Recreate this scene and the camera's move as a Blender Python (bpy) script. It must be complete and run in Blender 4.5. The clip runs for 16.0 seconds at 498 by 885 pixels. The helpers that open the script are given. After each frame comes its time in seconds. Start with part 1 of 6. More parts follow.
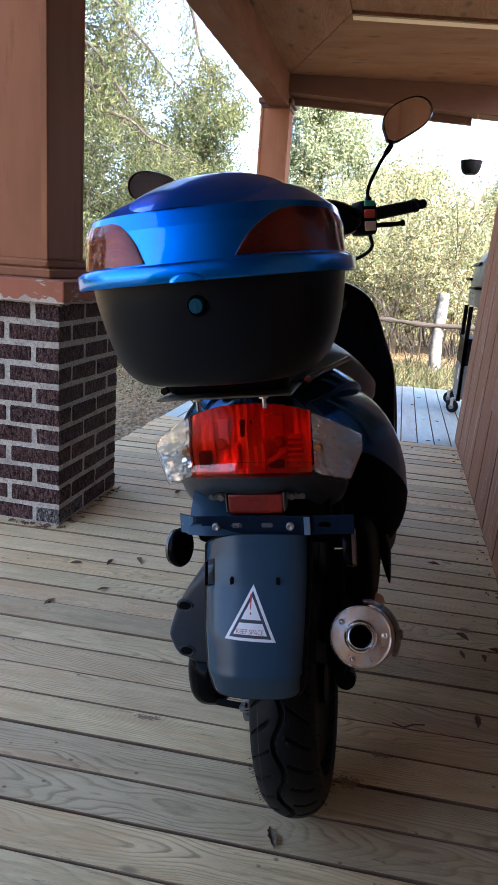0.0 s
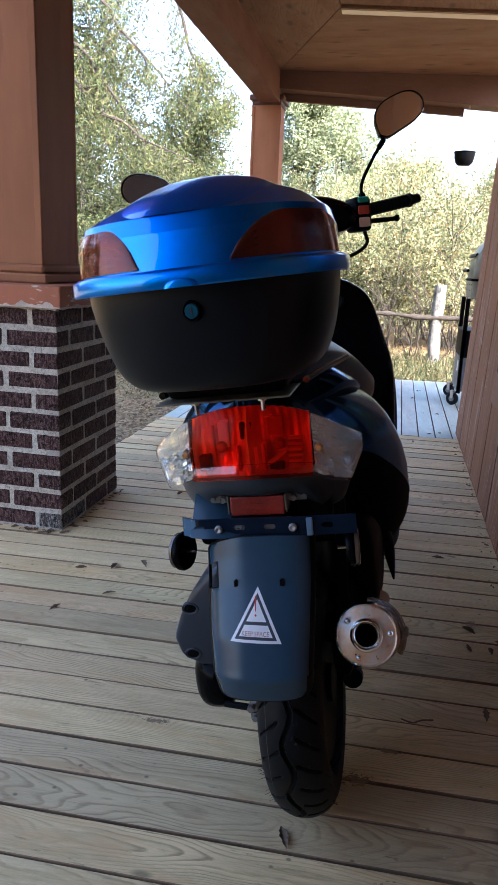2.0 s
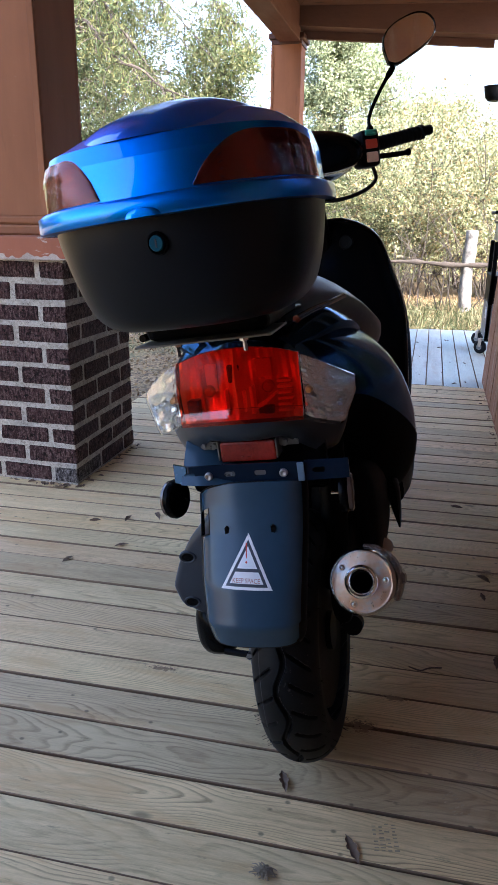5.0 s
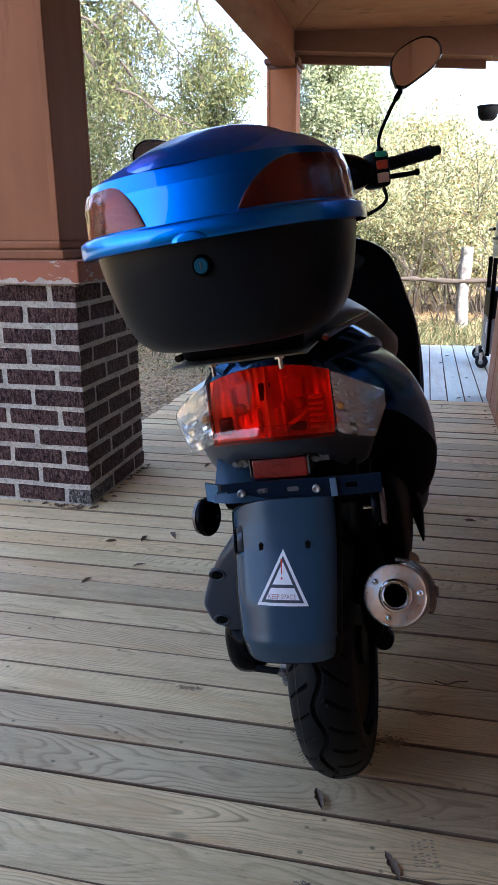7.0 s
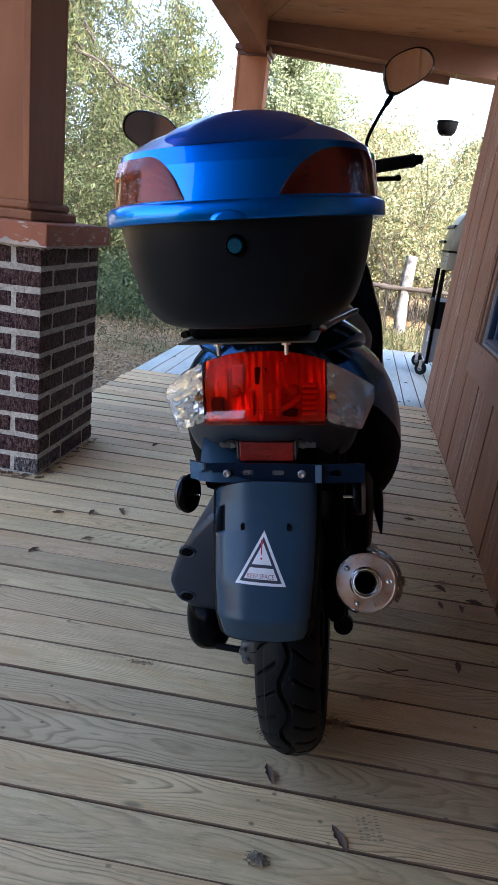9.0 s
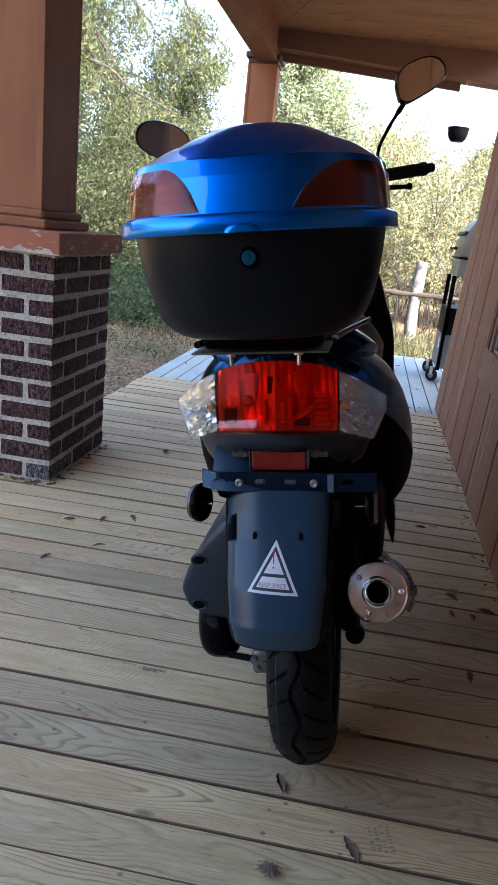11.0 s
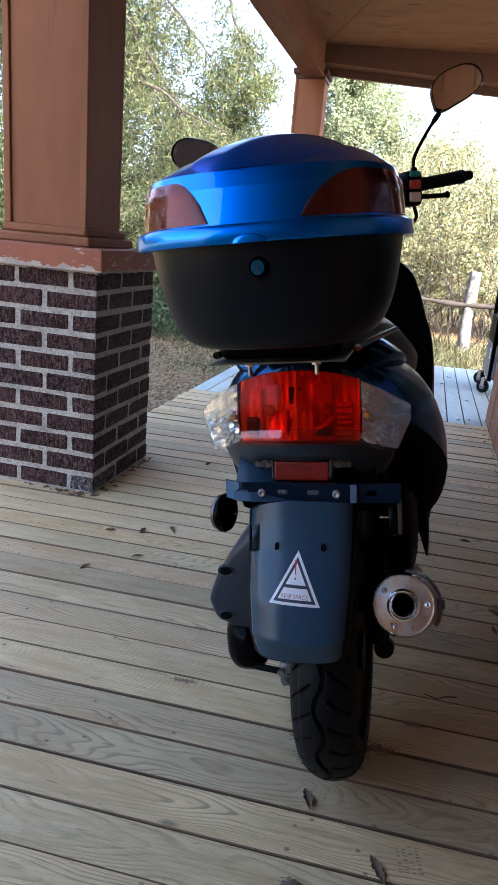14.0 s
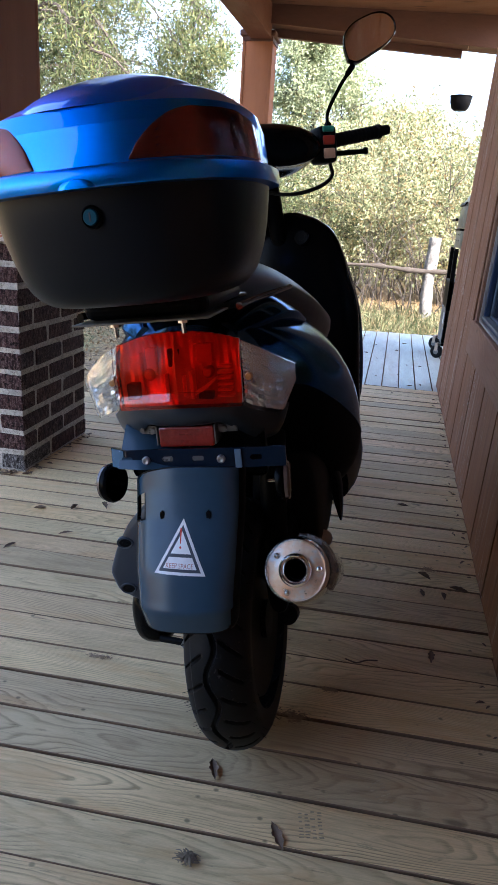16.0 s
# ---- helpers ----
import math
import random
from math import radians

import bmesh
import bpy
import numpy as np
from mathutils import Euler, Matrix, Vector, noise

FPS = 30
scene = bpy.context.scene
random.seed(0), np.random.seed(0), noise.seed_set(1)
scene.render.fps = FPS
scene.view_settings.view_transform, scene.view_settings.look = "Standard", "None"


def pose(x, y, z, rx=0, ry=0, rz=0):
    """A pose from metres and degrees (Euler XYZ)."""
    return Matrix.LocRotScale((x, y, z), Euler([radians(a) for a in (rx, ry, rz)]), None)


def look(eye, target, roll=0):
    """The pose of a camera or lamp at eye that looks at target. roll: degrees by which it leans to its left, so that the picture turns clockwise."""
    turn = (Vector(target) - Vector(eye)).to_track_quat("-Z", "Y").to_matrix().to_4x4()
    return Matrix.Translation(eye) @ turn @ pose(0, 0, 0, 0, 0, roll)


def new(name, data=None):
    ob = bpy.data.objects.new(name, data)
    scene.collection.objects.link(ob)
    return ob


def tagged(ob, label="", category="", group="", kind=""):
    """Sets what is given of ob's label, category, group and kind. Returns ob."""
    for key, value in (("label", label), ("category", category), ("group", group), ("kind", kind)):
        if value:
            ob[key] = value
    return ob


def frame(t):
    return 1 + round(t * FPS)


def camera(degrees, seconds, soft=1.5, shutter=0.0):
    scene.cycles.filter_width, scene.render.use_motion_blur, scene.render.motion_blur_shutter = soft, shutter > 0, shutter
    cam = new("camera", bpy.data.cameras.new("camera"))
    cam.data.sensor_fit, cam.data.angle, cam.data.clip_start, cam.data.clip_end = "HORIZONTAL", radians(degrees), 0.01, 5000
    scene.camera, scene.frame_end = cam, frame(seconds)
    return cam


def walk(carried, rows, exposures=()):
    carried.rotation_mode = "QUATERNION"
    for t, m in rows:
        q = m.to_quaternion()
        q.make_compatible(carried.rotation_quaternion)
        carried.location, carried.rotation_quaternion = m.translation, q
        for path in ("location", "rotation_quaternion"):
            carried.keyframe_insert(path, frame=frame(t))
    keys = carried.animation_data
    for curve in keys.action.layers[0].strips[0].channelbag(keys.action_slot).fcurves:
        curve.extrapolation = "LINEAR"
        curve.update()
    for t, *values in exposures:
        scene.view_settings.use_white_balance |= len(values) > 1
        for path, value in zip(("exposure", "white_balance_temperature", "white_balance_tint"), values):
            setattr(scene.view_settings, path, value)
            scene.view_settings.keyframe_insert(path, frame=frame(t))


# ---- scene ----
cam = camera(39.7, 16.0, soft=1.5)
PATH = [
    (0, (0.235, 0.251, 0.961), (-0.149, 2.15, 0.468), 4.1),
    (0.5, (0.233, 0.248, 0.962), (-0.16, 2.147, 0.469), 3.9),
    (1, (0.231, 0.251, 0.961), (-0.167, 2.143, 0.449), 3.5),
    (1.5, (0.233, 0.252, 0.961), (-0.157, 2.143, 0.442), 3.0),
    (2, (0.236, 0.254, 0.968), (-0.151, 2.151, 0.467), 2.4),
    (2.5, (0.232, 0.254, 0.963), (-0.159, 2.142, 0.434), 3.1),
    (3, (0.234, 0.255, 0.963), (-0.173, 2.139, 0.427), 2.3),
    (3.2, (0.234, 0.254, 0.964), (-0.178, 2.137, 0.429), 2.4),
    (5.3, (0.299, 0.301, 0.93), (-0.172, 2.122, 0.252), 0.4),
    (5.5, (0.297, 0.303, 0.919), (-0.181, 2.109, 0.205), 0.5),
    (6, (0.297, 0.301, 0.919), (-0.132, 2.128, 0.228), 1.0),
    (6.5, (0.283, 0.287, 0.931), (-0.095, 2.123, 0.236), -0.4),
    (7, (0.247, 0.269, 0.944), (-0.217, 2.129, 0.372), -0.4),
    (7.5, (0.219, 0.266, 0.947), (-0.133, 2.169, 0.445), 1.2),
    (8, (0.13, 0.281, 0.936), (-0.148, 2.18, 0.372), 3.3),
    (8.5, (0.132, 0.249, 0.941), (-0.03, 2.152, 0.348), 6.1),
    (9, (0.153, 0.227, 0.936), (-0.096, 2.12, 0.341), 6.6),
    (9.2, (0.157, 0.228, 0.936), (-0.104, 2.115, 0.327), 6.1),
    (11.3, (0.148, 0.223, 0.946), (-0.133, 2.12, 0.377), 6.5),
    (11.5, (0.15, 0.222, 0.949), (-0.128, 2.122, 0.392), 6.4),
    (12, (0.153, 0.222, 0.949), (-0.108, 2.129, 0.407), 6.6),
    (12.5, (0.158, 0.224, 0.946), (-0.104, 2.127, 0.39), 6.1),
    (13, (0.161, 0.224, 0.945), (-0.092, 2.13, 0.394), 6.1),
    (13.5, (0.165, 0.226, 0.944), (-0.089, 2.13, 0.385), 5.8),
    (14, (0.198, 0.233, 0.942), (-0.238, 2.103, 0.382), 5.0),
    (14.5, (0.301, 0.282, 0.937), (-0.111, 2.161, 0.393), 6.4),
    (15, (0.346, 0.309, 0.928), (0.054, 2.201, 0.35), 5.7),
    (15.5, (0.338, 0.305, 0.924), (0.009, 2.177, 0.301), 4.5),
    (16, (0.331, 0.299, 0.926), (-0.026, 2.165, 0.301), 3.7),
]
walk(cam, [(t, look(eye, target, roll)) for t, eye, target, roll in PATH], [(0, 2.78, 5930, 19), (3, 2.79, 5930, 19), (5.5, 2.92, 5940, 21), (6.5, 2.92, 5940, 21), (8, 2.72, 5930, 19), (9, 2.77, 5930, 19), (11.5, 2.76, 5930, 19), (12.5, 2.75, 5930, 19), (14.5, 2.84, 5930, 19), (16, 2.84, 5930, 19)])

# ---- daylight ----
SUN_EL, SUN_AZ = 38.0, 132.0
world = bpy.data.worlds.new("sky")
scene.world = world
world.use_nodes = True
wn = world.node_tree.nodes
sky = wn.new("ShaderNodeTexSky")
sky.sky_type, sky.sun_disc = "NISHITA", False
sky.sun_elevation, sky.sun_rotation = radians(SUN_EL), radians(SUN_AZ)
sky.dust_density = 2.5
world.node_tree.links.new(sky.outputs[0], wn["Background"].inputs[0])
wn["Background"].inputs[1].default_value = 0.15
sun_data = bpy.data.lights.new("sun", "SUN")
sun_data.energy, sun_data.angle, sun_data.color = 5.0, radians(0.6), (1.0, 0.93, 0.82)
sun = new("sun", sun_data)
a, e = radians(SUN_AZ), radians(SUN_EL)
sun_dir = Vector((math.sin(a) * math.cos(e), math.cos(a) * math.cos(e), math.sin(e)))
sun.matrix_world = look(sun_dir * 30, (0, 0, 0))

# ---- material helpers ----
class Nodes:
    """A short way to write a node material."""

    def __init__(self, name):
        self.mat = bpy.data.materials.new(name)
        self.mat.use_nodes = True
        self.tree = self.mat.node_tree
        self.bsdf = self.tree.nodes["Principled BSDF"]

    def add(self, kind, **sockets):
        n = self.tree.nodes.new(kind)
        for k, v in sockets.items():
            self.put(n.inputs[k.replace("_", " ")], v)
        return n

    def put(self, socket, v):
        if isinstance(v, bpy.types.NodeSocket):
            self.tree.links.new(v, socket)
        elif isinstance(v, (tuple, list)) and len(v) == 3 and socket.type == "RGBA":
            socket.default_value = (*v, 1)
        else:
            socket.default_value = v

    def coords(self, stretch=(1, 1, 1), own=False, shift=True):
        tc = self.add("ShaderNodeTexCoord")
        m = self.add("ShaderNodeMapping", Vector=tc.outputs["Object"])
        m.inputs["Scale"].default_value = stretch
        if own:
            info = self.add("ShaderNodeObjectInfo")
            mul = self.math("MULTIPLY", info.outputs["Random"], 37.0)
            comb = self.add("ShaderNodeCombineXYZ", X=mul, Y=mul, Z=mul)
            self.put(m.inputs["Location"], comb.outputs[0])
        return m.outputs[0]

    def math(self, op, a, b=0.0, c=0.0):
        n = self.tree.nodes.new("ShaderNodeMath")
        n.operation = op
        for s, v in zip(n.inputs, (a, b, c)):
            self.put(s, v)
        return n.outputs[0]

    def noise(self, vec, scale, detail=4.0, rough=0.55, distortion=0.0):
        n = self.add("ShaderNodeTexNoise", Vector=vec, Scale=scale, Detail=detail, Roughness=rough, Distortion=distortion)
        return n.outputs["Fac"]

    def ramp(self, fac, *stops):
        n = self.add("ShaderNodeValToRGB", Fac=fac)
        el = n.color_ramp.elements
        while len(el) < len(stops):
            el.new(0.5)
        for p, (at, c) in zip(el, stops):
            p.position = at
            p.color = (*c, 1) if isinstance(c, tuple) else (c, c, c, 1)
        return n.outputs["Color"]

    def mix(self, fac, a, b, kind="MIX"):
        n = self.tree.nodes.new("ShaderNodeMix")
        n.data_type, n.blend_type = "RGBA", kind
        self.put(n.inputs["Factor"], fac)
        self.put(n.inputs["A"], a)
        self.put(n.inputs["B"], b)
        return n.outputs["Result"]

    def bump(self, height, strength=0.3, distance=0.002):
        n = self.add("ShaderNodeBump", Height=height, Strength=strength, Distance=distance)
        self.put(self.bsdf.inputs["Normal"], n.outputs[0])
        return n

    def out(self, color=None, rough=None, metal=None, **more):
        for k, v in (("Base Color", color), ("Roughness", rough), ("Metallic", metal)):
            if v is not None:
                self.put(self.bsdf.inputs[k], v)
        for k, v in more.items():
            self.put(self.bsdf.inputs[k.replace("_", " ")], v)
        return self.mat


def plain(name, color, rough=0.5, metal=0.0, vary=0.12, scale=30.0, bump=0.1, distance=0.0006, **more):
    """A plain surface with slight changes of tone and gloss at two scales."""
    n = Nodes(name)
    v = n.coords()
    big, fine = n.noise(v, scale * 0.15, 3), n.noise(v, scale * 4, 5)
    tone = n.mix(0.35, big, fine)
    dark, light = tuple(c * (1 - vary) for c in color), tuple(min(1, c * (1 + vary)) for c in color)
    col = n.ramp(tone, (0.3, dark), (0.7, light))
    r = n.ramp(tone, (0.3, max(0, rough - 0.06)), (0.7, min(1, rough + 0.08)))
    if bump:
        n.bump(fine, bump, distance)
    return n.out(col, r, metal, **more)


def wood(name, pale, dark, axis, own=True, rough=0.75, ring=33.0, paint=0.0, knot=True, gloss=0.2, figure=0.55, knots=1.0):
    """Sawn timber with its grain along an axis (0, 1, 2): rings cut at a slant, knots and weathering; paint dulls the grain."""
    n = Nodes(name)
    xyz = n.add("ShaderNodeSeparateXYZ", Vector=n.add("ShaderNodeTexCoord").outputs["Object"])
    order = [axis] + [k for k in (0, 1, 2) if k != axis]
    long = n.add("ShaderNodeCombineXYZ", X=xyz.outputs[order[0]], Y=xyz.outputs[order[1]], Z=xyz.outputs[order[2]]).outputs[0]
    rand = n.add("ShaderNodeObjectInfo").outputs["Random"] if own else 0.37

    def pick(k, lo, hi):
        return n.math("MULTIPLY_ADD", n.math("FRACT", n.math("MULTIPLY", rand, k)), hi - lo, lo)

    def moved(stretch, shift=True, tilt=False):
        m = n.add("ShaderNodeMapping", Vector=long)
        m.inputs["Scale"].default_value = stretch
        if shift:
            n.put(m.inputs["Location"], n.add("ShaderNodeCombineXYZ", X=pick(57.0, 0, 30), Y=pick(31.0, 0, 30), Z=pick(17.0, 0, 30)).outputs[0])
        if tilt:
            n.put(m.inputs["Location"], n.add("ShaderNodeCombineXYZ", X=0.0, Y=pick(31.0, -0.13, 0.04), Z=pick(17.0, -0.09, 0.05)).outputs[0])
            n.put(m.inputs["Rotation"], n.add("ShaderNodeCombineXYZ", X=0.0, Y=pick(73.0, -0.10, 0.10), Z=pick(41.0, -0.02, 0.02)).outputs[0])
        return m.outputs[0]

    warp = n.add("ShaderNodeTexNoise", Vector=moved((1.3, 5.0, 5.0)), Scale=1.6, Detail=2.0)
    bend = n.tree.nodes.new("ShaderNodeVectorMath")
    bend.operation = "MULTIPLY_ADD"
    n.put(bend.inputs[0], warp.outputs["Color"])
    bend.inputs[1].default_value = (0.0, 0.07, 0.07)
    n.put(bend.inputs[2], moved((1, 1, 1), False, True))
    wave = n.tree.nodes.new("ShaderNodeTexWave")
    wave.wave_type, wave.rings_direction, wave.wave_profile = "RINGS", "X", "SAW"
    for k, val in (("Vector", bend.outputs[0]), ("Scale", ring), ("Distortion", 0.9), ("Detail", 3.0), ("Detail Scale", 0.6), ("Detail Roughness", 0.6)):
        n.put(wave.inputs[k], val)
    late = n.ramp(wave.outputs["Fac"], (0.0, 0.5), (0.08, 1.0), (0.62, 0.85), (0.86, 0.10), (1.0, 0.25))
    fibre = n.noise(moved((0.07, 1.0, 1.0)), 420, 5, 0.75)
    streak = n.noise(moved((0.10, 1.0, 1.0)), 45, 4, 0.6)
    fade = n.ramp(n.noise(moved((0.5, 2.0, 2.0)), 5.0, 3), (0.38, 0.08), (0.68, 1.0))
    grain = n.mix(n.math("MULTIPLY", fade, figure - 0.25 * paint), n.mix(0.40, fibre, streak), late)
    mid = tuple((a + b) / 2 for a, b in zip(pale, dark))
    col = n.ramp(grain, (0.26, dark), (0.45, mid), (0.68, pale))
    stain = n.noise(moved((0.6, 1.6, 1.6)), 3.2, 5, 0.62)
    col = n.mix(n.ramp(stain, (0.50, 0.0), (0.78, 0.5 - paint * 0.25)), col, tuple(c * 0.60 for c in pale))
    col = n.mix(n.ramp(n.noise(moved((1, 2, 2)), 7.0, 4, 0.6), (0.55, 0.0), (0.8, 0.3)), col, tuple(min(1, c * 1.2) for c in pale))
    smudge = n.ramp(n.noise(moved((1.0, 2.2, 2.2)), 5.5, 6, 0.7), (0.65, 0.0), (0.73, 0.6))
    col = n.mix(n.math("MULTIPLY", smudge, 1.0 - 0.6 * paint), col, tuple(c * 0.30 for c in pale))
    tan = n.ramp(n.noise(moved((0.55, 2.6, 2.6)), 6.5, 6, 0.68, 0.4), (0.52, 0.0), (0.66, 0.55))
    col = n.mix(n.math("MULTIPLY", tan, 1.0 - 0.8 * paint), col, (pale[0] * 0.74, pale[1] * 0.60, pale[2] * 0.50))
    scar = n.ramp(n.noise(moved((0.16, 1.0, 1.0)), 60, 6, 0.8), (0.60, 0.0), (0.68, 0.55))
    col = n.mix(n.math("MULTIPLY", scar, 1.0 - 0.7 * paint), col, tuple(c * 0.42 for c in dark))
    dots = n.add("ShaderNodeTexVoronoi", Vector=moved((1.0, 1.3, 1.3)), Scale=26.0)
    chance = n.ramp(n.noise(dots.outputs["Position"], 3.1, 0), (0.55, 0.0), (0.57, 1.0))
    fleck = n.math("MULTIPLY", n.ramp(dots.outputs["Distance"], (0.08, 0.8), (0.16, 0.0)), chance)
    col = n.mix(n.math("MULTIPLY", fleck, 1.0 - 0.7 * paint), col, tuple(c * 0.22 for c in pale))
    if knot:
        vor = n.add("ShaderNodeTexVoronoi", Vector=moved((1.0, 2.4, 2.4)), Scale=3.2)
        spot = n.ramp(vor.outputs["Distance"], (0.030 * knots, 1.0), (0.075 * knots, 0.0))
        col = n.mix(n.math("MULTIPLY", spot, 0.75), col, tuple(c * 0.25 for c in pale))
    if own:
        tone = n.ramp(rand, (0.0, (0.78, 0.78, 0.78)), (0.25, (1.02, 0.94, 0.90)), (0.5, (0.95, 0.99, 0.96)), (0.75, (1.06, 1.01, 0.93)), (1.0, (1.10, 1.10, 1.08)))
        col = n.mix(1.0, col, tone, "MULTIPLY")
    n.bump(grain, 0.35 - paint * 0.15, 0.0012)
    return n.out(col, n.ramp(stain, (0.3, rough - 0.12), (0.7, rough + 0.1)), Specular_IOR_Level=gloss)


def siding_mat():
    """Brown stain worn thin in long upright streaks that show the pale wood."""
    n = Nodes("brown stained siding")
    base = n.ramp(n.noise(n.coords((1, 1, 0.05)), 34, 5, 0.65), (0.3, (0.205, 0.084, 0.042)), (0.7, (0.305, 0.135, 0.068)))
    cloud = n.noise(n.coords((1, 1, 0.35)), 2.2, 4, 0.6)
    base = n.mix(n.ramp(cloud, (0.4, 0.0), (0.75, 0.45)), base, (0.33, 0.165, 0.085))
    streak = n.ramp(n.noise(n.coords((1, 1, 0.10)), 26, 7, 0.78), (0.53, 0.0), (0.63, 1.0))
    where = n.ramp(n.noise(n.coords((1, 1, 0.3)), 3.0, 3), (0.42, 0.0), (0.58, 1.0))
    wear = n.math("MULTIPLY", streak, where)
    col = n.mix(n.math("MULTIPLY", wear, 0.7), base, (0.46, 0.34, 0.27))
    speck = n.ramp(n.noise(n.coords((1, 1, 0.16)), 95, 5, 0.8), (0.57, 0.0), (0.63, 0.9))
    spread = n.ramp(n.noise(n.coords((1, 1, 0.5)), 4.5, 3), (0.47, 0.0), (0.60, 1.0))
    col = n.mix(n.math("MULTIPLY", speck, spread), col, (0.52, 0.44, 0.39))
    dark = n.ramp(n.noise(n.coords((1, 1, 0.12)), 16, 5, 0.65), (0.60, 0.0), (0.74, 0.45))
    col = n.mix(dark, col, (0.05, 0.022, 0.016))
    n.bump(n.mix(0.5, n.noise(n.coords((1, 1, 0.03)), 190, 4, 0.7), wear), 0.35, 0.0015)
    return n.out(col, n.ramp(cloud, (0.3, 0.65), (0.7, 0.85)), Specular_IOR_Level=0.2)


M = {}
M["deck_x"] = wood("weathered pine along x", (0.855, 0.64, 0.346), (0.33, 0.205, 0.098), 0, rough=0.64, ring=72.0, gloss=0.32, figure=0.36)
# Far boards: open skylight is put into this paler, bluer colour.
M["deck_y_skylit"] = wood("weathered pine along y with skylight tint", (0.62, 0.68, 0.605), (0.39, 0.42, 0.36), 1, rough=0.55, gloss=0.6, figure=0.25)
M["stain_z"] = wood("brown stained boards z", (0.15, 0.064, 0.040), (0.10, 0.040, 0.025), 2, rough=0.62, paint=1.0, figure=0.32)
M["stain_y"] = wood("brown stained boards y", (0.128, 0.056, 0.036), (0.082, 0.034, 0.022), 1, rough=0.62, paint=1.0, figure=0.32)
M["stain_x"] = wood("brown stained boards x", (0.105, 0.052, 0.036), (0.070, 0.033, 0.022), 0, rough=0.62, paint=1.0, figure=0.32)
M["ceil_x"] = wood("brown stained plywood x", (0.165, 0.084, 0.049), (0.10, 0.048, 0.028), 0, rough=0.65, paint=0.30, knots=3.0)
M["ceil_y"] = wood("brown stained plywood y", (0.165, 0.084, 0.049), (0.10, 0.048, 0.028), 1, rough=0.65, paint=0.30, knots=3.0)
M["siding"] = siding_mat()
M["casing"] = wood("faded brown casing", (0.30, 0.158, 0.098), (0.20, 0.096, 0.058), 1, rough=0.7, paint=1.0)
M["pale_trim"] = plain("pale ceiling trim", (0.62, 0.50, 0.36), 0.6)


def mortar_mat():
    """Sandy mortar with pits and grimy patches."""
    n = Nodes("sandy mortar")
    v = n.coords()
    grain, lump, cloud = n.noise(v, 420, 4, 0.7), n.noise(v, 110, 4, 0.65), n.noise(v, 14, 4, 0.6)
    col = n.ramp(n.mix(0.5, grain, lump), (0.36, (0.13, 0.11, 0.088)), (0.47, (0.45, 0.395, 0.32)), (0.66, (0.68, 0.605, 0.50)))
    col = n.mix(n.ramp(cloud, (0.50, 0.0), (0.70, 0.55)), col, (0.25, 0.215, 0.185))
    n.bump(n.mix(0.55, grain, lump), 1.0, 0.008)
    return n.out(col, 0.95, Specular_IOR_Level=0.15)


M["mortar"] = mortar_mat()
M["black"] = plain("black satin plastic", (0.0022, 0.0024, 0.003), 0.45, scale=60, bump=0.15, distance=0.0003, Specular_IOR_Level=0.06)
M["rubber"] = plain("tyre rubber", (0.0045, 0.0052, 0.0064), 0.5, vary=0.35, scale=50, bump=0.2, Specular_IOR_Level=0.14)


def tyre_mat():
    """Black rubber with dried mud flecks and a little dust."""
    n = Nodes("dusty tyre rubber")
    v = n.coords()
    cloud = n.noise(v, 9, 4, 0.6)
    base = n.ramp(n.noise(v, 50, 4), (0.3, (0.0035, 0.0041, 0.0052)), (0.7, (0.0062, 0.0070, 0.0084)))
    mud = n.math("MULTIPLY", n.ramp(n.noise(v, 75, 5, 0.7), (0.61, 0.0), (0.66, 1.0)), n.ramp(cloud, (0.50, 0.0), (0.62, 1.0)))
    n.bump(n.noise(v, 160, 3), 0.2, 0.0006)
    return n.out(n.mix(mud, base, (0.075, 0.070, 0.064)), n.mix(mud, (0.5, 0.5, 0.5), (0.9, 0.9, 0.9)), Specular_IOR_Level=0.14)


M["tyre"] = tyre_mat()
M["mould"] = plain("worn pale rubber", (0.035, 0.036, 0.038), 0.7, vary=0.6, scale=60, bump=0.1)
M["gloss_black"] = plain("gloss black plastic", (0.0016, 0.0018, 0.0024), 0.16, bump=0, Specular_IOR_Level=0.05)
M["chrome"] = plain("chromed steel", (0.80, 0.78, 0.75), 0.12, 1.0, vary=0.05, bump=0.05)
M["steel"] = plain("brushed steel", (0.55, 0.46, 0.39), 0.36, 1.0, vary=0.03, scale=30, bump=0.03)


def blue_paint():
    n = Nodes("metallic blue paint")
    v = n.coords()
    flake = n.add("ShaderNodeTexVoronoi", Vector=v, Scale=1600.0)
    col = n.ramp(flake.outputs["Distance"], (0.0, (0.0, 0.148, 0.62)), (0.8, (0.0, 0.255, 0.95)))
    return n.out(col, 0.32, 0.94, Coat_Weight=0.8, Coat_Roughness=0.01, Specular_IOR_Level=0.2, Specular_Tint=(0.1, 0.5, 1.0, 1.0))


M["blue"] = blue_paint()


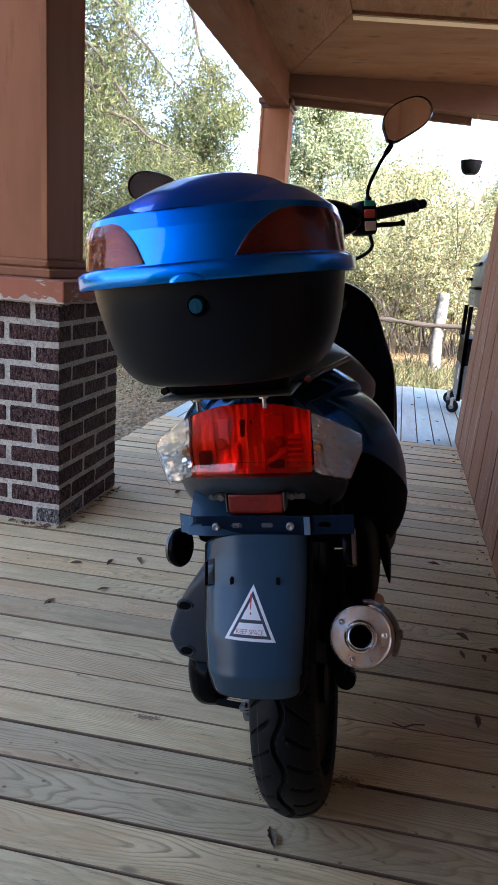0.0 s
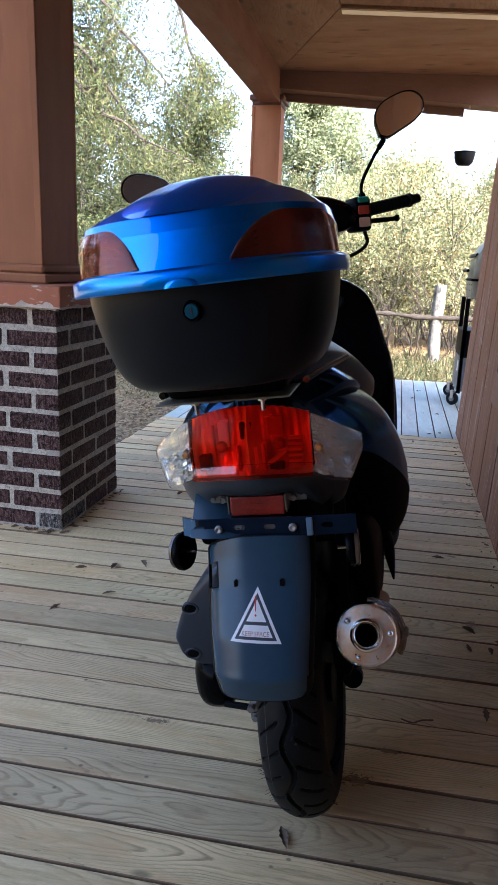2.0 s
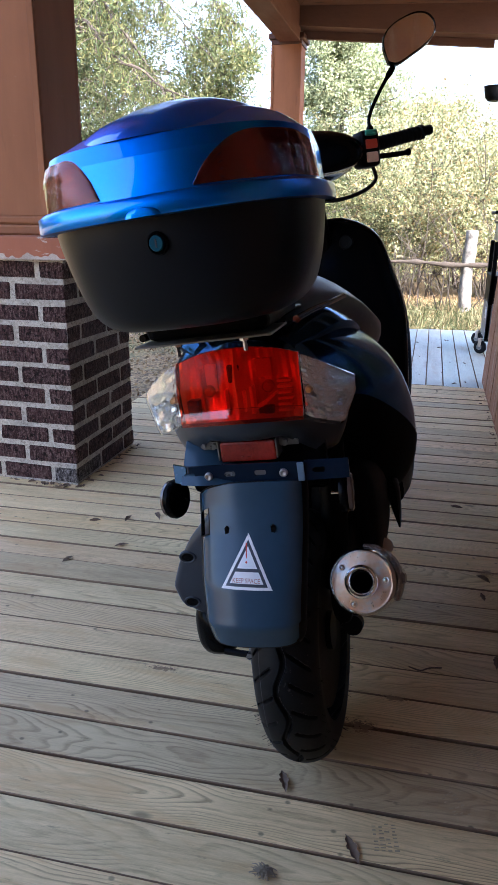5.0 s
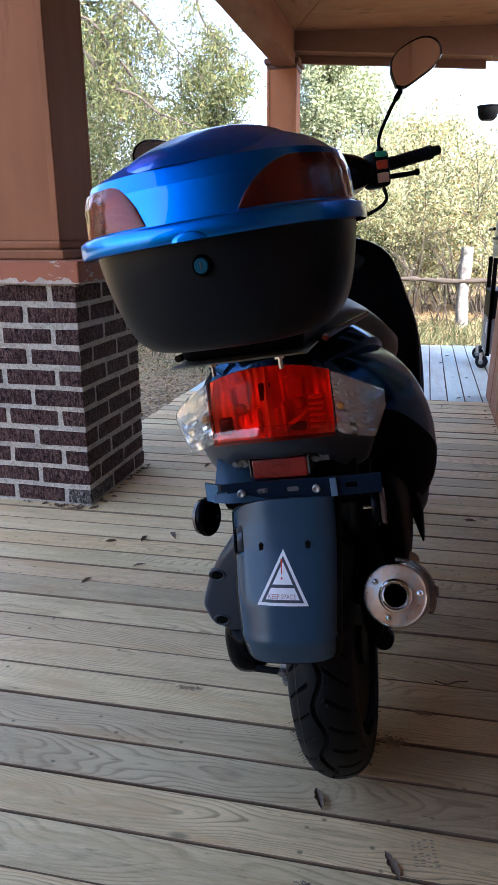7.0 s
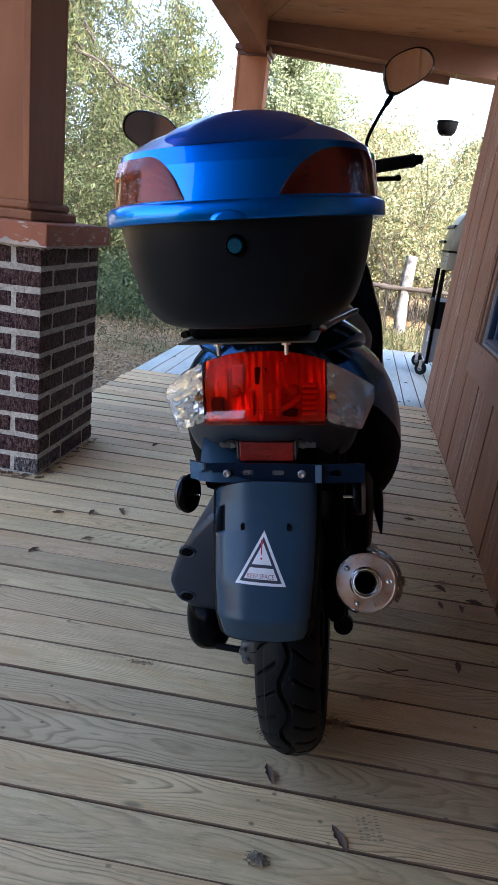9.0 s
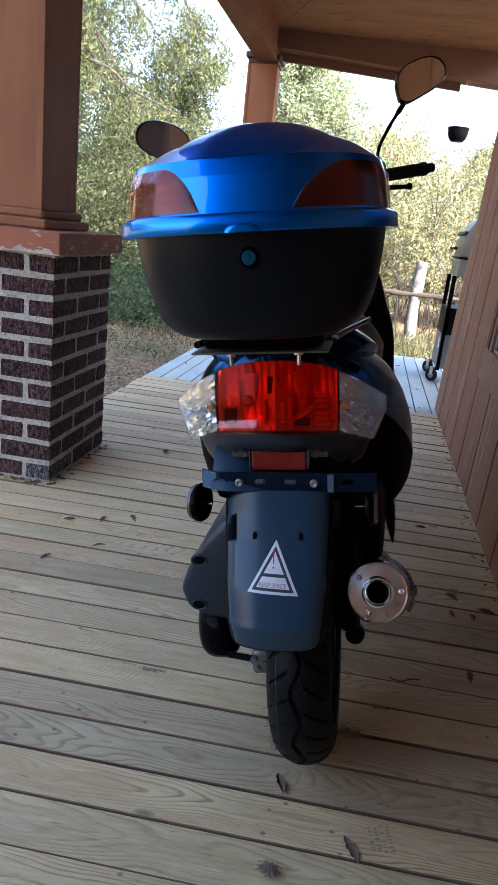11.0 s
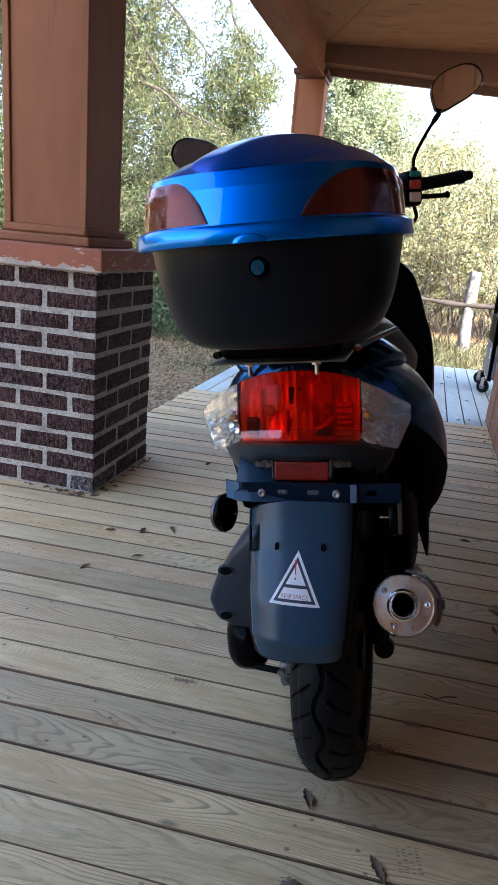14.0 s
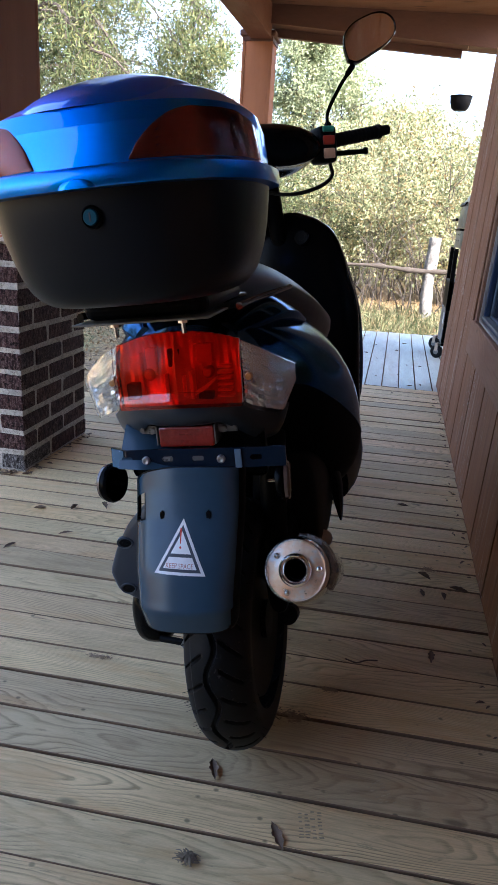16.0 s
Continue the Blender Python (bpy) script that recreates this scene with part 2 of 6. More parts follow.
def brick_mat(name, tones, pale):
    """Rough wire-cut brick: upright scratches, deep pits and pale grains."""
    n = Nodes(name)
    v = n.coords((1, 1, 1), True)
    grain = n.noise(v, 170, 4, 0.7)
    cloud = n.noise(v, 11, 4, 0.6)
    drag = n.noise(n.coords((1, 1, 0.28), True), 150, 4, 0.7)
    pits = n.noise(v, 62, 4, 0.75)
    base = n.ramp(n.add("ShaderNodeObjectInfo").outputs["Random"], *[(k / (len(tones) - 1), c) for k, c in enumerate(tones)])
    col = n.mix(n.ramp(n.mix(0.5, grain, drag), (0.49, 0.0), (0.58, 1.0)), base, pale)
    col = n.mix(n.ramp(cloud, (0.40, 0.0), (0.75, 0.6)), col, tones[0])
    col = n.mix(n.ramp(drag, (0.38, 0.85), (0.48, 0.0)), col, tuple(c * 0.22 for c in tones[0]))
    col = n.mix(n.ramp(pits, (0.38, 0.95), (0.46, 0.0)), col, tuple(c * 0.12 for c in tones[0]))
    h = n.math("ADD", n.math("MULTIPLY", n.mix(0.5, grain, drag), 0.7), n.math("MULTIPLY", pits, 0.9))
    n.bump(h, 1.0, 0.014)
    return n.out(col, 0.92, Specular_IOR_Level=0.2)


M["brick"] = brick_mat("dark rough brick", ((0.044, 0.020, 0.018), (0.066, 0.027, 0.024), (0.058, 0.026, 0.024), (0.095, 0.040, 0.034)), (0.18, 0.115, 0.098))
M["brick_pale"] = brick_mat("whitened brick", ((0.075, 0.060, 0.055), (0.10, 0.085, 0.078)), (0.34, 0.30, 0.27))


def ground_mat():
    n = Nodes("leaf litter ground")
    v = n.coords()
    vor = n.add("ShaderNodeTexVoronoi", Vector=v, Scale=38.0)
    leafcol = n.ramp(n.math("FRACT", n.math("MULTIPLY", n.noise(vor.outputs["Position"], 9, 1), 9.0)), (0.0, (0.045, 0.028, 0.013)), (0.4, (0.19, 0.125, 0.058)), (0.8, (0.36, 0.25, 0.12)), (1.0, (0.10, 0.072, 0.032)))
    patch = n.noise(v, 0.35, 5, 0.6)
    grass = n.ramp(n.noise(v, 14, 4), (0.3, (0.10, 0.12, 0.035)), (0.7, (0.24, 0.23, 0.09)))
    col = n.mix(n.ramp(patch, (0.48, 0.0), (0.62, 0.8)), leafcol, grass)
    n.bump(vor.outputs["Distance"], 0.7, 0.02)
    return n.out(col, 0.9)


M["ground"] = ground_mat()


def leaf_mat(name, *cols):
    n = Nodes(name)
    geo = n.add("ShaderNodeNewGeometry")
    stops = [(i / (len(cols) - 1), c) for i, c in enumerate(cols)]
    col = n.ramp(geo.outputs["Random Per Island"], *stops)
    m = n.out(col, 0.6, Specular_IOR_Level=0.2)
    tr = n.add("ShaderNodeBsdfTranslucent", Color=col)
    mx = n.add("ShaderNodeMixShader", Fac=0.35)
    n.put(mx.inputs[1], n.bsdf.outputs[0])
    n.put(mx.inputs[2], tr.outputs[0])
    n.put(n.tree.nodes["Material Output"].inputs[0], mx.outputs[0])
    return m


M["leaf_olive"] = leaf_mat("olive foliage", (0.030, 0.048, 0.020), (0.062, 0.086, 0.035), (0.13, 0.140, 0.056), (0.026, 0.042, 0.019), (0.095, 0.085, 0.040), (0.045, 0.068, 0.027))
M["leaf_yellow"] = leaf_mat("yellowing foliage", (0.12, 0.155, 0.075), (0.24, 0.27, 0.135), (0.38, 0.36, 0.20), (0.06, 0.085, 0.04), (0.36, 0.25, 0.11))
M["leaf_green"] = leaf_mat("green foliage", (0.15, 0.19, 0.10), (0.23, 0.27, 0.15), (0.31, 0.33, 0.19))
M["bark"] = plain("grey bark", (0.052, 0.042, 0.032), 0.9, vary=0.4, scale=20, bump=0.9, distance=0.02)
M["bare_wood"] = plain("weathered rail", (0.038, 0.030, 0.022), 0.9, vary=0.4, scale=20, bump=0.8, distance=0.01)
M["leaf_mix"] = leaf_mat("mixed olive foliage", (0.045, 0.075, 0.030), (0.09, 0.115, 0.048), (0.165, 0.165, 0.062), (0.06, 0.08, 0.035))
M["leaf_low"] = leaf_mat("low green foliage", (0.040, 0.070, 0.034), (0.075, 0.115, 0.055), (0.13, 0.15, 0.07))
M["leaf_grass"] = leaf_mat("dry grass", (0.045, 0.06, 0.026), (0.10, 0.11, 0.05), (0.20, 0.16, 0.09))
M["leaf_litter"] = leaf_mat("fallen leaves", (0.10, 0.064, 0.032), (0.30, 0.205, 0.105), (0.42, 0.305, 0.175), (0.20, 0.12, 0.055))
M["pale_post"] = plain("pale weathered post", (0.15, 0.145, 0.13), 0.9, vary=0.95, scale=75, bump=0.8, distance=0.008)

# ---- mesh helpers ----
def mesh_of(bm, name, material, smooth=False, sharp=None):
    me = bpy.data.meshes.new(name)
    bm.normal_update()
    bm.to_mesh(me)
    bm.free()
    for m in material if isinstance(material, (list, tuple)) else [material]:
        me.materials.append(m)
    if smooth:
        me.polygons.foreach_set("use_smooth", [True] * len(me.polygons))
        me.set_sharp_from_angle(angle=radians(sharp or 40))
    return me


def part(name, bm, material, parent, label="", smooth=False, sharp=None, at=None):
    """One mesh object under a thing or a part."""
    ob = new(name, bm if isinstance(bm, bpy.types.Mesh) else mesh_of(bm, name, material, smooth, sharp))
    ob.parent = parent
    if at is not None:
        ob.matrix_basis = at
    if label:
        ob["label"] = label
    return ob


def thing(name, label, category, at=None, group="", kind=""):
    """An Empty that carries the parts of one thing."""
    ob = new(name)
    ob.empty_display_size = 0.05
    if at is not None:
        ob.matrix_basis = at
    return tagged(ob, label, category, group, kind)


def solid(name, bm, material, label="", category="", kind="", smooth=False, sharp=None, group=""):
    return tagged(new(name, mesh_of(bm, name, material, smooth, sharp)), label, category, group, kind)


def add_box(bm, x0, x1, y0, y1, z0, z1, bevel=0.0, seg=1):
    r = bmesh.ops.create_cube(bm, size=1.0)
    vs = r["verts"]
    for v in vs:
        v.co = Vector(((x0 + x1) / 2 + v.co.x * (x1 - x0), (y0 + y1) / 2 + v.co.y * (y1 - y0), (z0 + z1) / 2 + v.co.z * (z1 - z0)))
    if bevel:
        es = list({e for v in vs for e in v.link_edges})
        bmesh.ops.bevel(bm, geom=es, offset=bevel, segments=seg, affect="EDGES", profile=0.5)
    return bm


def box(x0, x1, y0, y1, z0, z1, bevel=0.0, seg=1):
    return add_box(bmesh.new(), x0, x1, y0, y1, z0, z1, bevel, seg)


def add_tube(bm, pts, radius, sides=12, caps=True):
    """A round bar along points; radius is one number or one for each point."""
    pts = [Vector(p) for p in pts]
    rad = radius if isinstance(radius, (list, tuple)) else [radius] * len(pts)
    rings, up = [], None
    for i, p in enumerate(pts):
        d = (pts[min(i + 1, len(pts) - 1)] - pts[max(i - 1, 0)]).normalized()
        ref = up if up is not None else (Vector((0, 0, 1)) if abs(d.z) < 0.9 else Vector((1, 0, 0)))
        side = d.cross(ref).normalized()
        up = side.cross(d).normalized()
        rings.append([bm.verts.new(p + rad[i] * (math.cos(k * math.tau / sides) * side + math.sin(k * math.tau / sides) * up)) for k in range(sides)])
    for a, b in zip(rings, rings[1:]):
        for k in range(sides):
            bm.faces.new((a[k], a[(k + 1) % sides], b[(k + 1) % sides], b[k]))
    if caps:
        bm.faces.new(rings[0][::-1])
        bm.faces.new(rings[-1])
    return bm


def tube(pts, radius, sides=12):
    return add_tube(bmesh.new(), pts, radius, sides)


def curve(points, n=10):
    """A smooth line through points (Catmull-Rom)."""
    p = [Vector(q) for q in points]
    p = [2 * p[0] - p[1]] + p + [2 * p[-1] - p[-2]]
    out = []
    for i in range(1, len(p) - 2):
        for k in range(n):
            t = k / n
            out.append(0.5 * (2 * p[i] + (p[i + 1] - p[i - 1]) * t + (2 * p[i - 1] - 5 * p[i] + 4 * p[i + 1] - p[i + 2]) * t * t + (3 * p[i] - p[i - 1] - 3 * p[i + 1] + p[i + 2]) * t ** 3))
    out.append(p[-2])
    return out


def superring(cx, cz, hw, hh, power, n=32, top=1.0):
    """Points of a rounded rectangle in the xz plane; top narrows the upper half."""
    out = []
    for k in range(n):
        t = k * math.tau / n
        c, s = math.cos(t), math.sin(t)
        x = math.copysign(abs(c) ** (2 / power), c) * hw
        z = math.copysign(abs(s) ** (2 / power), s) * hh
        if z > 0:
            x *= 1 + (top - 1) * z / hh
        out.append((cx + x, cz + z))
    return out


def loft(rings, closed=True, caps=True):
    """Faces between rings of points that have the same count."""
    bm = bmesh.new()
    vs = [[bm.verts.new(p) for p in r] for r in rings]
    n = len(vs[0])
    for a, b in zip(vs, vs[1:]):
        for k in range(n if closed else n - 1):
            j = (k + 1) % n
            try:
                bm.faces.new((a[k], a[j], b[j], b[k]))
            except ValueError:
                pass
    if caps and closed:
        bm.faces.new(vs[0][::-1])
        bm.faces.new(vs[-1])
    bmesh.ops.recalc_face_normals(bm, faces=bm.faces)
    return bm


def smooth_rows(rows, n=4):
    """Rows of numbers with n smooth steps between each pair."""
    a = np.array(rows, float)
    p = np.vstack([2 * a[0] - a[1], a, 2 * a[-1] - a[-2]])
    out = []
    for i in range(1, len(p) - 2):
        for k in range(n):
            t = k / n
            out.append(0.5 * (2 * p[i] + (p[i + 1] - p[i - 1]) * t + (2 * p[i - 1] - 5 * p[i] + 4 * p[i + 1] - p[i + 2]) * t * t + (3 * p[i] - p[i - 1] - 3 * p[i + 1] + p[i + 2]) * t ** 3))
    out.append(a[-1])
    return np.array(out)


def body(rows, n=4, ring=32):
    """A hull along y: rows of y, cx, cz, half width, half height, power, top factor."""
    return loft([[(x, r[0], z) for x, z in superring(r[1], r[2], max(r[3], 1e-3), max(r[4], 1e-3), r[5], ring, r[6])] for r in smooth_rows(rows, n)])


def turned(profile, sides=32, axis="y", caps=True):
    """A turned form: profile of (radius, height along the axis)."""
    rings = []
    for r, h in profile:
        ring = []
        for k in range(sides):
            c, s = math.cos(k * math.tau / sides) * max(r, 1e-4), math.sin(k * math.tau / sides) * max(r, 1e-4)
            ring.append({"y": (c, h, s), "z": (c, s, h), "x": (h, c, s)}[axis])
        rings.append(ring)
    return loft(rings, caps=caps)

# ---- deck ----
# Gap shade between boards is put into this colour along with dirt.
M["plank_side"] = plain("plank side with dirt and gap shade", (0.25, 0.155, 0.085), 0.9, vary=0.4, scale=40, bump=0.5)
WALL_X, WALL_END, EDGE_X, FAR_Y, SEAM_Y, PITCH = 0.655, 4.62, -1.175, 6.75, 4.42, 0.1003
GROUND_Z = -0.42


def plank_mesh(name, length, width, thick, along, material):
    """A board with its sawn sides coloured darker, for dirt and for the shade in the gaps."""
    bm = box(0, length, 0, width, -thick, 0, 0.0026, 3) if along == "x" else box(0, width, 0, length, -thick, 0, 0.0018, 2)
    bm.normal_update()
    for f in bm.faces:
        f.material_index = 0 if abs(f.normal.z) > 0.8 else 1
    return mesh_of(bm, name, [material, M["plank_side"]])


deck = thing("deck", "weathered grey pine plank porch deck with dark gaps", "deck", kind="structure")
joist = part("joist", box(EDGE_X + 0.02, 2.9, -5.3, FAR_Y - 0.05, -0.30, -0.040), M["plank_side"], deck, "dark underframe")


# Kept dark so the added walls behind throw little light forward.
M["dark_wall"] = wood("dark brown boards of added walls", (0.125, 0.077, 0.057), (0.075, 0.044, 0.032), 2, own=False, rough=0.8, paint=1.0)


# ---- walls and roof ----
def siding_wall(x, y0, y1, z0, z1, holes=()):
    """Grooved upright siding on a wall that faces -x, with openings (y0, y1, z0, z1)."""
    ys, zs = {y0, y1}, {z0, z1}
    for a, b, c, d in holes:
        ys |= {a, b}
        zs |= {c, d}
    g = 4.326
    while g > y0:
        ys |= {g - 0.009, g + 0.009}
        g -= 0.330
    ys, zs = sorted(ys), sorted(zs)
    bm = bmesh.new()
    for a, b in zip(ys, ys[1:]):
        groove = b - a < 0.0185
        for c, d in zip(zs, zs[1:]):
            if any(h[0] - 1e-6 <= a and b <= h[1] + 1e-6 and h[2] - 1e-6 <= c and d <= h[3] + 1e-6 for h in holes):
                continue
            add_box(bm, x + (0.018 if groove else 0), x + 0.12, a, b, c, d)
    return bm


def lean_out(bm):
    """The old wall leans outward by a little over one degree and a half."""
    for v in bm.verts:
        v.co.x += 0.031 * max(0.0, v.co.z)
    return bm


WINDOWS = ((2.285, 3.11, 0.588, 2.02), (1.10, 2.13, 0.588, 2.02))
solid("wall_east", lean_out(siding_wall(WALL_X, -5.0, WALL_END, -0.02, 2.70, WINDOWS)), M["siding"], "brown stained upright grooved wood siding wall", "wall", "structure")
# Two unseen walls added behind the camera; the nearer blocks light from there.
solid("wall_south", box(-1.0, WALL_X - 0.002, -5.12, -5.0, -0.3, 2.70), M["dark_wall"], "unseen dark brown wall added to close the porch behind", "wall", "structure")
solid("wall_bay", box(-0.75, WALL_X - 0.002, -0.42, -0.30, 0.004, 2.685), M["dark_wall"], "unseen dark brown wall added behind to block light", "wall", "structure")
solid("wall_north", box(WALL_X + 0.205, 3.6, WALL_END - 0.12, WALL_END, -0.02, 2.70), M["siding"], "brown stained end wall of the house", "wall", "structure")
corner = bmesh.new()
add_box(corner, WALL_X + 0.003, WALL_X + 0.09, WALL_END + 0.002, WALL_END + 0.016, 0.0, 2.69, 0.003)
solid("trim_corner", lean_out(corner), M["stain_z"], "brown stained corner board", "trim", "structure")

BEAM_Z, CEIL_Z = 2.43, 2.69
COL_X, NEAR_Y, POST_Y = -1.135, 2.667, 7.28


def beam(name, x0, x1, y0, y1, z0, z1, m):
    bm = box(x0, x1, y0, y1, z0, z1, 0.004)
    return solid(name, bm, M[m], "brown stained boxed porch beam", "beam", "structure")


beam("beam_west", COL_X - 0.068, COL_X + 0.125, -5.2, POST_Y - 0.127, BEAM_Z, CEIL_Z + 0.05, "stain_y")


def slanted(x0, x1, base, back, front, low, high):
    """A bar along x whose line runs off by 0.15 and sinks by 0.05 a metre; base gives y and z at x = -1.02."""
    bm = bmesh.new()
    ends = []
    for x in (x0, x1):
        y, z = base[0] + 0.15 * (x + 1.02), base[1] - 0.052 * (x + 1.02)
        ends.append([bm.verts.new((x, y + dy, z + dz)) for dy, dz in ((back, low), (front, low), (front, high), (back, high))])
    a, b = ends
    for q in [a, b[::-1]] + [[a[k], b[k], b[(k + 1) % 4], a[(k + 1) % 4]] for k in range(4)]:
        bm.faces.new(q)
    bmesh.ops.recalc_face_normals(bm, faces=bm.faces)
    return bm


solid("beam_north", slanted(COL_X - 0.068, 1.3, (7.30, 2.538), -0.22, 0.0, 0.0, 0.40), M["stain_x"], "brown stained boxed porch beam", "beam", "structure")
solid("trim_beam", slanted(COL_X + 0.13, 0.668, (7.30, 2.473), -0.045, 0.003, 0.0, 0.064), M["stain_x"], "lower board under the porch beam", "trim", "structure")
solid("roof_house", box(1.301, 7.0, -5.6, WALL_END + 0.1, CEIL_Z + 0.26, CEIL_Z + 0.36), M["bare_wood"], "roof over the house", "roof", "structure")
solid("roof", box(-1.215, 1.3, -5.6, POST_Y + 0.9, CEIL_Z + 0.26, CEIL_Z + 0.36), M["bare_wood"], "porch roof deck", "roof", "structure")
solid("roof_side", box(-1.21, -1.20, -5.6, POST_Y, CEIL_Z + 0.052, CEIL_Z + 0.26), M["stain_y"], "fascia board under the roof", "roof", "structure")
bm = bmesh.new()
lo = [bm.verts.new((x, 5.575 + 0.19 * (x + 0.33) + d, CEIL_Z - 0.012)) for x, d in ((-0.33, 0), (1.3, 0), (1.3, 0.085), (-0.33, 0.085))]
hi = [bm.verts.new(v.co + Vector((0, 0, 0.010))) for v in lo]
for q in [lo, hi[::-1]] + [[lo[k], hi[k], hi[(k + 1) % 4], lo[(k + 1) % 4]] for k in range(4)]:
    bm.faces.new(q)
bmesh.ops.recalc_face_normals(bm, faces=bm.faces)
solid("trim_ceiling", bm, M["pale_trim"], "pale narrow trim board across the ceiling", "trim", "structure")
bm = bmesh.new()
prisms = [([(COL_X + 0.125, -5.2), (-0.335, -5.2), (-0.335, 5.56), (COL_X + 0.122, POST_Y - 0.2)], 0.0, 0),
          ([(COL_X + 0.118, POST_Y + 0.1), (COL_X + 0.128, POST_Y - 0.2), (-0.331, 5.565), (1.3, 5.87), (1.3, POST_Y + 0.35)], 0.0, 1),
          ([(-0.331, -5.2), (1.3, -5.2), (1.3, 5.855), (-0.331, 5.545)], 0.014, 0)]
for outline, lift, mat in prisms:
    lo = [bm.verts.new((x, y, CEIL_Z + lift)) for x, y in outline]
    hi = [bm.verts.new((x, y, CEIL_Z + 0.035)) for x, y in outline]
    for q in [lo[::-1], hi] + [[lo[k], lo[(k + 1) % len(lo)], hi[(k + 1) % len(lo)], hi[k]] for k in range(len(lo))]:
        bm.faces.new(q).material_index = mat
bmesh.ops.recalc_face_normals(bm, faces=bm.faces)
solid("ceiling", bm, [M["ceil_y"], M["ceil_x"]], "brown stained plywood porch ceiling in mitred panels", "ceiling", "structure")


def paint_mat(name, base, chip, worn=0.68):
    """Faded house paint with streaks, scuffs and small chips."""
    n = Nodes(name)
    v = n.coords((1, 1, 1), True)
    streak = n.noise(n.coords((1, 1, 0.12), True), 14, 5, 0.6)
    cloud = n.noise(v, 3.0, 4, 0.55)
    col = n.ramp(n.mix(0.5, streak, cloud), (0.3, tuple(c * 0.80 for c in base)), (0.7, tuple(c * 1.12 for c in base)))
    dirt = n.ramp(n.noise(n.coords((3, 3, 0.5), True), 5, 6, 0.7), (0.60, 0.0), (0.75, 0.55))
    col = n.mix(dirt, col, tuple(c * 0.5 for c in base))
    scuff = n.ramp(n.noise(n.coords((1, 1, 3.2), True), 13, 6, 0.75), (worn, 0.0), (worn + 0.04, 1.0))
    col = n.mix(n.math("MULTIPLY", scuff, chip), col, (0.50, 0.40, 0.33))
    n.bump(n.mix(0.5, streak, scuff), 0.18, 0.001)
    return n.out(col, 0.72, Specular_IOR_Level=0.15)


M["column_paint"] = paint_mat("faded red-brown column paint", (0.28, 0.113, 0.052), 0.5)
M["cap_paint"] = paint_mat("chipped red-brown cap paint", (0.33, 0.118, 0.064), 0.9, 0.57)


M["chip"] = plain("bare cream wood", (0.42, 0.34, 0.27), 0.9, vary=0.45, scale=60, bump=0.6)


# ---- brick pillars with wooden columns ----
def brick_pillar(cx, cy, label):
    """Pinwheel brickwork, eleven courses, on a mortar core."""
    t = thing("brick_pillar", label, "pillar", pose(cx, cy, 0))
    half, course = 0.2525, 0.0728
    part("mortar_core", box(-half + 0.0035, half - 0.0035, -half + 0.0035, half - 0.0035, GROUND_Z, 0.80), M["mortar"], t, "grey mortar joints")
    bed = box(-half - 0.001, half + 0.001, -half - 0.001, half + 0.001, 0.790, 0.7995)
    bmesh.ops.subdivide_edges(bed, edges=list(bed.edges), cuts=40, use_grid_fill=True)
    for v in bed.verts:
        v.co.z += 0.006 * noise.noise(v.co * 45.0) if v.co.z < 0.793 else 0
        v.co.x *= 1 + 0.010 * noise.noise(v.co * 60.0)
        v.co.y *= 1 + 0.010 * noise.noise(v.co * 55.0)
    part("mortar_bed", bed, M["mortar"], t, "crumbling pale mortar bed")
    length, depth, joint = 0.1915, 0.092, 0.0158
    bricks = []
    for k in range(6):
        bm = box(-length / 2, length / 2, -depth / 2, depth / 2, -0.0285, 0.0285, 0.005)
        for v in bm.verts:
            v.co += 0.0036 * noise.noise_vector(v.co * 31.0 + Vector((k * 7.3, 0, 0)))
        bricks.append(mesh_of(bm, "brick", M["brick"]))
    whitened = bricks[2].copy()
    whitened.materials[0] = M["brick_pale"]
    rng = random.Random(5)
    for c in range(11):
        z = 0.036 + c * course
        for side in range(4):
            for k in range(2):
                x = -half + length / 2 + k * (length + joint)
                if c % 2:
                    x = -x
                jit = pose(rng.uniform(-0.0015, 0.0015), rng.uniform(-0.002, 0.002), 0, 0, 0, rng.uniform(-0.5, 0.5))
                part("brick", whitened if c == 0 and side == 1 and k == 0 else rng.choice(bricks), None, t, at=pose(0, 0, z, 0, 0, 90 * side) @ pose(x, -half + depth / 2, 0) @ jit)
    return t


brick_pillar(COL_X, NEAR_Y, "square pillar of dark rough brick with pale mortar")
brick_pillar(COL_X, POST_Y, "square pillar of dark rough brick behind the scooter")


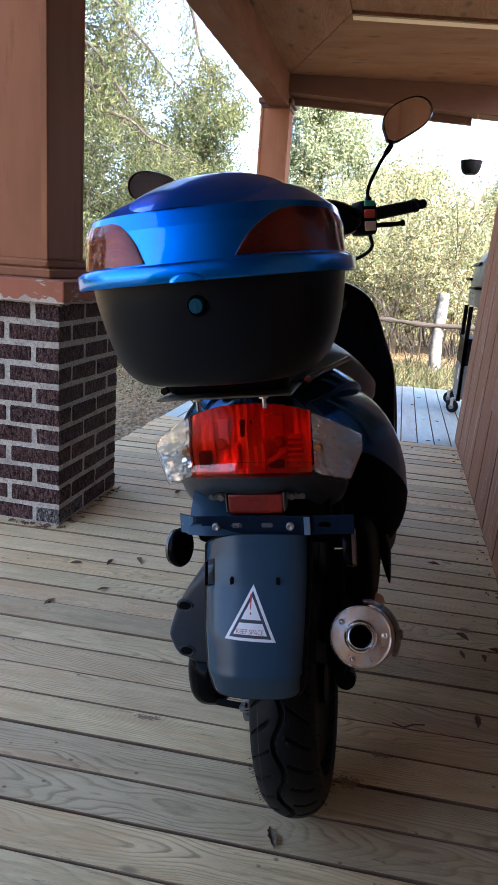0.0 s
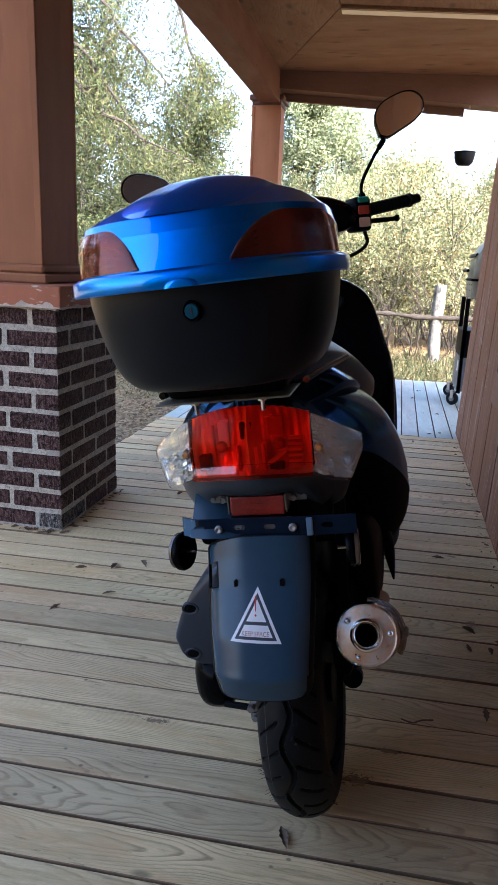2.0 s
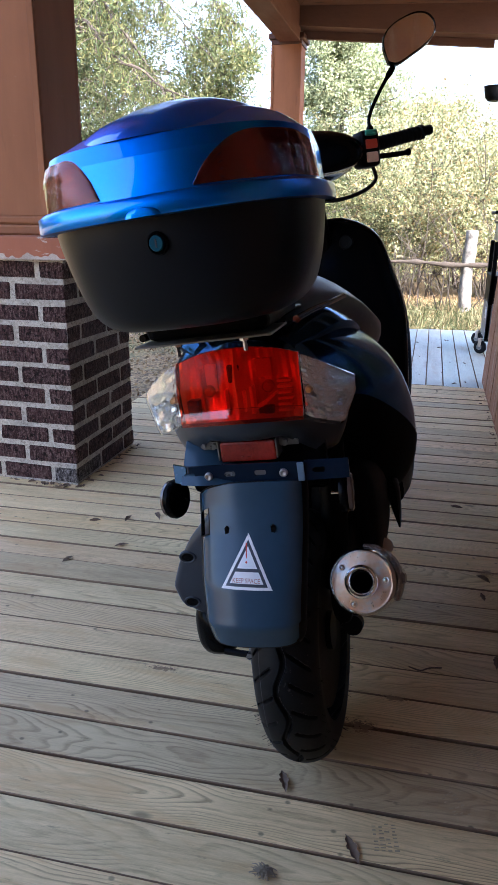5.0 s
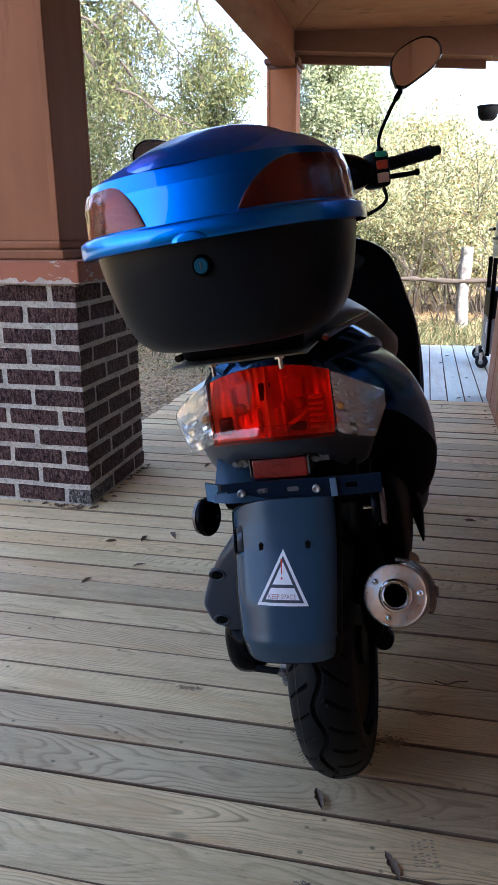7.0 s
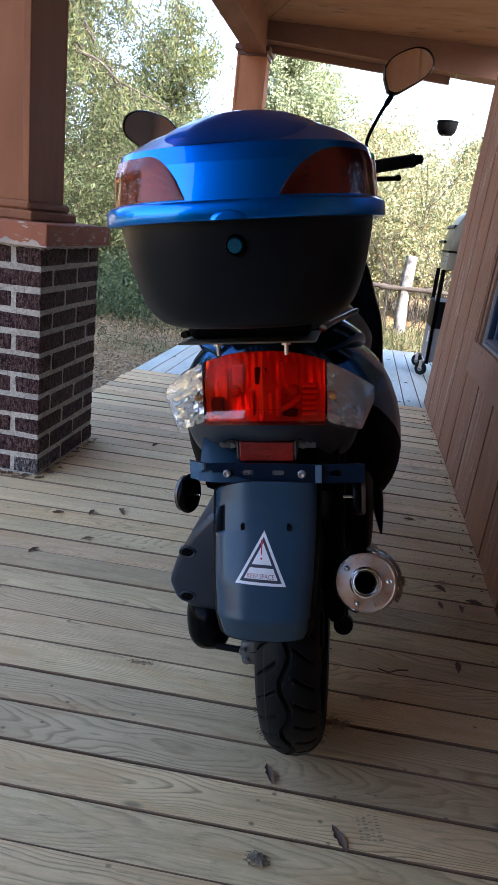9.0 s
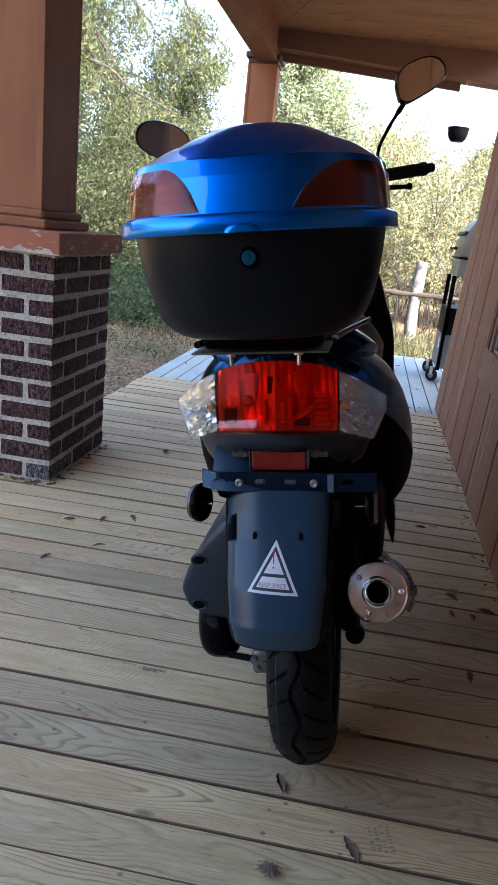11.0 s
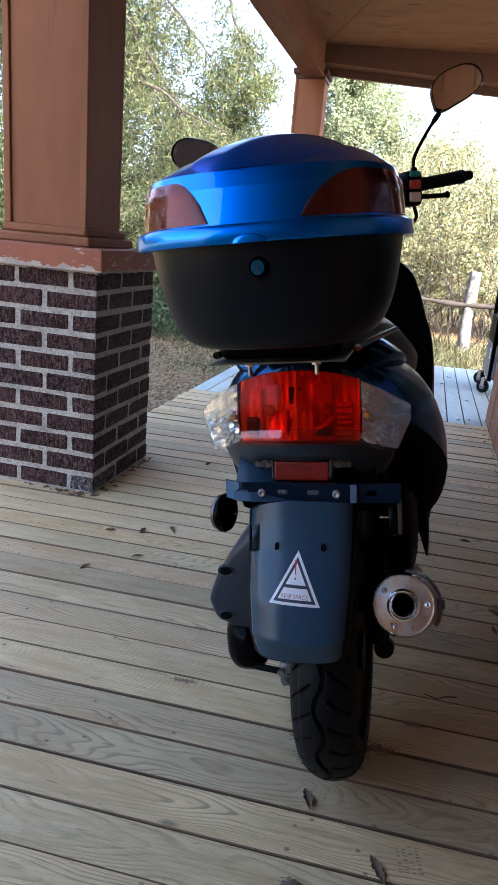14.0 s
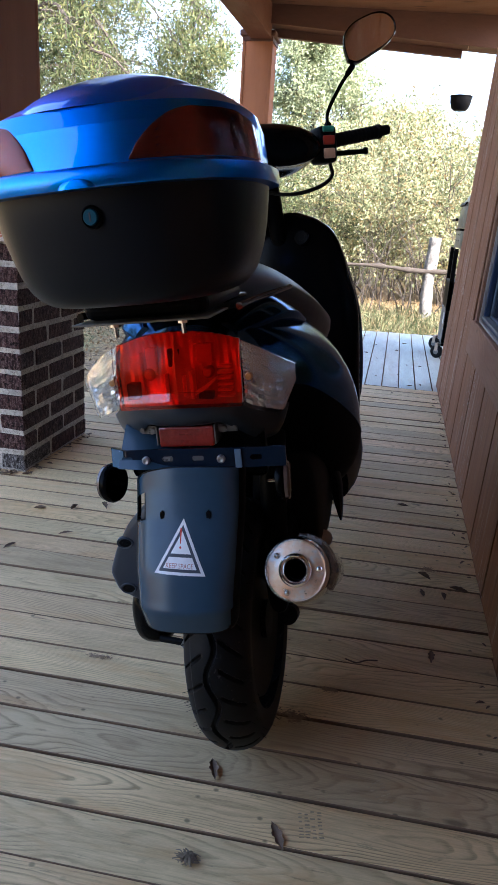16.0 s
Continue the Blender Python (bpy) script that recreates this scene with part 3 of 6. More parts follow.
def column(cy, z0, h, top):
    """A boxed wooden column on its cap, with base and crown mouldings."""
    t = thing("porch_column", "brown painted square wooden porch column on a pillar cap", "column", pose(COL_X, cy, 0), "porch columns")
    cap = bmesh.new()
    add_box(cap, -0.285, 0.285, -0.285, 0.285, z0, z0 + 0.072, 0.006, 2)
    part("cap", cap, M["cap_paint"], t, "chipped red-brown painted cap")
    chips = bmesh.new()
    for turn in (0, 90):
        m = pose(0, 0, 0, 0, 0, turn)
        for k in range(114):
            x0, x1 = -0.285 + 0.005 * k, -0.280 + 0.005 * k
            h0, h1 = (0.003 + 0.034 * max(0.0, noise.noise(Vector((q * 14.0, turn, cy))) + 0.35 * noise.noise(Vector((q * 60.0, turn, cy))) - (0.05 if turn == 0 else 0.25)) for q in (x0, x1))
            vs = [chips.verts.new(m @ Vector(p)) for p in ((x0, -0.2862, z0 - 0.001), (x1, -0.2862, z0 - 0.001), (x1, -0.2862, z0 + h1), (x0, -0.2862, z0 + h0), (x0, -0.283, z0 - 0.001), (x1, -0.283, z0 - 0.001), (x1, -0.283, z0 + h1), (x0, -0.283, z0 + h0))]
            for q in ((0, 1, 2, 3), (3, 2, 6, 7), (0, 4, 5, 1), (4, 7, 6, 5)):
                chips.faces.new([vs[i] for i in q])
    bmesh.ops.remove_doubles(chips, verts=chips.verts, dist=1e-5)
    part("chipped_edge", chips, M["chip"], t, "cream wood laid bare where paint chipped")
    base = bmesh.new()
    add_box(base, -0.185, 0.185, -0.185, 0.185, z0 + 0.072, z0 + 0.105, 0.006)
    add_box(base, -0.165, 0.165, -0.165, 0.165, z0 + 0.105, z0 + 0.135, 0.008)
    part("base_moulding", base, M["column_paint"], t)
    part("board", box(-h, h, -h, -h + 0.02, z0 + 0.135, top, 0.002), M["column_paint"], t)
    part("board", box(-h, h, h - 0.02, h, z0 + 0.135, top, 0.002), M["column_paint"], t)
    part("board", box(-h, -h + 0.02, -h + 0.0205, h - 0.0205, z0 + 0.135, top, 0.002), M["column_paint"], t)
    part("board", box(h - 0.02, h, -h + 0.0205, h - 0.0205, z0 + 0.135, top, 0.002), M["column_paint"], t)
    strip = bmesh.new()
    for sx in (-1, 1):
        add_box(strip, sx * h - 0.012, sx * h + 0.012, -h - 0.012, -h - 0.0005, z0 + 0.135, top - 0.09, 0.002)
    part("corner_strip", strip, M["column_paint"], t)
    crown = bmesh.new()
    add_box(crown, -h - 0.012, h + 0.012, -h - 0.012, h + 0.012, top - 0.09, top - 0.05, 0.004)
    add_box(crown, -h - 0.035, h + 0.035, -h - 0.035, h + 0.035, top - 0.05, top - 0.001, 0.01, 2)
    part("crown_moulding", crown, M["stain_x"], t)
    return t


column(NEAR_Y, 0.80, 0.146, BEAM_Z)
column(POST_Y, 0.80, 0.127, 2.50)

# ---- ground, fence and planting ----
bm = bmesh.new()
bmesh.ops.create_grid(bm, x_segments=120, y_segments=120, size=90)
for v in bm.verts:
    d = max(0.0, math.hypot(v.co.x, v.co.y - 3) - 6)
    v.co.z = GROUND_Z + 0.05 * noise.noise(v.co * 0.5) * min(1, d) - 0.015 * d + 0.00045 * d * d
solid("ground", bm, M["ground"], "ground strewn with dry brown leaves and thin grass", "ground", "structure", smooth=True)

# ---- window in the long wall ----
def frame_bm(x0, x1, y0, y1, z0, z1, w, bevel=0.003):
    """A rectangular frame in the wall's plane, w wide."""
    bm = bmesh.new()
    add_box(bm, x0, x1, y0, y1, z0, z0 + w, bevel)
    add_box(bm, x0, x1, y0, y1, z1 - w, z1, bevel)
    add_box(bm, x0, x1, y0, y0 + w, z0 + w, z1 - w, bevel)
    add_box(bm, x0, x1, y1 - w, y1, z0 + w, z1 - w, bevel)
    return bm


M["navy"] = plain("navy painted window frame", (0.012, 0.028, 0.065), 0.4, vary=0.2, bump=0.15)
M["sash"] = plain("grey-blue sash", (0.075, 0.105, 0.13), 0.4, vary=0.15, bump=0.1)
M["sill"] = plain("grey sill", (0.13, 0.125, 0.12), 0.55, vary=0.25, bump=0.3)
glass = Nodes("window glass")
ripple = glass.noise(glass.coords((1, 1, 3)), 5.0, 2)
glass.bump(ripple, 0.12, 0.004)
M["glass"] = glass.out((0.9, 0.93, 0.95), 0.005, 0.0, Transmission_Weight=1.0, IOR=1.6)
M["room"] = plain("dim plastered room", (0.30, 0.27, 0.23), 0.8)


def window(name, y0, y1, z0, z1):
    """A recessed window: pale bead, navy frame, grey-blue sash, pane and dull sill."""
    win = thing(name, "navy framed window recessed in the brown siding wall", "window", kind="structure")
    part("bead", lean_out(frame_bm(WALL_X - 0.008, WALL_X + 0.004, y0 + 0.001, y1 - 0.001, z0 + 0.001, z1 - 0.001, 0.007, 0.001)), M["bead"], win, "pale worn bead round the frame")
    part("window_frame", lean_out(frame_bm(WALL_X + 0.0045, WALL_X + 0.027, y0 + 0.002, y1 - 0.002, z0 + 0.002, z1 - 0.002, 0.014)), M["navy"], win, "navy window frame")
    part("sash", lean_out(frame_bm(WALL_X + 0.0275, WALL_X + 0.052, y0 + 0.004, y1 - 0.004, z0 + 0.004, z1 - 0.004, 0.026)), M["sash"], win, "grey-blue sash")
    p = part("pane", lean_out(box(WALL_X + 0.034, WALL_X + 0.038, y0 + 0.028, y1 - 0.028, z0 + 0.028, z1 - 0.028)), M["glass"], win, "reflecting glass pane")
    p.visible_shadow = False
    part("window_sill", lean_out(box(WALL_X - 0.002, WALL_X + 0.027, y0 + 0.016, y1 - 0.016, z0 + 0.0165, z0 + 0.026, 0.003)), M["sill"], win, "dull grey sill")
    return win


M["bead"] = plain("pale worn bead", (0.36, 0.31, 0.27), 0.6, vary=0.3, bump=0.2)
for k, w in enumerate(WINDOWS):
    window("window_%d" % (k + 1), *w)
y0, y1, z0, z1 = WINDOWS[1][0], WINDOWS[0][1], WINDOWS[0][2], WINDOWS[0][3]
solid("trim_mullion", lean_out(box(WALL_X - 0.016, WALL_X - 0.001, WINDOWS[1][1] + 0.004, WINDOWS[0][0] - 0.004, z0 - 0.011, 2.68, 0.003)), M["casing"], "brown board between the two windows", "trim", "structure")
trim = bmesh.new()
add_box(trim, WALL_X - 0.020, WALL_X - 0.001, y0 - 0.20, y1 + 0.150, z0 - 0.137, z0 - 0.003, 0.004)
solid("trim_window_bottom", lean_out(trim), M["casing"], "brown board under the windows", "trim", "structure")
trim = bmesh.new()
add_box(trim, WALL_X - 0.020, WALL_X - 0.001, y1 + 0.006, y1 + 0.105, z0 - 0.002, 2.68, 0.004)
add_box(trim, WALL_X - 0.028, WALL_X - 0.0205, y1 + 0.040, y1 + 0.056, z0 - 0.001, 2.68, 0.003)
add_box(trim, WALL_X - 0.012, WALL_X - 0.001, y1 + 0.125, y1 + 0.150, z0 - 0.002, 2.68, 0.003)
solid("trim_window_side", lean_out(trim), M["casing"], "brown casing board beside the window", "trim", "structure")
room = bmesh.new()
for q in ((3.55, 3.6, -1.7, 4.49, 0, 2.6), (WALL_X + 0.20, 3.55, -1.75, -1.7, 0, 2.6), (WALL_X + 0.20, 3.55, -1.7, 4.49, -0.045, 0.0), (WALL_X + 0.20, 3.55, -1.7, 4.49, 2.6, 2.64)):
    add_box(room, *q)
solid("wall_room", room, M["room"], "dim room behind the window", "wall", "structure")

# ---- motor scooter: x to its right, y ahead, z up from the rear tyre's foot, leaning on its side stand ----
SC = pose(0.137, 1.38, 0, 0, -8.9, 0.4)
scooter = thing("motor_scooter", "blue and black motor scooter leaning on its side stand", "scooter", SC)

M["deep_blue"] = plain("dark blue gloss paint", (0.020, 0.052, 0.105), 0.12, 0.9, vary=0.1, bump=0, Specular_Tint=(0.46, 0.56, 0.74, 1.0))
M["panel_black"] = plain("black gloss body plastic", (0.0016, 0.0018, 0.0024), 0.45, bump=0, IOR=1.05)
M["seat"] = plain("black vinyl", (0.010, 0.015, 0.022), 0.34, scale=90, bump=0.2, distance=0.0005, IOR=1.36)
M["cowl"] = plain("charcoal satin plastic", (0.0048, 0.0068, 0.0105), 0.40, scale=80, bump=0.12, distance=0.0003, IOR=1.28)
M["fender"] = plain("slate satin plastic", (0.026, 0.056, 0.088), 0.24, scale=9, bump=0.0, IOR=1.38)
M["cover"] = plain("blue-black moulded plastic", (0.018, 0.025, 0.036), 0.30, scale=9, bump=0.08, distance=0.0003, IOR=1.38)
M["bar_paint"] = plain("glossy blue-black enamel", (0.005, 0.012, 0.024), 0.06, bump=0, IOR=1.38)
M["rail_gloss"] = plain("polished black enamel", (0.006, 0.008, 0.012), 0.05, bump=0, IOR=1.9)
M["bar_sheen"] = plain("enamel with painted blue sheen", (0.05, 0.13, 0.24), 0.25, 0.4, bump=0)
M["bar_lip"] = plain("bright blue bracket lip", (0.20, 0.34, 0.52), 0.3, 0.7, bump=0)
M["signal_bowl"] = plain("satin silvered bowl", (0.66, 0.66, 0.66), 0.16, 0.75, vary=0.1, bump=0)
M["red_small"] = plain("bright red reflector", (0.19, 0.010, 0.007), 0.16, vary=0.5, scale=55, bump=0.7, distance=0.0016, Coat_Weight=1.0, Coat_Roughness=0.02)
M["dull_bolt"] = plain("dull zinc", (0.20, 0.20, 0.20), 0.3, 0.7, bump=0.05)
M["dull_steel"] = plain("dull steel plate", (0.16, 0.14, 0.12), 0.5, 0.6, vary=0.2)
M["bulb_glass"] = plain("bulb glass", (0.55, 0.45, 0.40), 0.15, bump=0)
M["amber_bulb"] = plain("amber bulb glass", (0.60, 0.26, 0.07), 0.3, bump=0)
M["white"] = plain("white print", (0.80, 0.80, 0.80), 0.4, bump=0)
M["print_dark"] = plain("dark print", (0.03, 0.035, 0.05), 0.4, bump=0)
M["print_red"] = plain("red print", (0.60, 0.04, 0.02), 0.4, bump=0)
M["print_brown"] = plain("faded red print", (0.42, 0.15, 0.12), 0.4, bump=0)
M["disc"] = plain("pale amber disc", (0.09, 0.06, 0.05), 0.2, vary=0.3, scale=200, bump=0.2, Coat_Weight=0.5)
M["bolt_grey"] = plain("zinc plated steel", (0.30, 0.29, 0.28), 0.35, 0.5, bump=0.05)
M["switch_green"] = plain("green switch", (0.02, 0.25, 0.16), 0.35, bump=0)
M["switch_red"] = plain("red switch", (0.55, 0.05, 0.02), 0.35, bump=0)
M["switch_pale"] = plain("pale orange switch", (0.75, 0.45, 0.30), 0.35, bump=0)
M["lock_blue"] = plain("teal lock barrel", (0.005, 0.075, 0.12), 0.4, bump=0, IOR=1.2)
# A small diffuse share lightens the glass in place of a brighter reflection.
M["mirror"] = plain("slightly diffuse mirror glass", (0.92, 0.91, 0.90), 0.02, 0.97, vary=0.0, bump=0)
M["tail_dark"] = plain("dim moulded bowl", (0.94, 0.86, 0.83), 0.22, 0.4, vary=0.1, bump=0)
M["tail_bowl"] = plain("pale moulded reflector", (0.92, 0.90, 0.88), 0.3, 0.0, vary=0.05, bump=0)


def clear(name, color, rough=0.01, part_clear=1.0, ior=1.35):
    n = Nodes(name)
    v = n.coords()
    return n.out(color, n.ramp(n.noise(v, 40, 3), (0.3, rough), (0.7, rough + 0.02)), 0.0, Transmission_Weight=part_clear, IOR=ior)


M["red_lens"] = clear("red lens", (1.0, 0.075, 0.016), rough=0.0, part_clear=0.98, ior=1.14)
M["red_lip"] = clear("red moulded lip", (1.0, 0.06, 0.014), rough=0.0, part_clear=0.98, ior=1.55)
M["clear_lens"] = clear("clear lens", (0.95, 0.96, 0.97))


def cell_bowl():
    """Silvered backing pressed in small cells, dull in between."""
    n = Nodes("silvered cell backing")
    v = n.coords()
    cell = n.add("ShaderNodeTexVoronoi", Vector=v, Scale=300.0)
    patch = n.ramp(n.noise(v, 17, 2), (0.42, 0.0), (0.62, 1.0))
    n.bump(n.math("MULTIPLY", cell.outputs["Distance"], patch), 0.6, 0.002)
    return n.out(n.ramp(n.noise(n.coords((1, 1, 0.3)), 22, 3), (0.3, (0.10, 0.10, 0.10)), (0.7, (0.45, 0.45, 0.45))), 0.24, 0.9)


M["case_bowl"] = cell_bowl()
M["case_red"] = clear("deep red case lens", (0.60, 0.18, 0.13), rough=0.0, part_clear=0.98, ior=1.36)


def step(a, b, t):
    t = min(1.0, max(0.0, (t - a) / (b - a)))
    return t * t * (3 - 2 * t)


def shell(f, nu, nv, back=(0, 0.006, 0), skip=None):
    """A plate of some thickness over f(u, v), u and v from 0 to 1."""
    bm = bmesh.new()
    grid = [[[bm.verts.new(Vector(f(i / nu, j / nv)) + Vector(back) * k) for j in range(nv + 1)] for i in range(nu + 1)] for k in (0, 1)]
    keep = [[not (skip and skip((i + 0.5) / nu, (j + 0.5) / nv)) for j in range(nv)] for i in range(nu)]
    for i in range(nu):
        for j in range(nv):
            if not keep[i][j]:
                continue
            for k in (0, 1):
                q = [grid[k][i][j], grid[k][i + 1][j], grid[k][i + 1][j + 1], grid[k][i][j + 1]]
                bm.faces.new(q if k else q[::-1])
            for di, dj, a, b in ((-1, 0, (0, 0), (0, 1)), (1, 0, (1, 1), (1, 0)), (0, -1, (1, 0), (0, 0)), (0, 1, (0, 1), (1, 1))):
                p, q = i + di, j + dj
                if not (0 <= p < nu and 0 <= q < nv) or not keep[p][q]:
                    bm.faces.new([grid[0][i + a[0]][j + a[1]], grid[0][i + b[0]][j + b[1]], grid[1][i + b[0]][j + b[1]], grid[1][i + a[0]][j + a[1]]])
    bmesh.ops.recalc_face_normals(bm, faces=bm.faces)
    bmesh.ops.delete(bm, geom=[v for v in bm.verts if not v.link_faces], context="VERTS")
    return bm


def prism(outline, y0, y1, bevel=0.0, seg=2):
    """An outline in (x, z) drawn out along y, with rounded edges."""
    bm = bmesh.new()
    a = [bm.verts.new((x, y0, z)) for x, z in outline]
    b = [bm.verts.new((x, y1, z)) for x, z in outline]
    n = len(a)
    bm.faces.new(a)
    bm.faces.new(b[::-1])
    for k in range(n):
        bm.faces.new((a[k], b[k], b[(k + 1) % n], a[(k + 1) % n]))
    bmesh.ops.recalc_face_normals(bm, faces=bm.faces)
    if bevel:
        bmesh.ops.bevel(bm, geom=list(bm.edges), offset=bevel, segments=seg, affect="EDGES", profile=0.5)
    return bm


def plan_ring(z, cy, hx, hy, power, n=72):
    out = []
    for k in range(n):
        t = k * math.tau / n
        c, s = math.cos(t), math.sin(t)
        out.append((math.copysign(abs(c) ** (2 / power), c) * hx, cy + math.copysign(abs(s) ** (2 / power), s) * hy, z))
    return out


def bowl(rows, n=3, power=3.0):
    """A hull built upward: rows of z, centre y, half width, half depth, power."""
    return loft([plan_ring(*r) for r in smooth_rows(rows, n)])


# -- top case --
tub = part("top_case", bowl([(0.823, -0.18, 0.085, 0.11, 2.8), (0.825, -0.18, 0.110, 0.135, 2.8), (0.834, -0.18, 0.128, 0.152, 2.8), (0.854, -0.18, 0.144, 0.163, 2.8), (0.890, -0.18, 0.156, 0.172, 2.8), (0.930, -0.182, 0.1635, 0.179, 2.8), (0.956, -0.182, 0.1665, 0.181, 2.8)]), M["cowl"], scooter, "charcoal plastic luggage case", True, 60, at=pose(0.004, 0, 0) @ Matrix.Diagonal((0.974, 1.0, 1.0, 1.0)))
part("rim", loft([plan_ring(*r) for r in ((0.9500, -0.186, 0.171, 0.187, 2.8), (0.9505, -0.186, 0.1805, 0.1960, 2.8), (0.953, -0.186, 0.1822, 0.1977, 2.8), (0.968, -0.186, 0.1812, 0.1967, 2.8), (0.9715, -0.186, 0.176, 0.193, 2.8), (0.9718, -0.186, 0.165, 0.18, 2.8))]), M["blue"], tub, "metallic blue rim", True, 50)
LID = smooth_rows([(0.968, -0.186, 0.1690, 0.186, 2.7), (0.985, -0.186, 0.1682, 0.1830, 2.7), (1.0105, -0.186, 0.1666, 0.1776, 2.7), (1.0125, -0.186, 0.1663, 0.1771, 2.7), (1.029, -0.185, 0.1610, 0.1715, 2.7), (1.031, -0.185, 0.1602, 0.1705, 2.7)], 5)
DOME = smooth_rows([(1.031, -0.185, 0.1602, 0.1705, 2.7), (1.041, -0.182, 0.1480, 0.149, 2.6), (1.054, -0.176, 0.1290, 0.124, 2.5), (1.066, -0.170, 0.1000, 0.096, 2.3), (1.075, -0.166, 0.0650, 0.064, 2.2), (1.079, -0.164, 0.0270, 0.028, 2.0), (1.0793, -0.164, 0.0030, 0.003, 2.0)], 3)
lid = part("lid", loft([plan_ring(*r) for r in LID] + [plan_ring(*r) for r in DOME[1:]]), M["blue"], tub, "metallic blue lid", True, 24)
panel_rows = smooth_rows([(1.0315, -0.188, 0.121, 0.1700, 2.7), (1.043, -0.185, 0.117, 0.154, 2.6), (1.058, -0.178, 0.107, 0.131, 2.5), (1.072, -0.172, 0.087, 0.101, 2.3), (1.083, -0.168, 0.057, 0.067, 2.2), (1.0875, -0.166, 0.024, 0.028, 2.0), (1.088, -0.166, 0.003, 0.003, 2.0)], 3)
part("lid_panel", loft([plan_ring(*r) for r in panel_rows]), M["blue"], tub, "raised blue centre panel", True, 24)


def lid_point(t, z, off):
    r = [np.interp(z, LID[:, 0], LID[:, k]) for k in range(5)]
    c, s = math.cos(t), math.sin(t)
    return (math.copysign(abs(c) ** (2 / r[4]), c) * (r[2] + off), r[1] + math.copysign(abs(s) ** (2 / r[4]), s) * (r[3] + off), z)


def arch_lens(side, x0, wide, high, t1, deep=0.0):
    """A reflector that follows the lid from x0 round to its side, with a round arch for an upper edge."""
    t0 = math.acos((x0 / 0.166) ** 1.35)

    def f(u, v):
        t = t0 + (t1 - t0) * u ** 0.8
        x = lid_point(t, 1.0, 0.0)[0]
        a = min(1.0, max(0.0, (x - x0) / wide))
        top = 0.974 + high * max(0.03, math.sin(math.pi / 2 * a) ** 0.75) * (1 - 0.30 * max(0.0, (u - 0.6) / 0.4) ** 2)
        fold = 0.0011 * math.exp(-((v - 0.70 + 0.10 * u) / 0.07) ** 2) * math.sin(math.pi * u) + 0.0006 * math.sin(u * 34 + 3 * v)
        p = lid_point(-t, 0.974 + (top - 0.974) * v, 0.0026 - deep + (fold if not deep else 0.0005 * math.sin(u * 46) + 0.0004 * math.sin(v * 30 + u * 9)))
        return (side * p[0], p[1], p[2])
    return f


for side, x0, wide, label in ((1, 0.060, 0.066, "dark red reflector"), (-1, 0.047, 0.047, "dark red reflector catching the sky")):
    refl = part("reflector", shell(arch_lens(side, x0, wide, 0.049, 0.06, 0.0019), 60, 26, (-0.003 * side, 0.004, 0)), M["case_bowl"], tub, label, True, 50)
    cover = part("lens", shell(arch_lens(side, x0, wide, 0.049, 0.06), 60, 26, (-0.0005 * side, 0.0007, 0)), M["case_red"], refl, "clear red lens", True, 50)
    cover.visible_shadow = False

part("latch", loft([[(0.005 + 0.021 * math.cos(k * math.pi / 12) * s, -0.3825 - 0.0022 * w, 0.9505 + 0.0095 * math.sin(k * math.pi / 12) * s) for k in range(13)] for s, w in ((1.0, -1.0), (1.0, 0.3), (0.9, 1.0), (0.6, 1.15), (0.05, 1.2))]), M["blue"], tub, "blue latch bump", True, 50)
lock = part("lock", turned([(0.0125, 0.02), (0.0125, -0.001), (0.011, -0.0025), (0.0092, -0.001)], 24), M["black"], tub, "black lock collar", True, at=pose(0.008, -0.361, 0.923))
part("lock_barrel", turned([(0.0085, 0.0), (0.0085, -0.0045), (0.0078, -0.0055), (0.001, -0.0055)], 24), M["lock_blue"], lock, "teal lock barrel", True)
part("keyhole", box(-0.0009, 0.0009, -0.0062, -0.005, -0.0045, 0.0045), M["print_dark"], lock)

# -- rack --
rack = part("rack", box(-0.100, 0.091, -0.225, -0.12, 0.7935, 0.7965, 0.0008), M["dull_steel"], scooter, "flat dull steel luggage rack")
for x in (-0.085, 0.075):
    part("rack_tube", tube(curve([(x - 0.012, -0.20, 0.8045), (x, -0.1, 0.804), (x, 0.05, 0.80), (x * 1.1, 0.15, 0.785)], 6), 0.0052, 10), M["gloss_black"], rack, "black rack tube", True)
for x in (-0.048, 0.048):
    b = bmesh.new()
    add_tube(b, [(x, -0.2, 0.7935), (x, -0.2, 0.774)], 0.0032, 10)
    add_tube(b, [(x, -0.2, 0.7935), (x, -0.2, 0.788)], 0.0072, 6)
    part("bolt", b, M["chrome"], rack, "zinc bolt and nut")
for s in (-1, 1):
    part("grab_rail", tube([(0.090 * s, -0.045, 0.790), (0.1045 * s, 0.0, 0.7945), (0.1425 * s, 0.134, 0.8005)], [0.006, 0.0055, 0.0042], 12), M["rail_gloss"], scooter, "glossy black grab rail", True)
part("mount_plate", box(-0.092, 0.084, -0.205, 0.01, 0.7975, 0.826, 0.013, 3), M["black"], rack, "black case mount")

# -- bodywork --
HULL = smooth_rows([(-0.055, 0.656, 0.094, 0.112, 0.045), (-0.02, 0.660, 0.138, 0.126, 0.060), (0.06, 0.640, 0.172, 0.146, 0.085), (0.18, 0.585, 0.204, 0.190, 0.160), (0.30, 0.520, 0.229, 0.235, 0.190), (0.40, 0.460, 0.238, 0.255, 0.160), (0.52, 0.420, 0.215, 0.240, 0.110), (0.64, 0.38, 0.165, 0.20, 0.10)], 6)


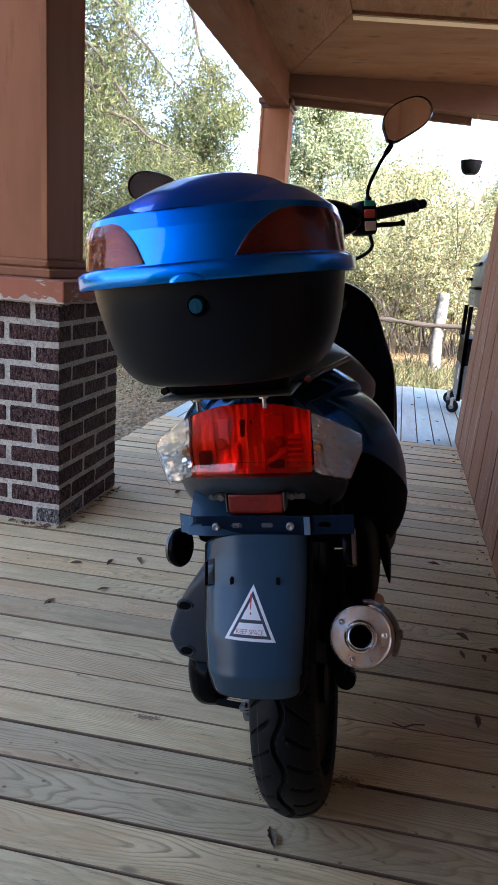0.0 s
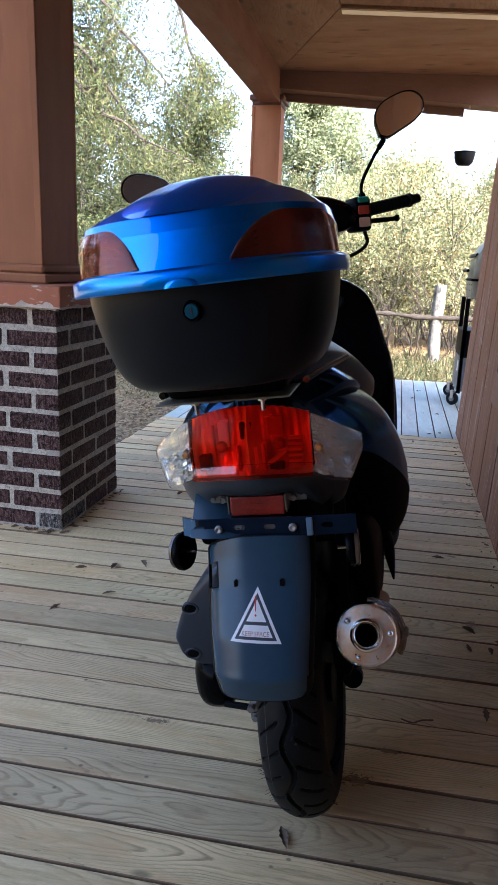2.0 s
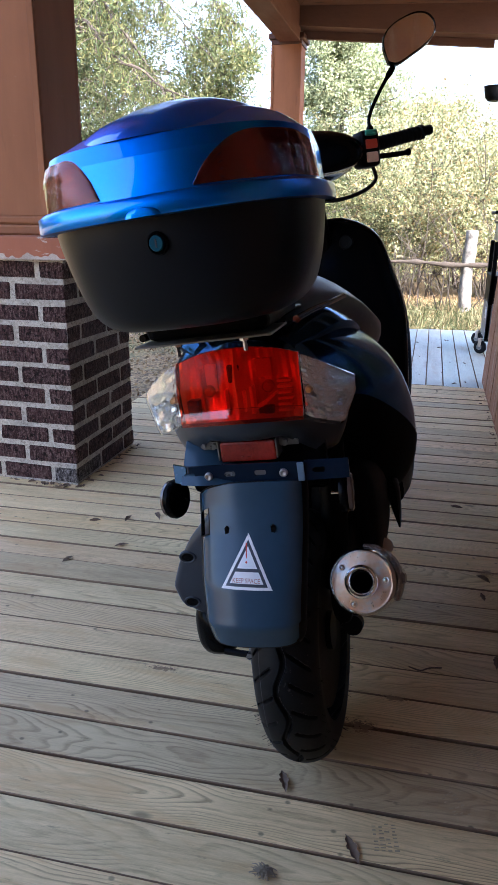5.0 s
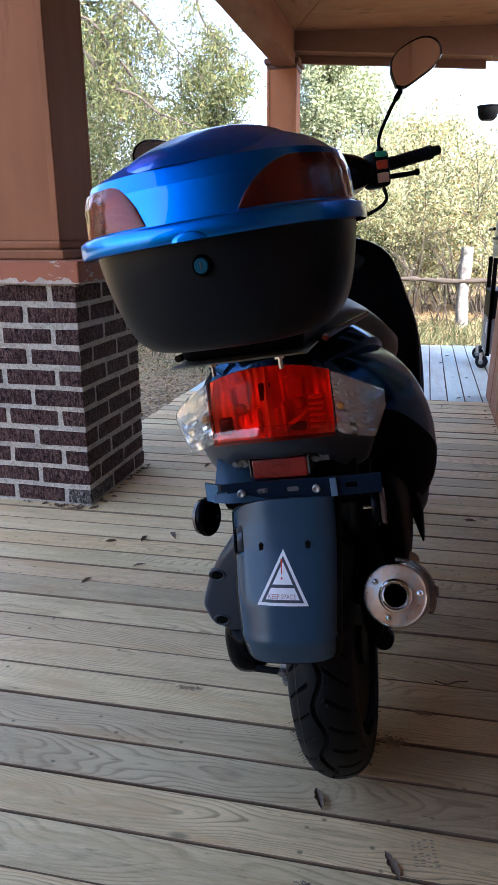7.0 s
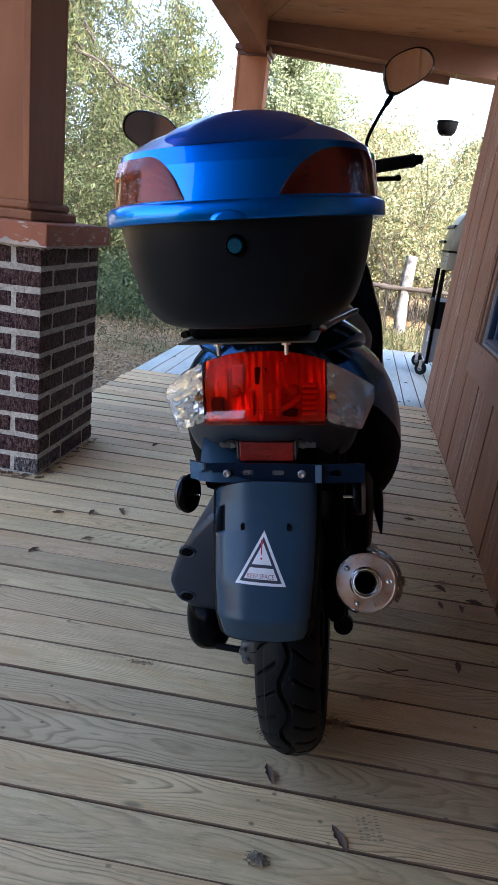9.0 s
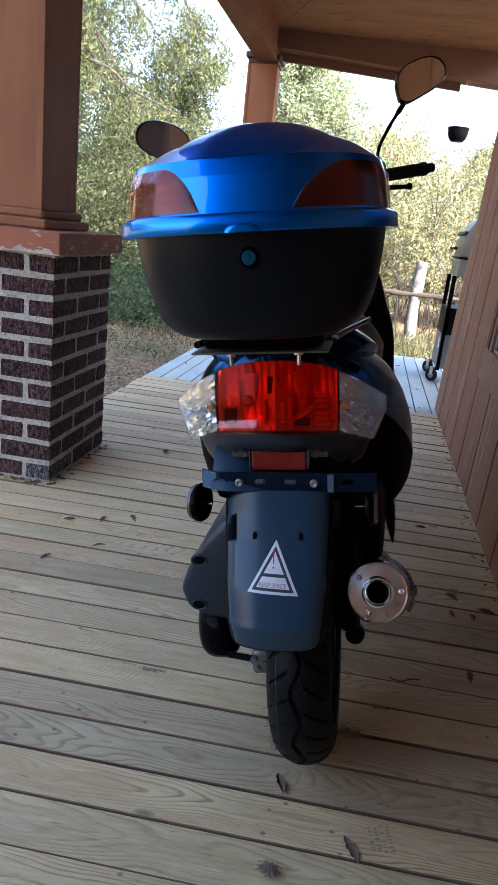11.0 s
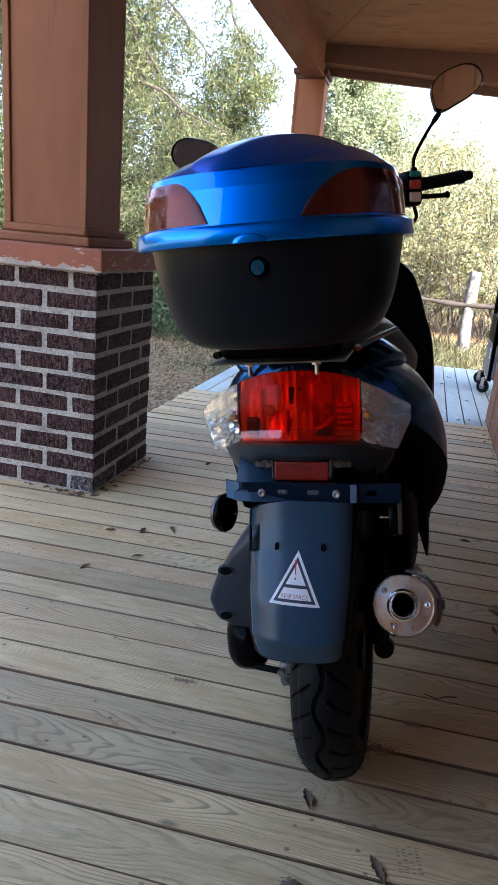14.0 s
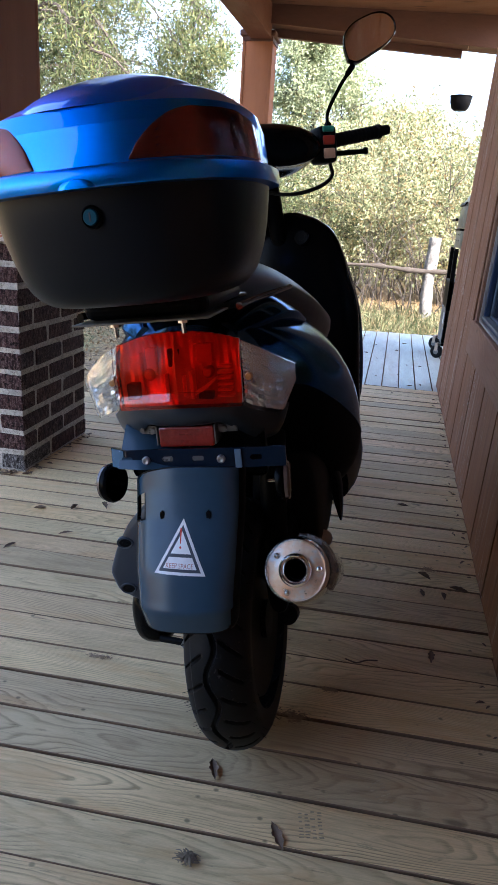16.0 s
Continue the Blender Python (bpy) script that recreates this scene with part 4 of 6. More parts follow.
def hull_half(up, n=22):
    """Upper or lower half of the rear body: rows of y, waist height, half width, rise and drop."""
    rings = []
    for y, waist, hw, rise, drop in HULL:
        ring = []
        for k in range(n + 1):
            t = math.pi * k / n
            c, q = math.cos(t), math.sin(t)
            x = math.copysign(abs(c) ** 0.72, c) * hw
            z = abs(q) ** 0.80
            ring.append((x * (1 - 0.10 * z ** 3), y, waist + z * rise) if up else (x * (1 - 0.06 * z), y, waist - 0.001 - z * drop))
        rings.append(ring if up else ring[::-1])
    return loft(rings)


part("side_panel", hull_half(True), M["deep_blue"], scooter, "dark blue gloss side panels", True, 50)
for s in (-1, 1):
    part("shoulder_fairing", body([(-0.045, 0.066 * s, 0.752, 0.018, 0.016, 2.0, 0.5), (0.0, 0.088 * s, 0.764, 0.034, 0.026, 2.0, 0.4), (0.06, 0.108 * s, 0.768, 0.036, 0.028, 2.0, 0.35), (0.13, 0.128 * s, 0.756, 0.028, 0.022, 2.0, 0.3), (0.20, 0.150 * s, 0.735, 0.008, 0.008, 2.0, 0.4)], 4, 20), M["deep_blue"], scooter, "dark blue creased shoulder fairing", True, 30)
part("lower_panel", hull_half(False), M["panel_black"], scooter, "black lower body panels", True, 50)
part("seat", body([(0.0, 0, 0.795, 0.065, 0.03, 2.6, 0.8), (0.1, 0, 0.800, 0.092, 0.046, 2.6, 0.72), (0.25, 0, 0.785, 0.138, 0.068, 2.5, 0.62), (0.4, 0, 0.735, 0.166, 0.090, 2.4, 0.62), (0.52, 0, 0.690, 0.172, 0.085, 2.4, 0.70), (0.66, 0, 0.655, 0.135, 0.07, 2.4, 0.8), (0.74, 0, 0.635, 0.07, 0.045, 2.3, 0.8)], 5, 36), M["seat"], scooter, "black vinyl seat", True, 60)
floorboard = part("floorboard", body([(0.56, 0, 0.275, 0.19, 0.05, 4, 1.0), (0.7, 0, 0.262, 0.205, 0.045, 4, 1.0), (0.95, 0, 0.265, 0.205, 0.05, 4, 1.0), (1.06, 0, 0.30, 0.15, 0.08, 3, 1.0)], 4, 28), M["black"], scooter, "black floorboard", True, 50)
flap = body([(0.270, 0.185, 0.352, 0.008, 0.052, 2.4, 1.0), (0.285, 0.185, 0.350, 0.013, 0.056, 2.4, 1.0), (0.315, 0.185, 0.352, 0.013, 0.052, 2.4, 1.0), (0.33, 0.185, 0.354, 0.008, 0.045, 2.4, 1.0)], 3, 20)
for v in flap.verts:
    k = max(0.0, 0.37 - v.co.z) / 0.085
    v.co.x = 0.185 + (v.co.x - 0.185) * (1 - 0.75 * k) + 0.010 * k
part("passenger_peg", flap, M["black"], scooter, "folded black passenger foot peg", True, 60)

# -- rear lights --
def tail_y(x):
    return -0.107 - 0.018 * (1 - (x / 0.1) ** 2)


def tail_f(u, v):
    x = -0.0975 + 0.195 * u
    lo, hi = 0.650 + 0.004 * (1 - (x / 0.0975) ** 2), 0.7475 + 0.019 * (1 - abs(x / 0.0975) ** 2.2)
    z = lo + (hi - lo) * v
    return (x * (1 - 0.03 * abs(v - 0.5)), tail_y(x) - 0.0048 * min(1.0, max(0.0, (0.21 - v) / 0.12)) + 0.006 * v + 0.014 * max(0, v - 0.55) - 0.004 * math.sin(math.pi * v), z)


def tail_bowl(u, v):
    p = Vector(tail_f(0.01 + 0.98 * u, 0.02 + 0.96 * v))
    p.y += 0.0048 * min(1.0, max(0.0, (0.21 - v) / 0.12))
    deep = 0.011 + 0.019 * (1 - (2 * abs((u * 2) % 1.0 - 0.5)) ** 3) * (1 - (2 * abs(v - 0.5)) ** 4)
    return p + Vector((0, deep + 0.0016 * math.cos(u * 95) * (0.3 + v) + 0.0022 * noise.noise(Vector((round(u * 34), round(v * 14), 3.7))), 0))


tail = part("tail_light", shell(tail_bowl, 140, 24, (0, 0.004, 0)), M["tail_dark"], scooter, "silvered ribbed reflector bowl", True, 30)
lens = part("lens", shell(lambda u, v: tail_f(u, 0.205 + 0.795 * v), 30, 40, (0, 0.0025, 0)), M["red_lens"], tail, "clear red lens", True, 60)
lens.visible_shadow = False
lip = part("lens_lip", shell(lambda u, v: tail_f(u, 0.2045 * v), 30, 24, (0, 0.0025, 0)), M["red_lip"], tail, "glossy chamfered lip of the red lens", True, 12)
lip.visible_shadow = False
for x, z in ((0.046, 0.702), (-0.046, 0.702)):
    part("bulb", turned([(0.001, -0.011), (0.006, -0.010), (0.0095, -0.003), (0.0085, 0.006), (0.006, 0.012)], 16), M["bulb_glass"], tail, "frosted bulb", True, at=pose(x, -0.098, z))
for x0, x1, y0, z0, z1, m, label in ((-0.0025, 0.0025, -0.102, 0.664, 0.752, "tail_dark", "inner divider"), (-0.062, -0.058, -0.100, 0.668, 0.735, "tail_dark", "inner rib"),
                                     (0.020, 0.0255, -0.116, 0.664, 0.706, "tail_bowl", "pale inner rib"), (0.008, 0.012, -0.114, 0.668, 0.700, "tail_bowl", "pale inner rib"), (-0.020, -0.0165, -0.114, 0.664, 0.704, "tail_bowl", "pale inner rib"),
                                     (-0.050, -0.034, -0.100, 0.700, 0.742, "tail_bowl", "pale inner block"), (0.030, 0.054, -0.100, 0.716, 0.744, "tail_dark", "inner block")):
    part("divider", box(x0, x1, y0, -0.086, z0, z1, 0.0012, 2), M[m], tail, label)
for k in range(6):
    part("step_rib", box(0.060, 0.083 - 0.002 * (k % 2), -0.111 + 0.002 * k, -0.085, 0.664 + 0.0085 * k, 0.6685 + 0.0085 * k, 0.0008), M["tail_bowl"], tail, "stepped bright rib")
shelf = prism([(0.024, 0.668), (0.040, 0.676), (0.058, 0.690), (0.058, 0.694), (0.038, 0.681), (0.024, 0.674)], -0.113, -0.088)
part("shelf", shelf, M["tail_bowl"], tail, "pale slanted shelf")
for x0, x1, z0, z1 in ((0.028, 0.052, 0.660, 0.673), (-0.014, 0.006, 0.712, 0.740), (-0.085, -0.066, 0.664, 0.690)):
    part("socket", box(x0, x1, -0.106, -0.084, z0, z1, 0.003, 2), M["print_dark"], tail, "dark bulb socket")


def signal_f(side, inset=0.0):
    def f(u, v):
        x = 0.0985 + 0.0725 * u
        hi = 0.748 - 0.050 * u ** 1.25
        lo = 0.650 - 0.020 * math.sin(math.pi * min(1, u * 1.1) * 0.5) + 0.046 * max(0.0, (u - 0.72) / 0.28)
        y = -0.110 + 0.052 * u ** 1.5 - 0.006 * math.sin(math.pi * v) + inset
        return (side * x, y, lo + (hi - lo) * v)
    return f


def signal_bowl(side):
    """Bowl behind the clear lens: plain above, stepped in small tilted facets below."""
    rng = random.Random(31 + side)
    tilt = {(i, j): (rng.uniform(-0.004, 0.004), rng.uniform(-0.005, 0.005), rng.uniform(0, 0.003)) for i in range(9) for j in range(15)}

    def f(u, v):
        p = Vector(signal_f(side, 0.009)(0.98 * u, 0.03 + 0.94 * v))
        i, j = min(7, int(u * 8 - 1e-6)), min(13, int(v * 14 - 1e-6))
        a, b, c = tilt[i, j]
        cut = 1.0 if v < 0.58 and u < 0.84 else 0.25
        p.y += 0.007 * math.sin(math.pi * v) * (1 - u) + cut * (a * (u * 8 - i - 0.5) + b * (v * 14 - j - 0.5) + c)
        return p
    return f


for side in (-1, 1):
    sig = part("turn_signal", shell(signal_bowl(side), 48, 70, (0, 0.004, 0)), M["signal_bowl"], scooter, "silvered stepped signal reflector", True, 20)
    ln = part("lens", shell(signal_f(side), 16, 14, (0, 0.002, 0)), M["clear_lens"], sig, "clear signal lens", True, 60)
    ln.visible_shadow = False
    part("bulb", turned([(0.001, -0.009), (0.0045, -0.008), (0.006, 0.0), (0.004, 0.010)], 14), M["amber_bulb"], sig, "amber bulb", True, at=pose(side * 0.107, -0.098, 0.692))


def cowl_f(u, v):
    x = -0.147 + 0.294 * u
    a = abs(x)
    hi = 0.6535 - 0.030 * step(0.10, 0.147, a)
    lo = 0.6235 - 0.048 * step(0.06, 0.140, a)
    return (x * (0.84 + 0.16 * v ** 0.6), -0.127 + 0.105 * (a / 0.147) ** 2.4 + 0.010 * (1 - v) - 0.004 * math.sin(math.pi * v), lo + (hi - lo) * v)


part("tail_cowl", shell(cowl_f, 40, 8, (0, 0.03, 0)), M["cover"], scooter, "charcoal band under the lights", True, 60)
part("inner_guard", box(-0.115, 0.115, -0.055, -0.045, 0.52, 0.66, 0.01, 2), M["black"], scooter)
red = part("rear_reflector", box(-0.0445, 0.0445, -0.103, -0.093, 0.586, 0.6185, 0.003, 2), M["red_small"], scooter, "small red rear reflector")
for x0, x1, z in ((-0.010, 0.012, 0.6075), (-0.013, 0.009, 0.5955), (-0.012, 0.010, 0.5915)):
    part("raised_mark", box(x0, x1, -0.1036, -0.1028, z - 0.0013, z + 0.0013, 0.0003), M["red_small"], red, "worn raised marking")
for s in (-1, 1):
    b = bmesh.new()
    add_box(b, s * 0.047 - 0.001, s * 0.047 + 0.001, -0.104, -0.07, 0.590, 0.620)
    add_box(b, min(s * 0.047, s * 0.078), max(s * 0.047, s * 0.078), -0.085, -0.083, 0.604, 0.616)
    add_tube(b, [(s * 0.058, -0.086, 0.610), (s * 0.058, -0.094, 0.610)], 0.005, 12)
    add_tube(b, [(s * 0.075, -0.086, 0.611), (s * 0.075, -0.092, 0.611)], 0.004, 12)
    part("bracket", b, M["dull_bolt"], red, "dull steel bracket with bolts")

# -- plate bracket with round reflectors --
def bar_f(u, v):
    x = -0.128 + 0.284 * u
    return (x, -0.121 + 0.055 * max(0.0, x - 0.085) + 0.55 * max(0.0, -0.098 - x) + 0.0040 * v, 0.557 + 0.030 * v)


def bar_slot(u, v):
    x, z = -0.128 + 0.284 * u, 0.030 * (v - 0.5)
    return any(math.hypot(max(0.0, abs(x - c) - 0.0055), z) < 0.0040 for c in (-0.096, -0.029, 0.020, 0.111))


plate = part("plate_bracket", shell(bar_f, 213, 22, (0, 0.003, 0), bar_slot), M["bar_paint"], scooter, "slotted glossy blue-black plate bracket", True, 40)
part("backing_plate", box(-0.050, 0.050, -0.1165, -0.1145, 0.5605, 0.5835, 0.0006), M["dull_bolt"], plate, "grey steel plate behind the slots")
part("bright_end", box(0.0795, 0.0895, -0.1245, -0.1215, 0.5575, 0.5865, 0.0008), M["bar_lip"], plate, "bent bracket lip")
# Thin skin in a brighter blue paints the sheen on the bent end.
part("bent_end", shell(lambda u, v: Vector(bar_f(0.004 + 0.090 * u, 0.02 + 0.96 * v)) + Vector((0, -0.0012, 0)), 50, 22, (0, 0.001, 0), lambda u, v: bar_slot(0.004 + 0.090 * u, 0.02 + 0.96 * v)), M["bar_sheen"], plate, "bent bracket end with painted blue sheen", True, 40)
for x in (-0.062, 0.058):
    part("bolt", turned([(0.0065, 0.0), (0.0065, -0.003), (0.0045, -0.005), (0.0025, -0.004), (0.0005, -0.003)], 16), M["bolt_grey"], plate, "steel bolt", True, at=pose(x, -0.1225, 0.572))
for s in (-1, 1):
    r = part("side_reflector", turned([(0.001, -0.004), (0.030, -0.004), (0.0325, 0.0), (0.0325, 0.006), (0.029, 0.010), (0.001, 0.010)], 32, "x"), M["gloss_black"], scooter, "black cup of a round reflector", True, at=pose(0.140 if s > 0 else -0.131, -0.098, 0.527, 0, 0, 0 if s > 0 else 180) @ pose(0, 0, 0, 0, 0, -14 if s < 0 else 4))
    part("lens", turned([(0.001, 0.0095), (0.0305, 0.0095), (0.0300, 0.0145), (0.027, 0.0165), (0.001, 0.017)], 28, "x"), M["disc"], r, "pale amber reflector disc", True)
    part("bolt", tube([(-0.004, 0, 0), (-0.018, 0, 0)], 0.003, 10), M["chrome"], r, "bright bolt")

# -- rear mudguard with its sticker --
FEND_Z = (0.305, 0.33, 0.366, 0.372, 0.42, 0.49, 0.53, 0.563)
FEND_Y = (-0.210, -0.2185, -0.2265, -0.2225, -0.204, -0.163, -0.146, -0.136)
FEND_W = (0.062, 0.0705, 0.0742, 0.0742, 0.0785, 0.082, 0.083, 0.083)


def fender_point(u, z):
    """u from -1 to 1 across."""
    w = np.interp(z, FEND_Z, FEND_W)
    a = abs(u)
    x = w * math.sin(min(1, a) * math.pi / 2) ** 0.9 * math.copysign(1, u) * (1.07 if u < 0 else 1.02)
    return Vector((x, np.interp(z, FEND_Z, FEND_Y) + (0.052 if u < 0 else 0.036) * a ** 2.3, z))


def fender_y(x, z):
    best = min((abs(fender_point(k / 60 - 1, z).x - x), fender_point(k / 60 - 1, z).y) for k in range(121))
    return best[1]


def fender_f(u, v):
    s = 2 * u - 1
    z_lo, z_hi = 0.329 + 0.026 * abs(s) ** 6, 0.563 - 0.042 * max(0, -s) ** 2 - 0.012 * max(0, s) ** 2
    return fender_point(s, z_lo + (z_hi - z_lo) * v)


guard = part("rear_mudguard", shell(fender_f, 40, 40, (0, 0.004, 0), lambda u, v: 0.10 < u < 0.255 and 0.71 < v < 0.865), M["fender"], scooter, "slate plastic rear mudguard", True, 60)
part("flange", shell(lambda u, v: Vector(fender_f(u, v)) * 1.0 + Vector(((0.0035 if u > 0.5 else -0.0035) * min(1.0, abs(2 * u - 1) * 3), 0.0052, -0.0045 * (1 - v) ** 3)), 40, 40, (0, 0.003, 0), lambda u, v: 0.10 < u < 0.255 and 0.71 < v < 0.865), M["black"], guard, "dark inner flange", True, 60)
for x in (-0.034, 0.039):
    part("slot", prism([(x - 0.003, 0.484), (x + 0.001, 0.482), (x + 0.003, 0.486), (x + 0.003, 0.500), (x, 0.503), (x - 0.003, 0.500)], fender_y(x, 0.493) - 0.0012, fender_y(x, 0.493) + 0.002), M["black"], guard, "dark slot")
part("mudguard_arm", shell(lambda u, v: (-0.110 + 0.085 * u, -0.125 + 0.055 * v - 0.008 * math.sin(math.pi * u), 0.560 + (0.056 - 0.048 * u ** 2) * v), 12, 6, (0, 0.02, 0)), M["fender"], guard, "", True, 60)


def decal(points, lift, mat, name, label=""):
    """A flat print laid on the mudguard."""
    bm = bmesh.new()
    bm.faces.new([bm.verts.new((x, 0, z)) for x, z in points])
    bmesh.ops.triangulate(bm, faces=bm.faces)
    bmesh.ops.subdivide_edges(bm, edges=list(bm.edges), cuts=3, use_grid_fill=True)
    for v in bm.verts:
        v.co.y = fender_y(v.co.x, v.co.z) - lift
    return part(name, bm, mat, sticker, label, True)


T, SL, SR = (0.001, 0.492), (-0.0425, 0.420), (0.0375, 0.4165)
G = (sum(p[0] for p in (T, SL, SR)) / 3, sum(p[1] for p in (T, SL, SR)) / 3)


def inner(k):
    return [(G[0] + (p[0] - G[0]) * k, G[1] + (p[1] - G[1]) * k) for p in (T, SL, SR)]


def along(tri, t):
    a, b, c = tri
    return (a[0] + (b[0] - a[0]) * t, a[1] + (b[1] - a[1]) * t), (a[0] + (c[0] - a[0]) * t, a[1] + (c[1] - a[1]) * t)


sticker = part("sticker", bmesh.new(), M["white"], guard, "white triangular warning sticker")
decal(inner(1.0), 0.0009, M["white"], "sticker_edge")
decal(inner(0.83), 0.0014, M["print_dark"], "sticker_border")
tri = inner(0.66)
l1, r1 = along(tri, 0.60)
l2, r2 = along(tri, 0.69)
decal([tri[0], l1, r1], 0.0019, M["white"], "sticker_field")
decal([l2, tri[1], tri[2], r2], 0.0019, M["white"], "sticker_field")
cx = G[0] - 0.0008
decal([(cx - 0.0012, 0.4795), (cx + 0.0012, 0.4795), (cx + 0.0007, 0.4595), (cx - 0.0007, 0.4595)], 0.0024, M["print_red"], "exclamation_mark")
decal([(cx + 0.0016 * math.cos(k * math.tau / 10), 0.4545 + 0.0016 * math.sin(k * math.tau / 10)) for k in range(10)], 0.0024, M["print_red"], "exclamation_dot")


def lettering(text, size, width):
    c = bpy.data.curves.new("lettering", "FONT")
    c.body, c.size, c.align_x, c.align_y = text, size, "CENTER", "CENTER"
    ob = bpy.data.objects.new("lettering", c)
    scene.collection.objects.link(ob)
    me = bpy.data.meshes.new_from_object(ob.evaluated_get(bpy.context.evaluated_depsgraph_get()))
    bpy.data.objects.remove(ob)
    xs = [v.co.x for v in me.vertices]
    k = width / (max(xs) - min(xs))
    return me, k


me, k = lettering("KEEP SPACE", 0.008, 0.0425)
tilt = math.atan2(SR[1] - SL[1], SR[0] - SL[0])
for v in me.vertices:
    x, z = v.co.x * k, v.co.y * k * 1.1
    x, z = G[0] - 0.0012 + x * math.cos(tilt) - z * math.sin(tilt), 0.4305 + x * math.sin(tilt) + z * math.cos(tilt)
    v.co = (x, fender_y(x, z) - 0.0024, z)
me.materials.append(M["print_brown"])
part("lettering", me, None, sticker, "KEEP SPACE lettering")

# -- exhaust --
M["shield"] = plain("crumpled steel", (0.34, 0.32, 0.30), 0.18, 1.0, vary=0.3, scale=14, bump=1.0, distance=0.02)


def warm_plate():
    """Brushed steel with the wood's straw and copper reflection painted in patches."""
    n = Nodes("steel with painted orange reflection")
    v = n.coords()
    # Orange reflection of the woodwork is put into the colour here.
    tint = n.ramp(n.noise(v, 26, 3, 0.55), (0.38, (0.84, 0.80, 0.76)), (0.50, (0.95, 0.66, 0.44)), (0.66, (0.86, 0.48, 0.26)))
    scratch = n.noise(v, 150, 3, 0.7)
    return n.out(n.mix(n.ramp(scratch, (0.55, 0.0), (0.75, 0.2)), tint, (0.45, 0.37, 0.31)), n.ramp(scratch, (0.3, 0.26), (0.7, 0.42)), 1.0)


M["warm_steel"] = warm_plate()
muffler = part("muffler", turned([(0.030, 0.30), (0.038, 0.28), (0.0505, 0.09), (0.0525, 0.04), (0.0525, 0.012), (0.051, 0.002), (0.0485, -0.002), (0.0465, 0.0), (0.045, 0.003), (0.0268, 0.003), (0.0264, -0.005), (0.0250, -0.0085), (0.0220, -0.0095), (0.0180, -0.0065), (0.0156, 0.002), (0.0152, 0.13), (0.001, 0.13)], 48), M["chrome"], scooter, "round chromed muffler with a rolled edge", True, 50, at=pose(0.158, -0.122, 0.386, -27, 0, -3))
part("end_plate", turned([(0.0455, 0.004), (0.0455, 0.0015), (0.0266, 0.0005), (0.0266, 0.004)], 48, caps=False), M["warm_steel"], muffler, "satin end plate", True)
part("pipe_bore", turned([(0.0005, 0.124), (0.0130, 0.123), (0.0150, 0.03), (0.0151, 0.008), (0.0148, 0.008), (0.0142, 0.03), (0.0120, 0.12), (0.001, 0.12)], 32), M["black"], muffler, "black pipe bore", True)
for a in (5, 145, 250):
    part("rivet", turned([(0.0005, -0.0042), (0.0022, -0.0040), (0.0044, -0.0022), (0.0056, 0.001)], 18), M["chrome"], muffler, "domed rivet", True, at=pose(0.0368 * math.cos(radians(a)), 0.0, 0.0368 * math.sin(radians(a))))
part("heat_shield", loft([[(0.056 * math.cos(radians(a)) * k, y, 0.056 * math.sin(radians(a)) * k) for a in range(-30, 100, 10)] + [(0.0535 * math.cos(radians(a)) * k, y, 0.0535 * math.sin(radians(a)) * k) for a in range(90, -40, -10)] for y, k in ((0.018, 1.0), (0.022, 1.05), (0.040, 1.08), (0.062, 1.05), (0.085, 1.0))]), M["shield"], muffler, "chromed heat shield", True, 40)
part("clamp", box(0.050, 0.0625, 0.03, 0.06, -0.004, 0.014, 0.004, 2), M["shield"], muffler, "steel clamp")
part("exhaust_pipe", tube(curve([(0.17, 0.16, 0.31), (0.15, 0.30, 0.24), (0.10, 0.42, 0.17), (0.03, 0.5, 0.15)], 6), 0.017, 12), M["steel"], scooter, "", True)
stop = tube([(0.118, -0.012, 0.240), (0.118, 0.012, 0.232)], 0.018, 16)
add_tube(stop, [(0.118, 0.0, 0.24), (0.119, 0.02, 0.29), (0.115, 0.05, 0.36)], 0.009, 10)
part("stand_stop", stop, M["rubber"], scooter, "round rubber stop", True, 50)
mass = body([(0.10, 0.10, 0.40, 0.045, 0.09, 3, 1), (0.13, 0.105, 0.385, 0.062, 0.125, 3.2, 1), (0.30, 0.11, 0.385, 0.066, 0.13, 3.2, 1), (0.42, 0.10, 0.385, 0.05, 0.11, 3, 1)], 3, 24)
part("engine_cover", mass, M["black"], scooter, "black engine cover", True, 50)
swing = body([(-0.02, 0.105, 0.30, 0.018, 0.05, 2.6, 1), (0.02, 0.105, 0.31, 0.022, 0.07, 2.6, 1), (0.25, 0.11, 0.34, 0.03, 0.09, 2.6, 1), (0.40, 0.11, 0.34, 0.02, 0.07, 2.6, 1)], 3, 20)
part("swing_arm", swing, M["black"], scooter, "black swing arm", True, 50)

# -- rear wheel --
TYRE_R, TYRE_W, TYRE_X = 0.222, 0.054, 0.031


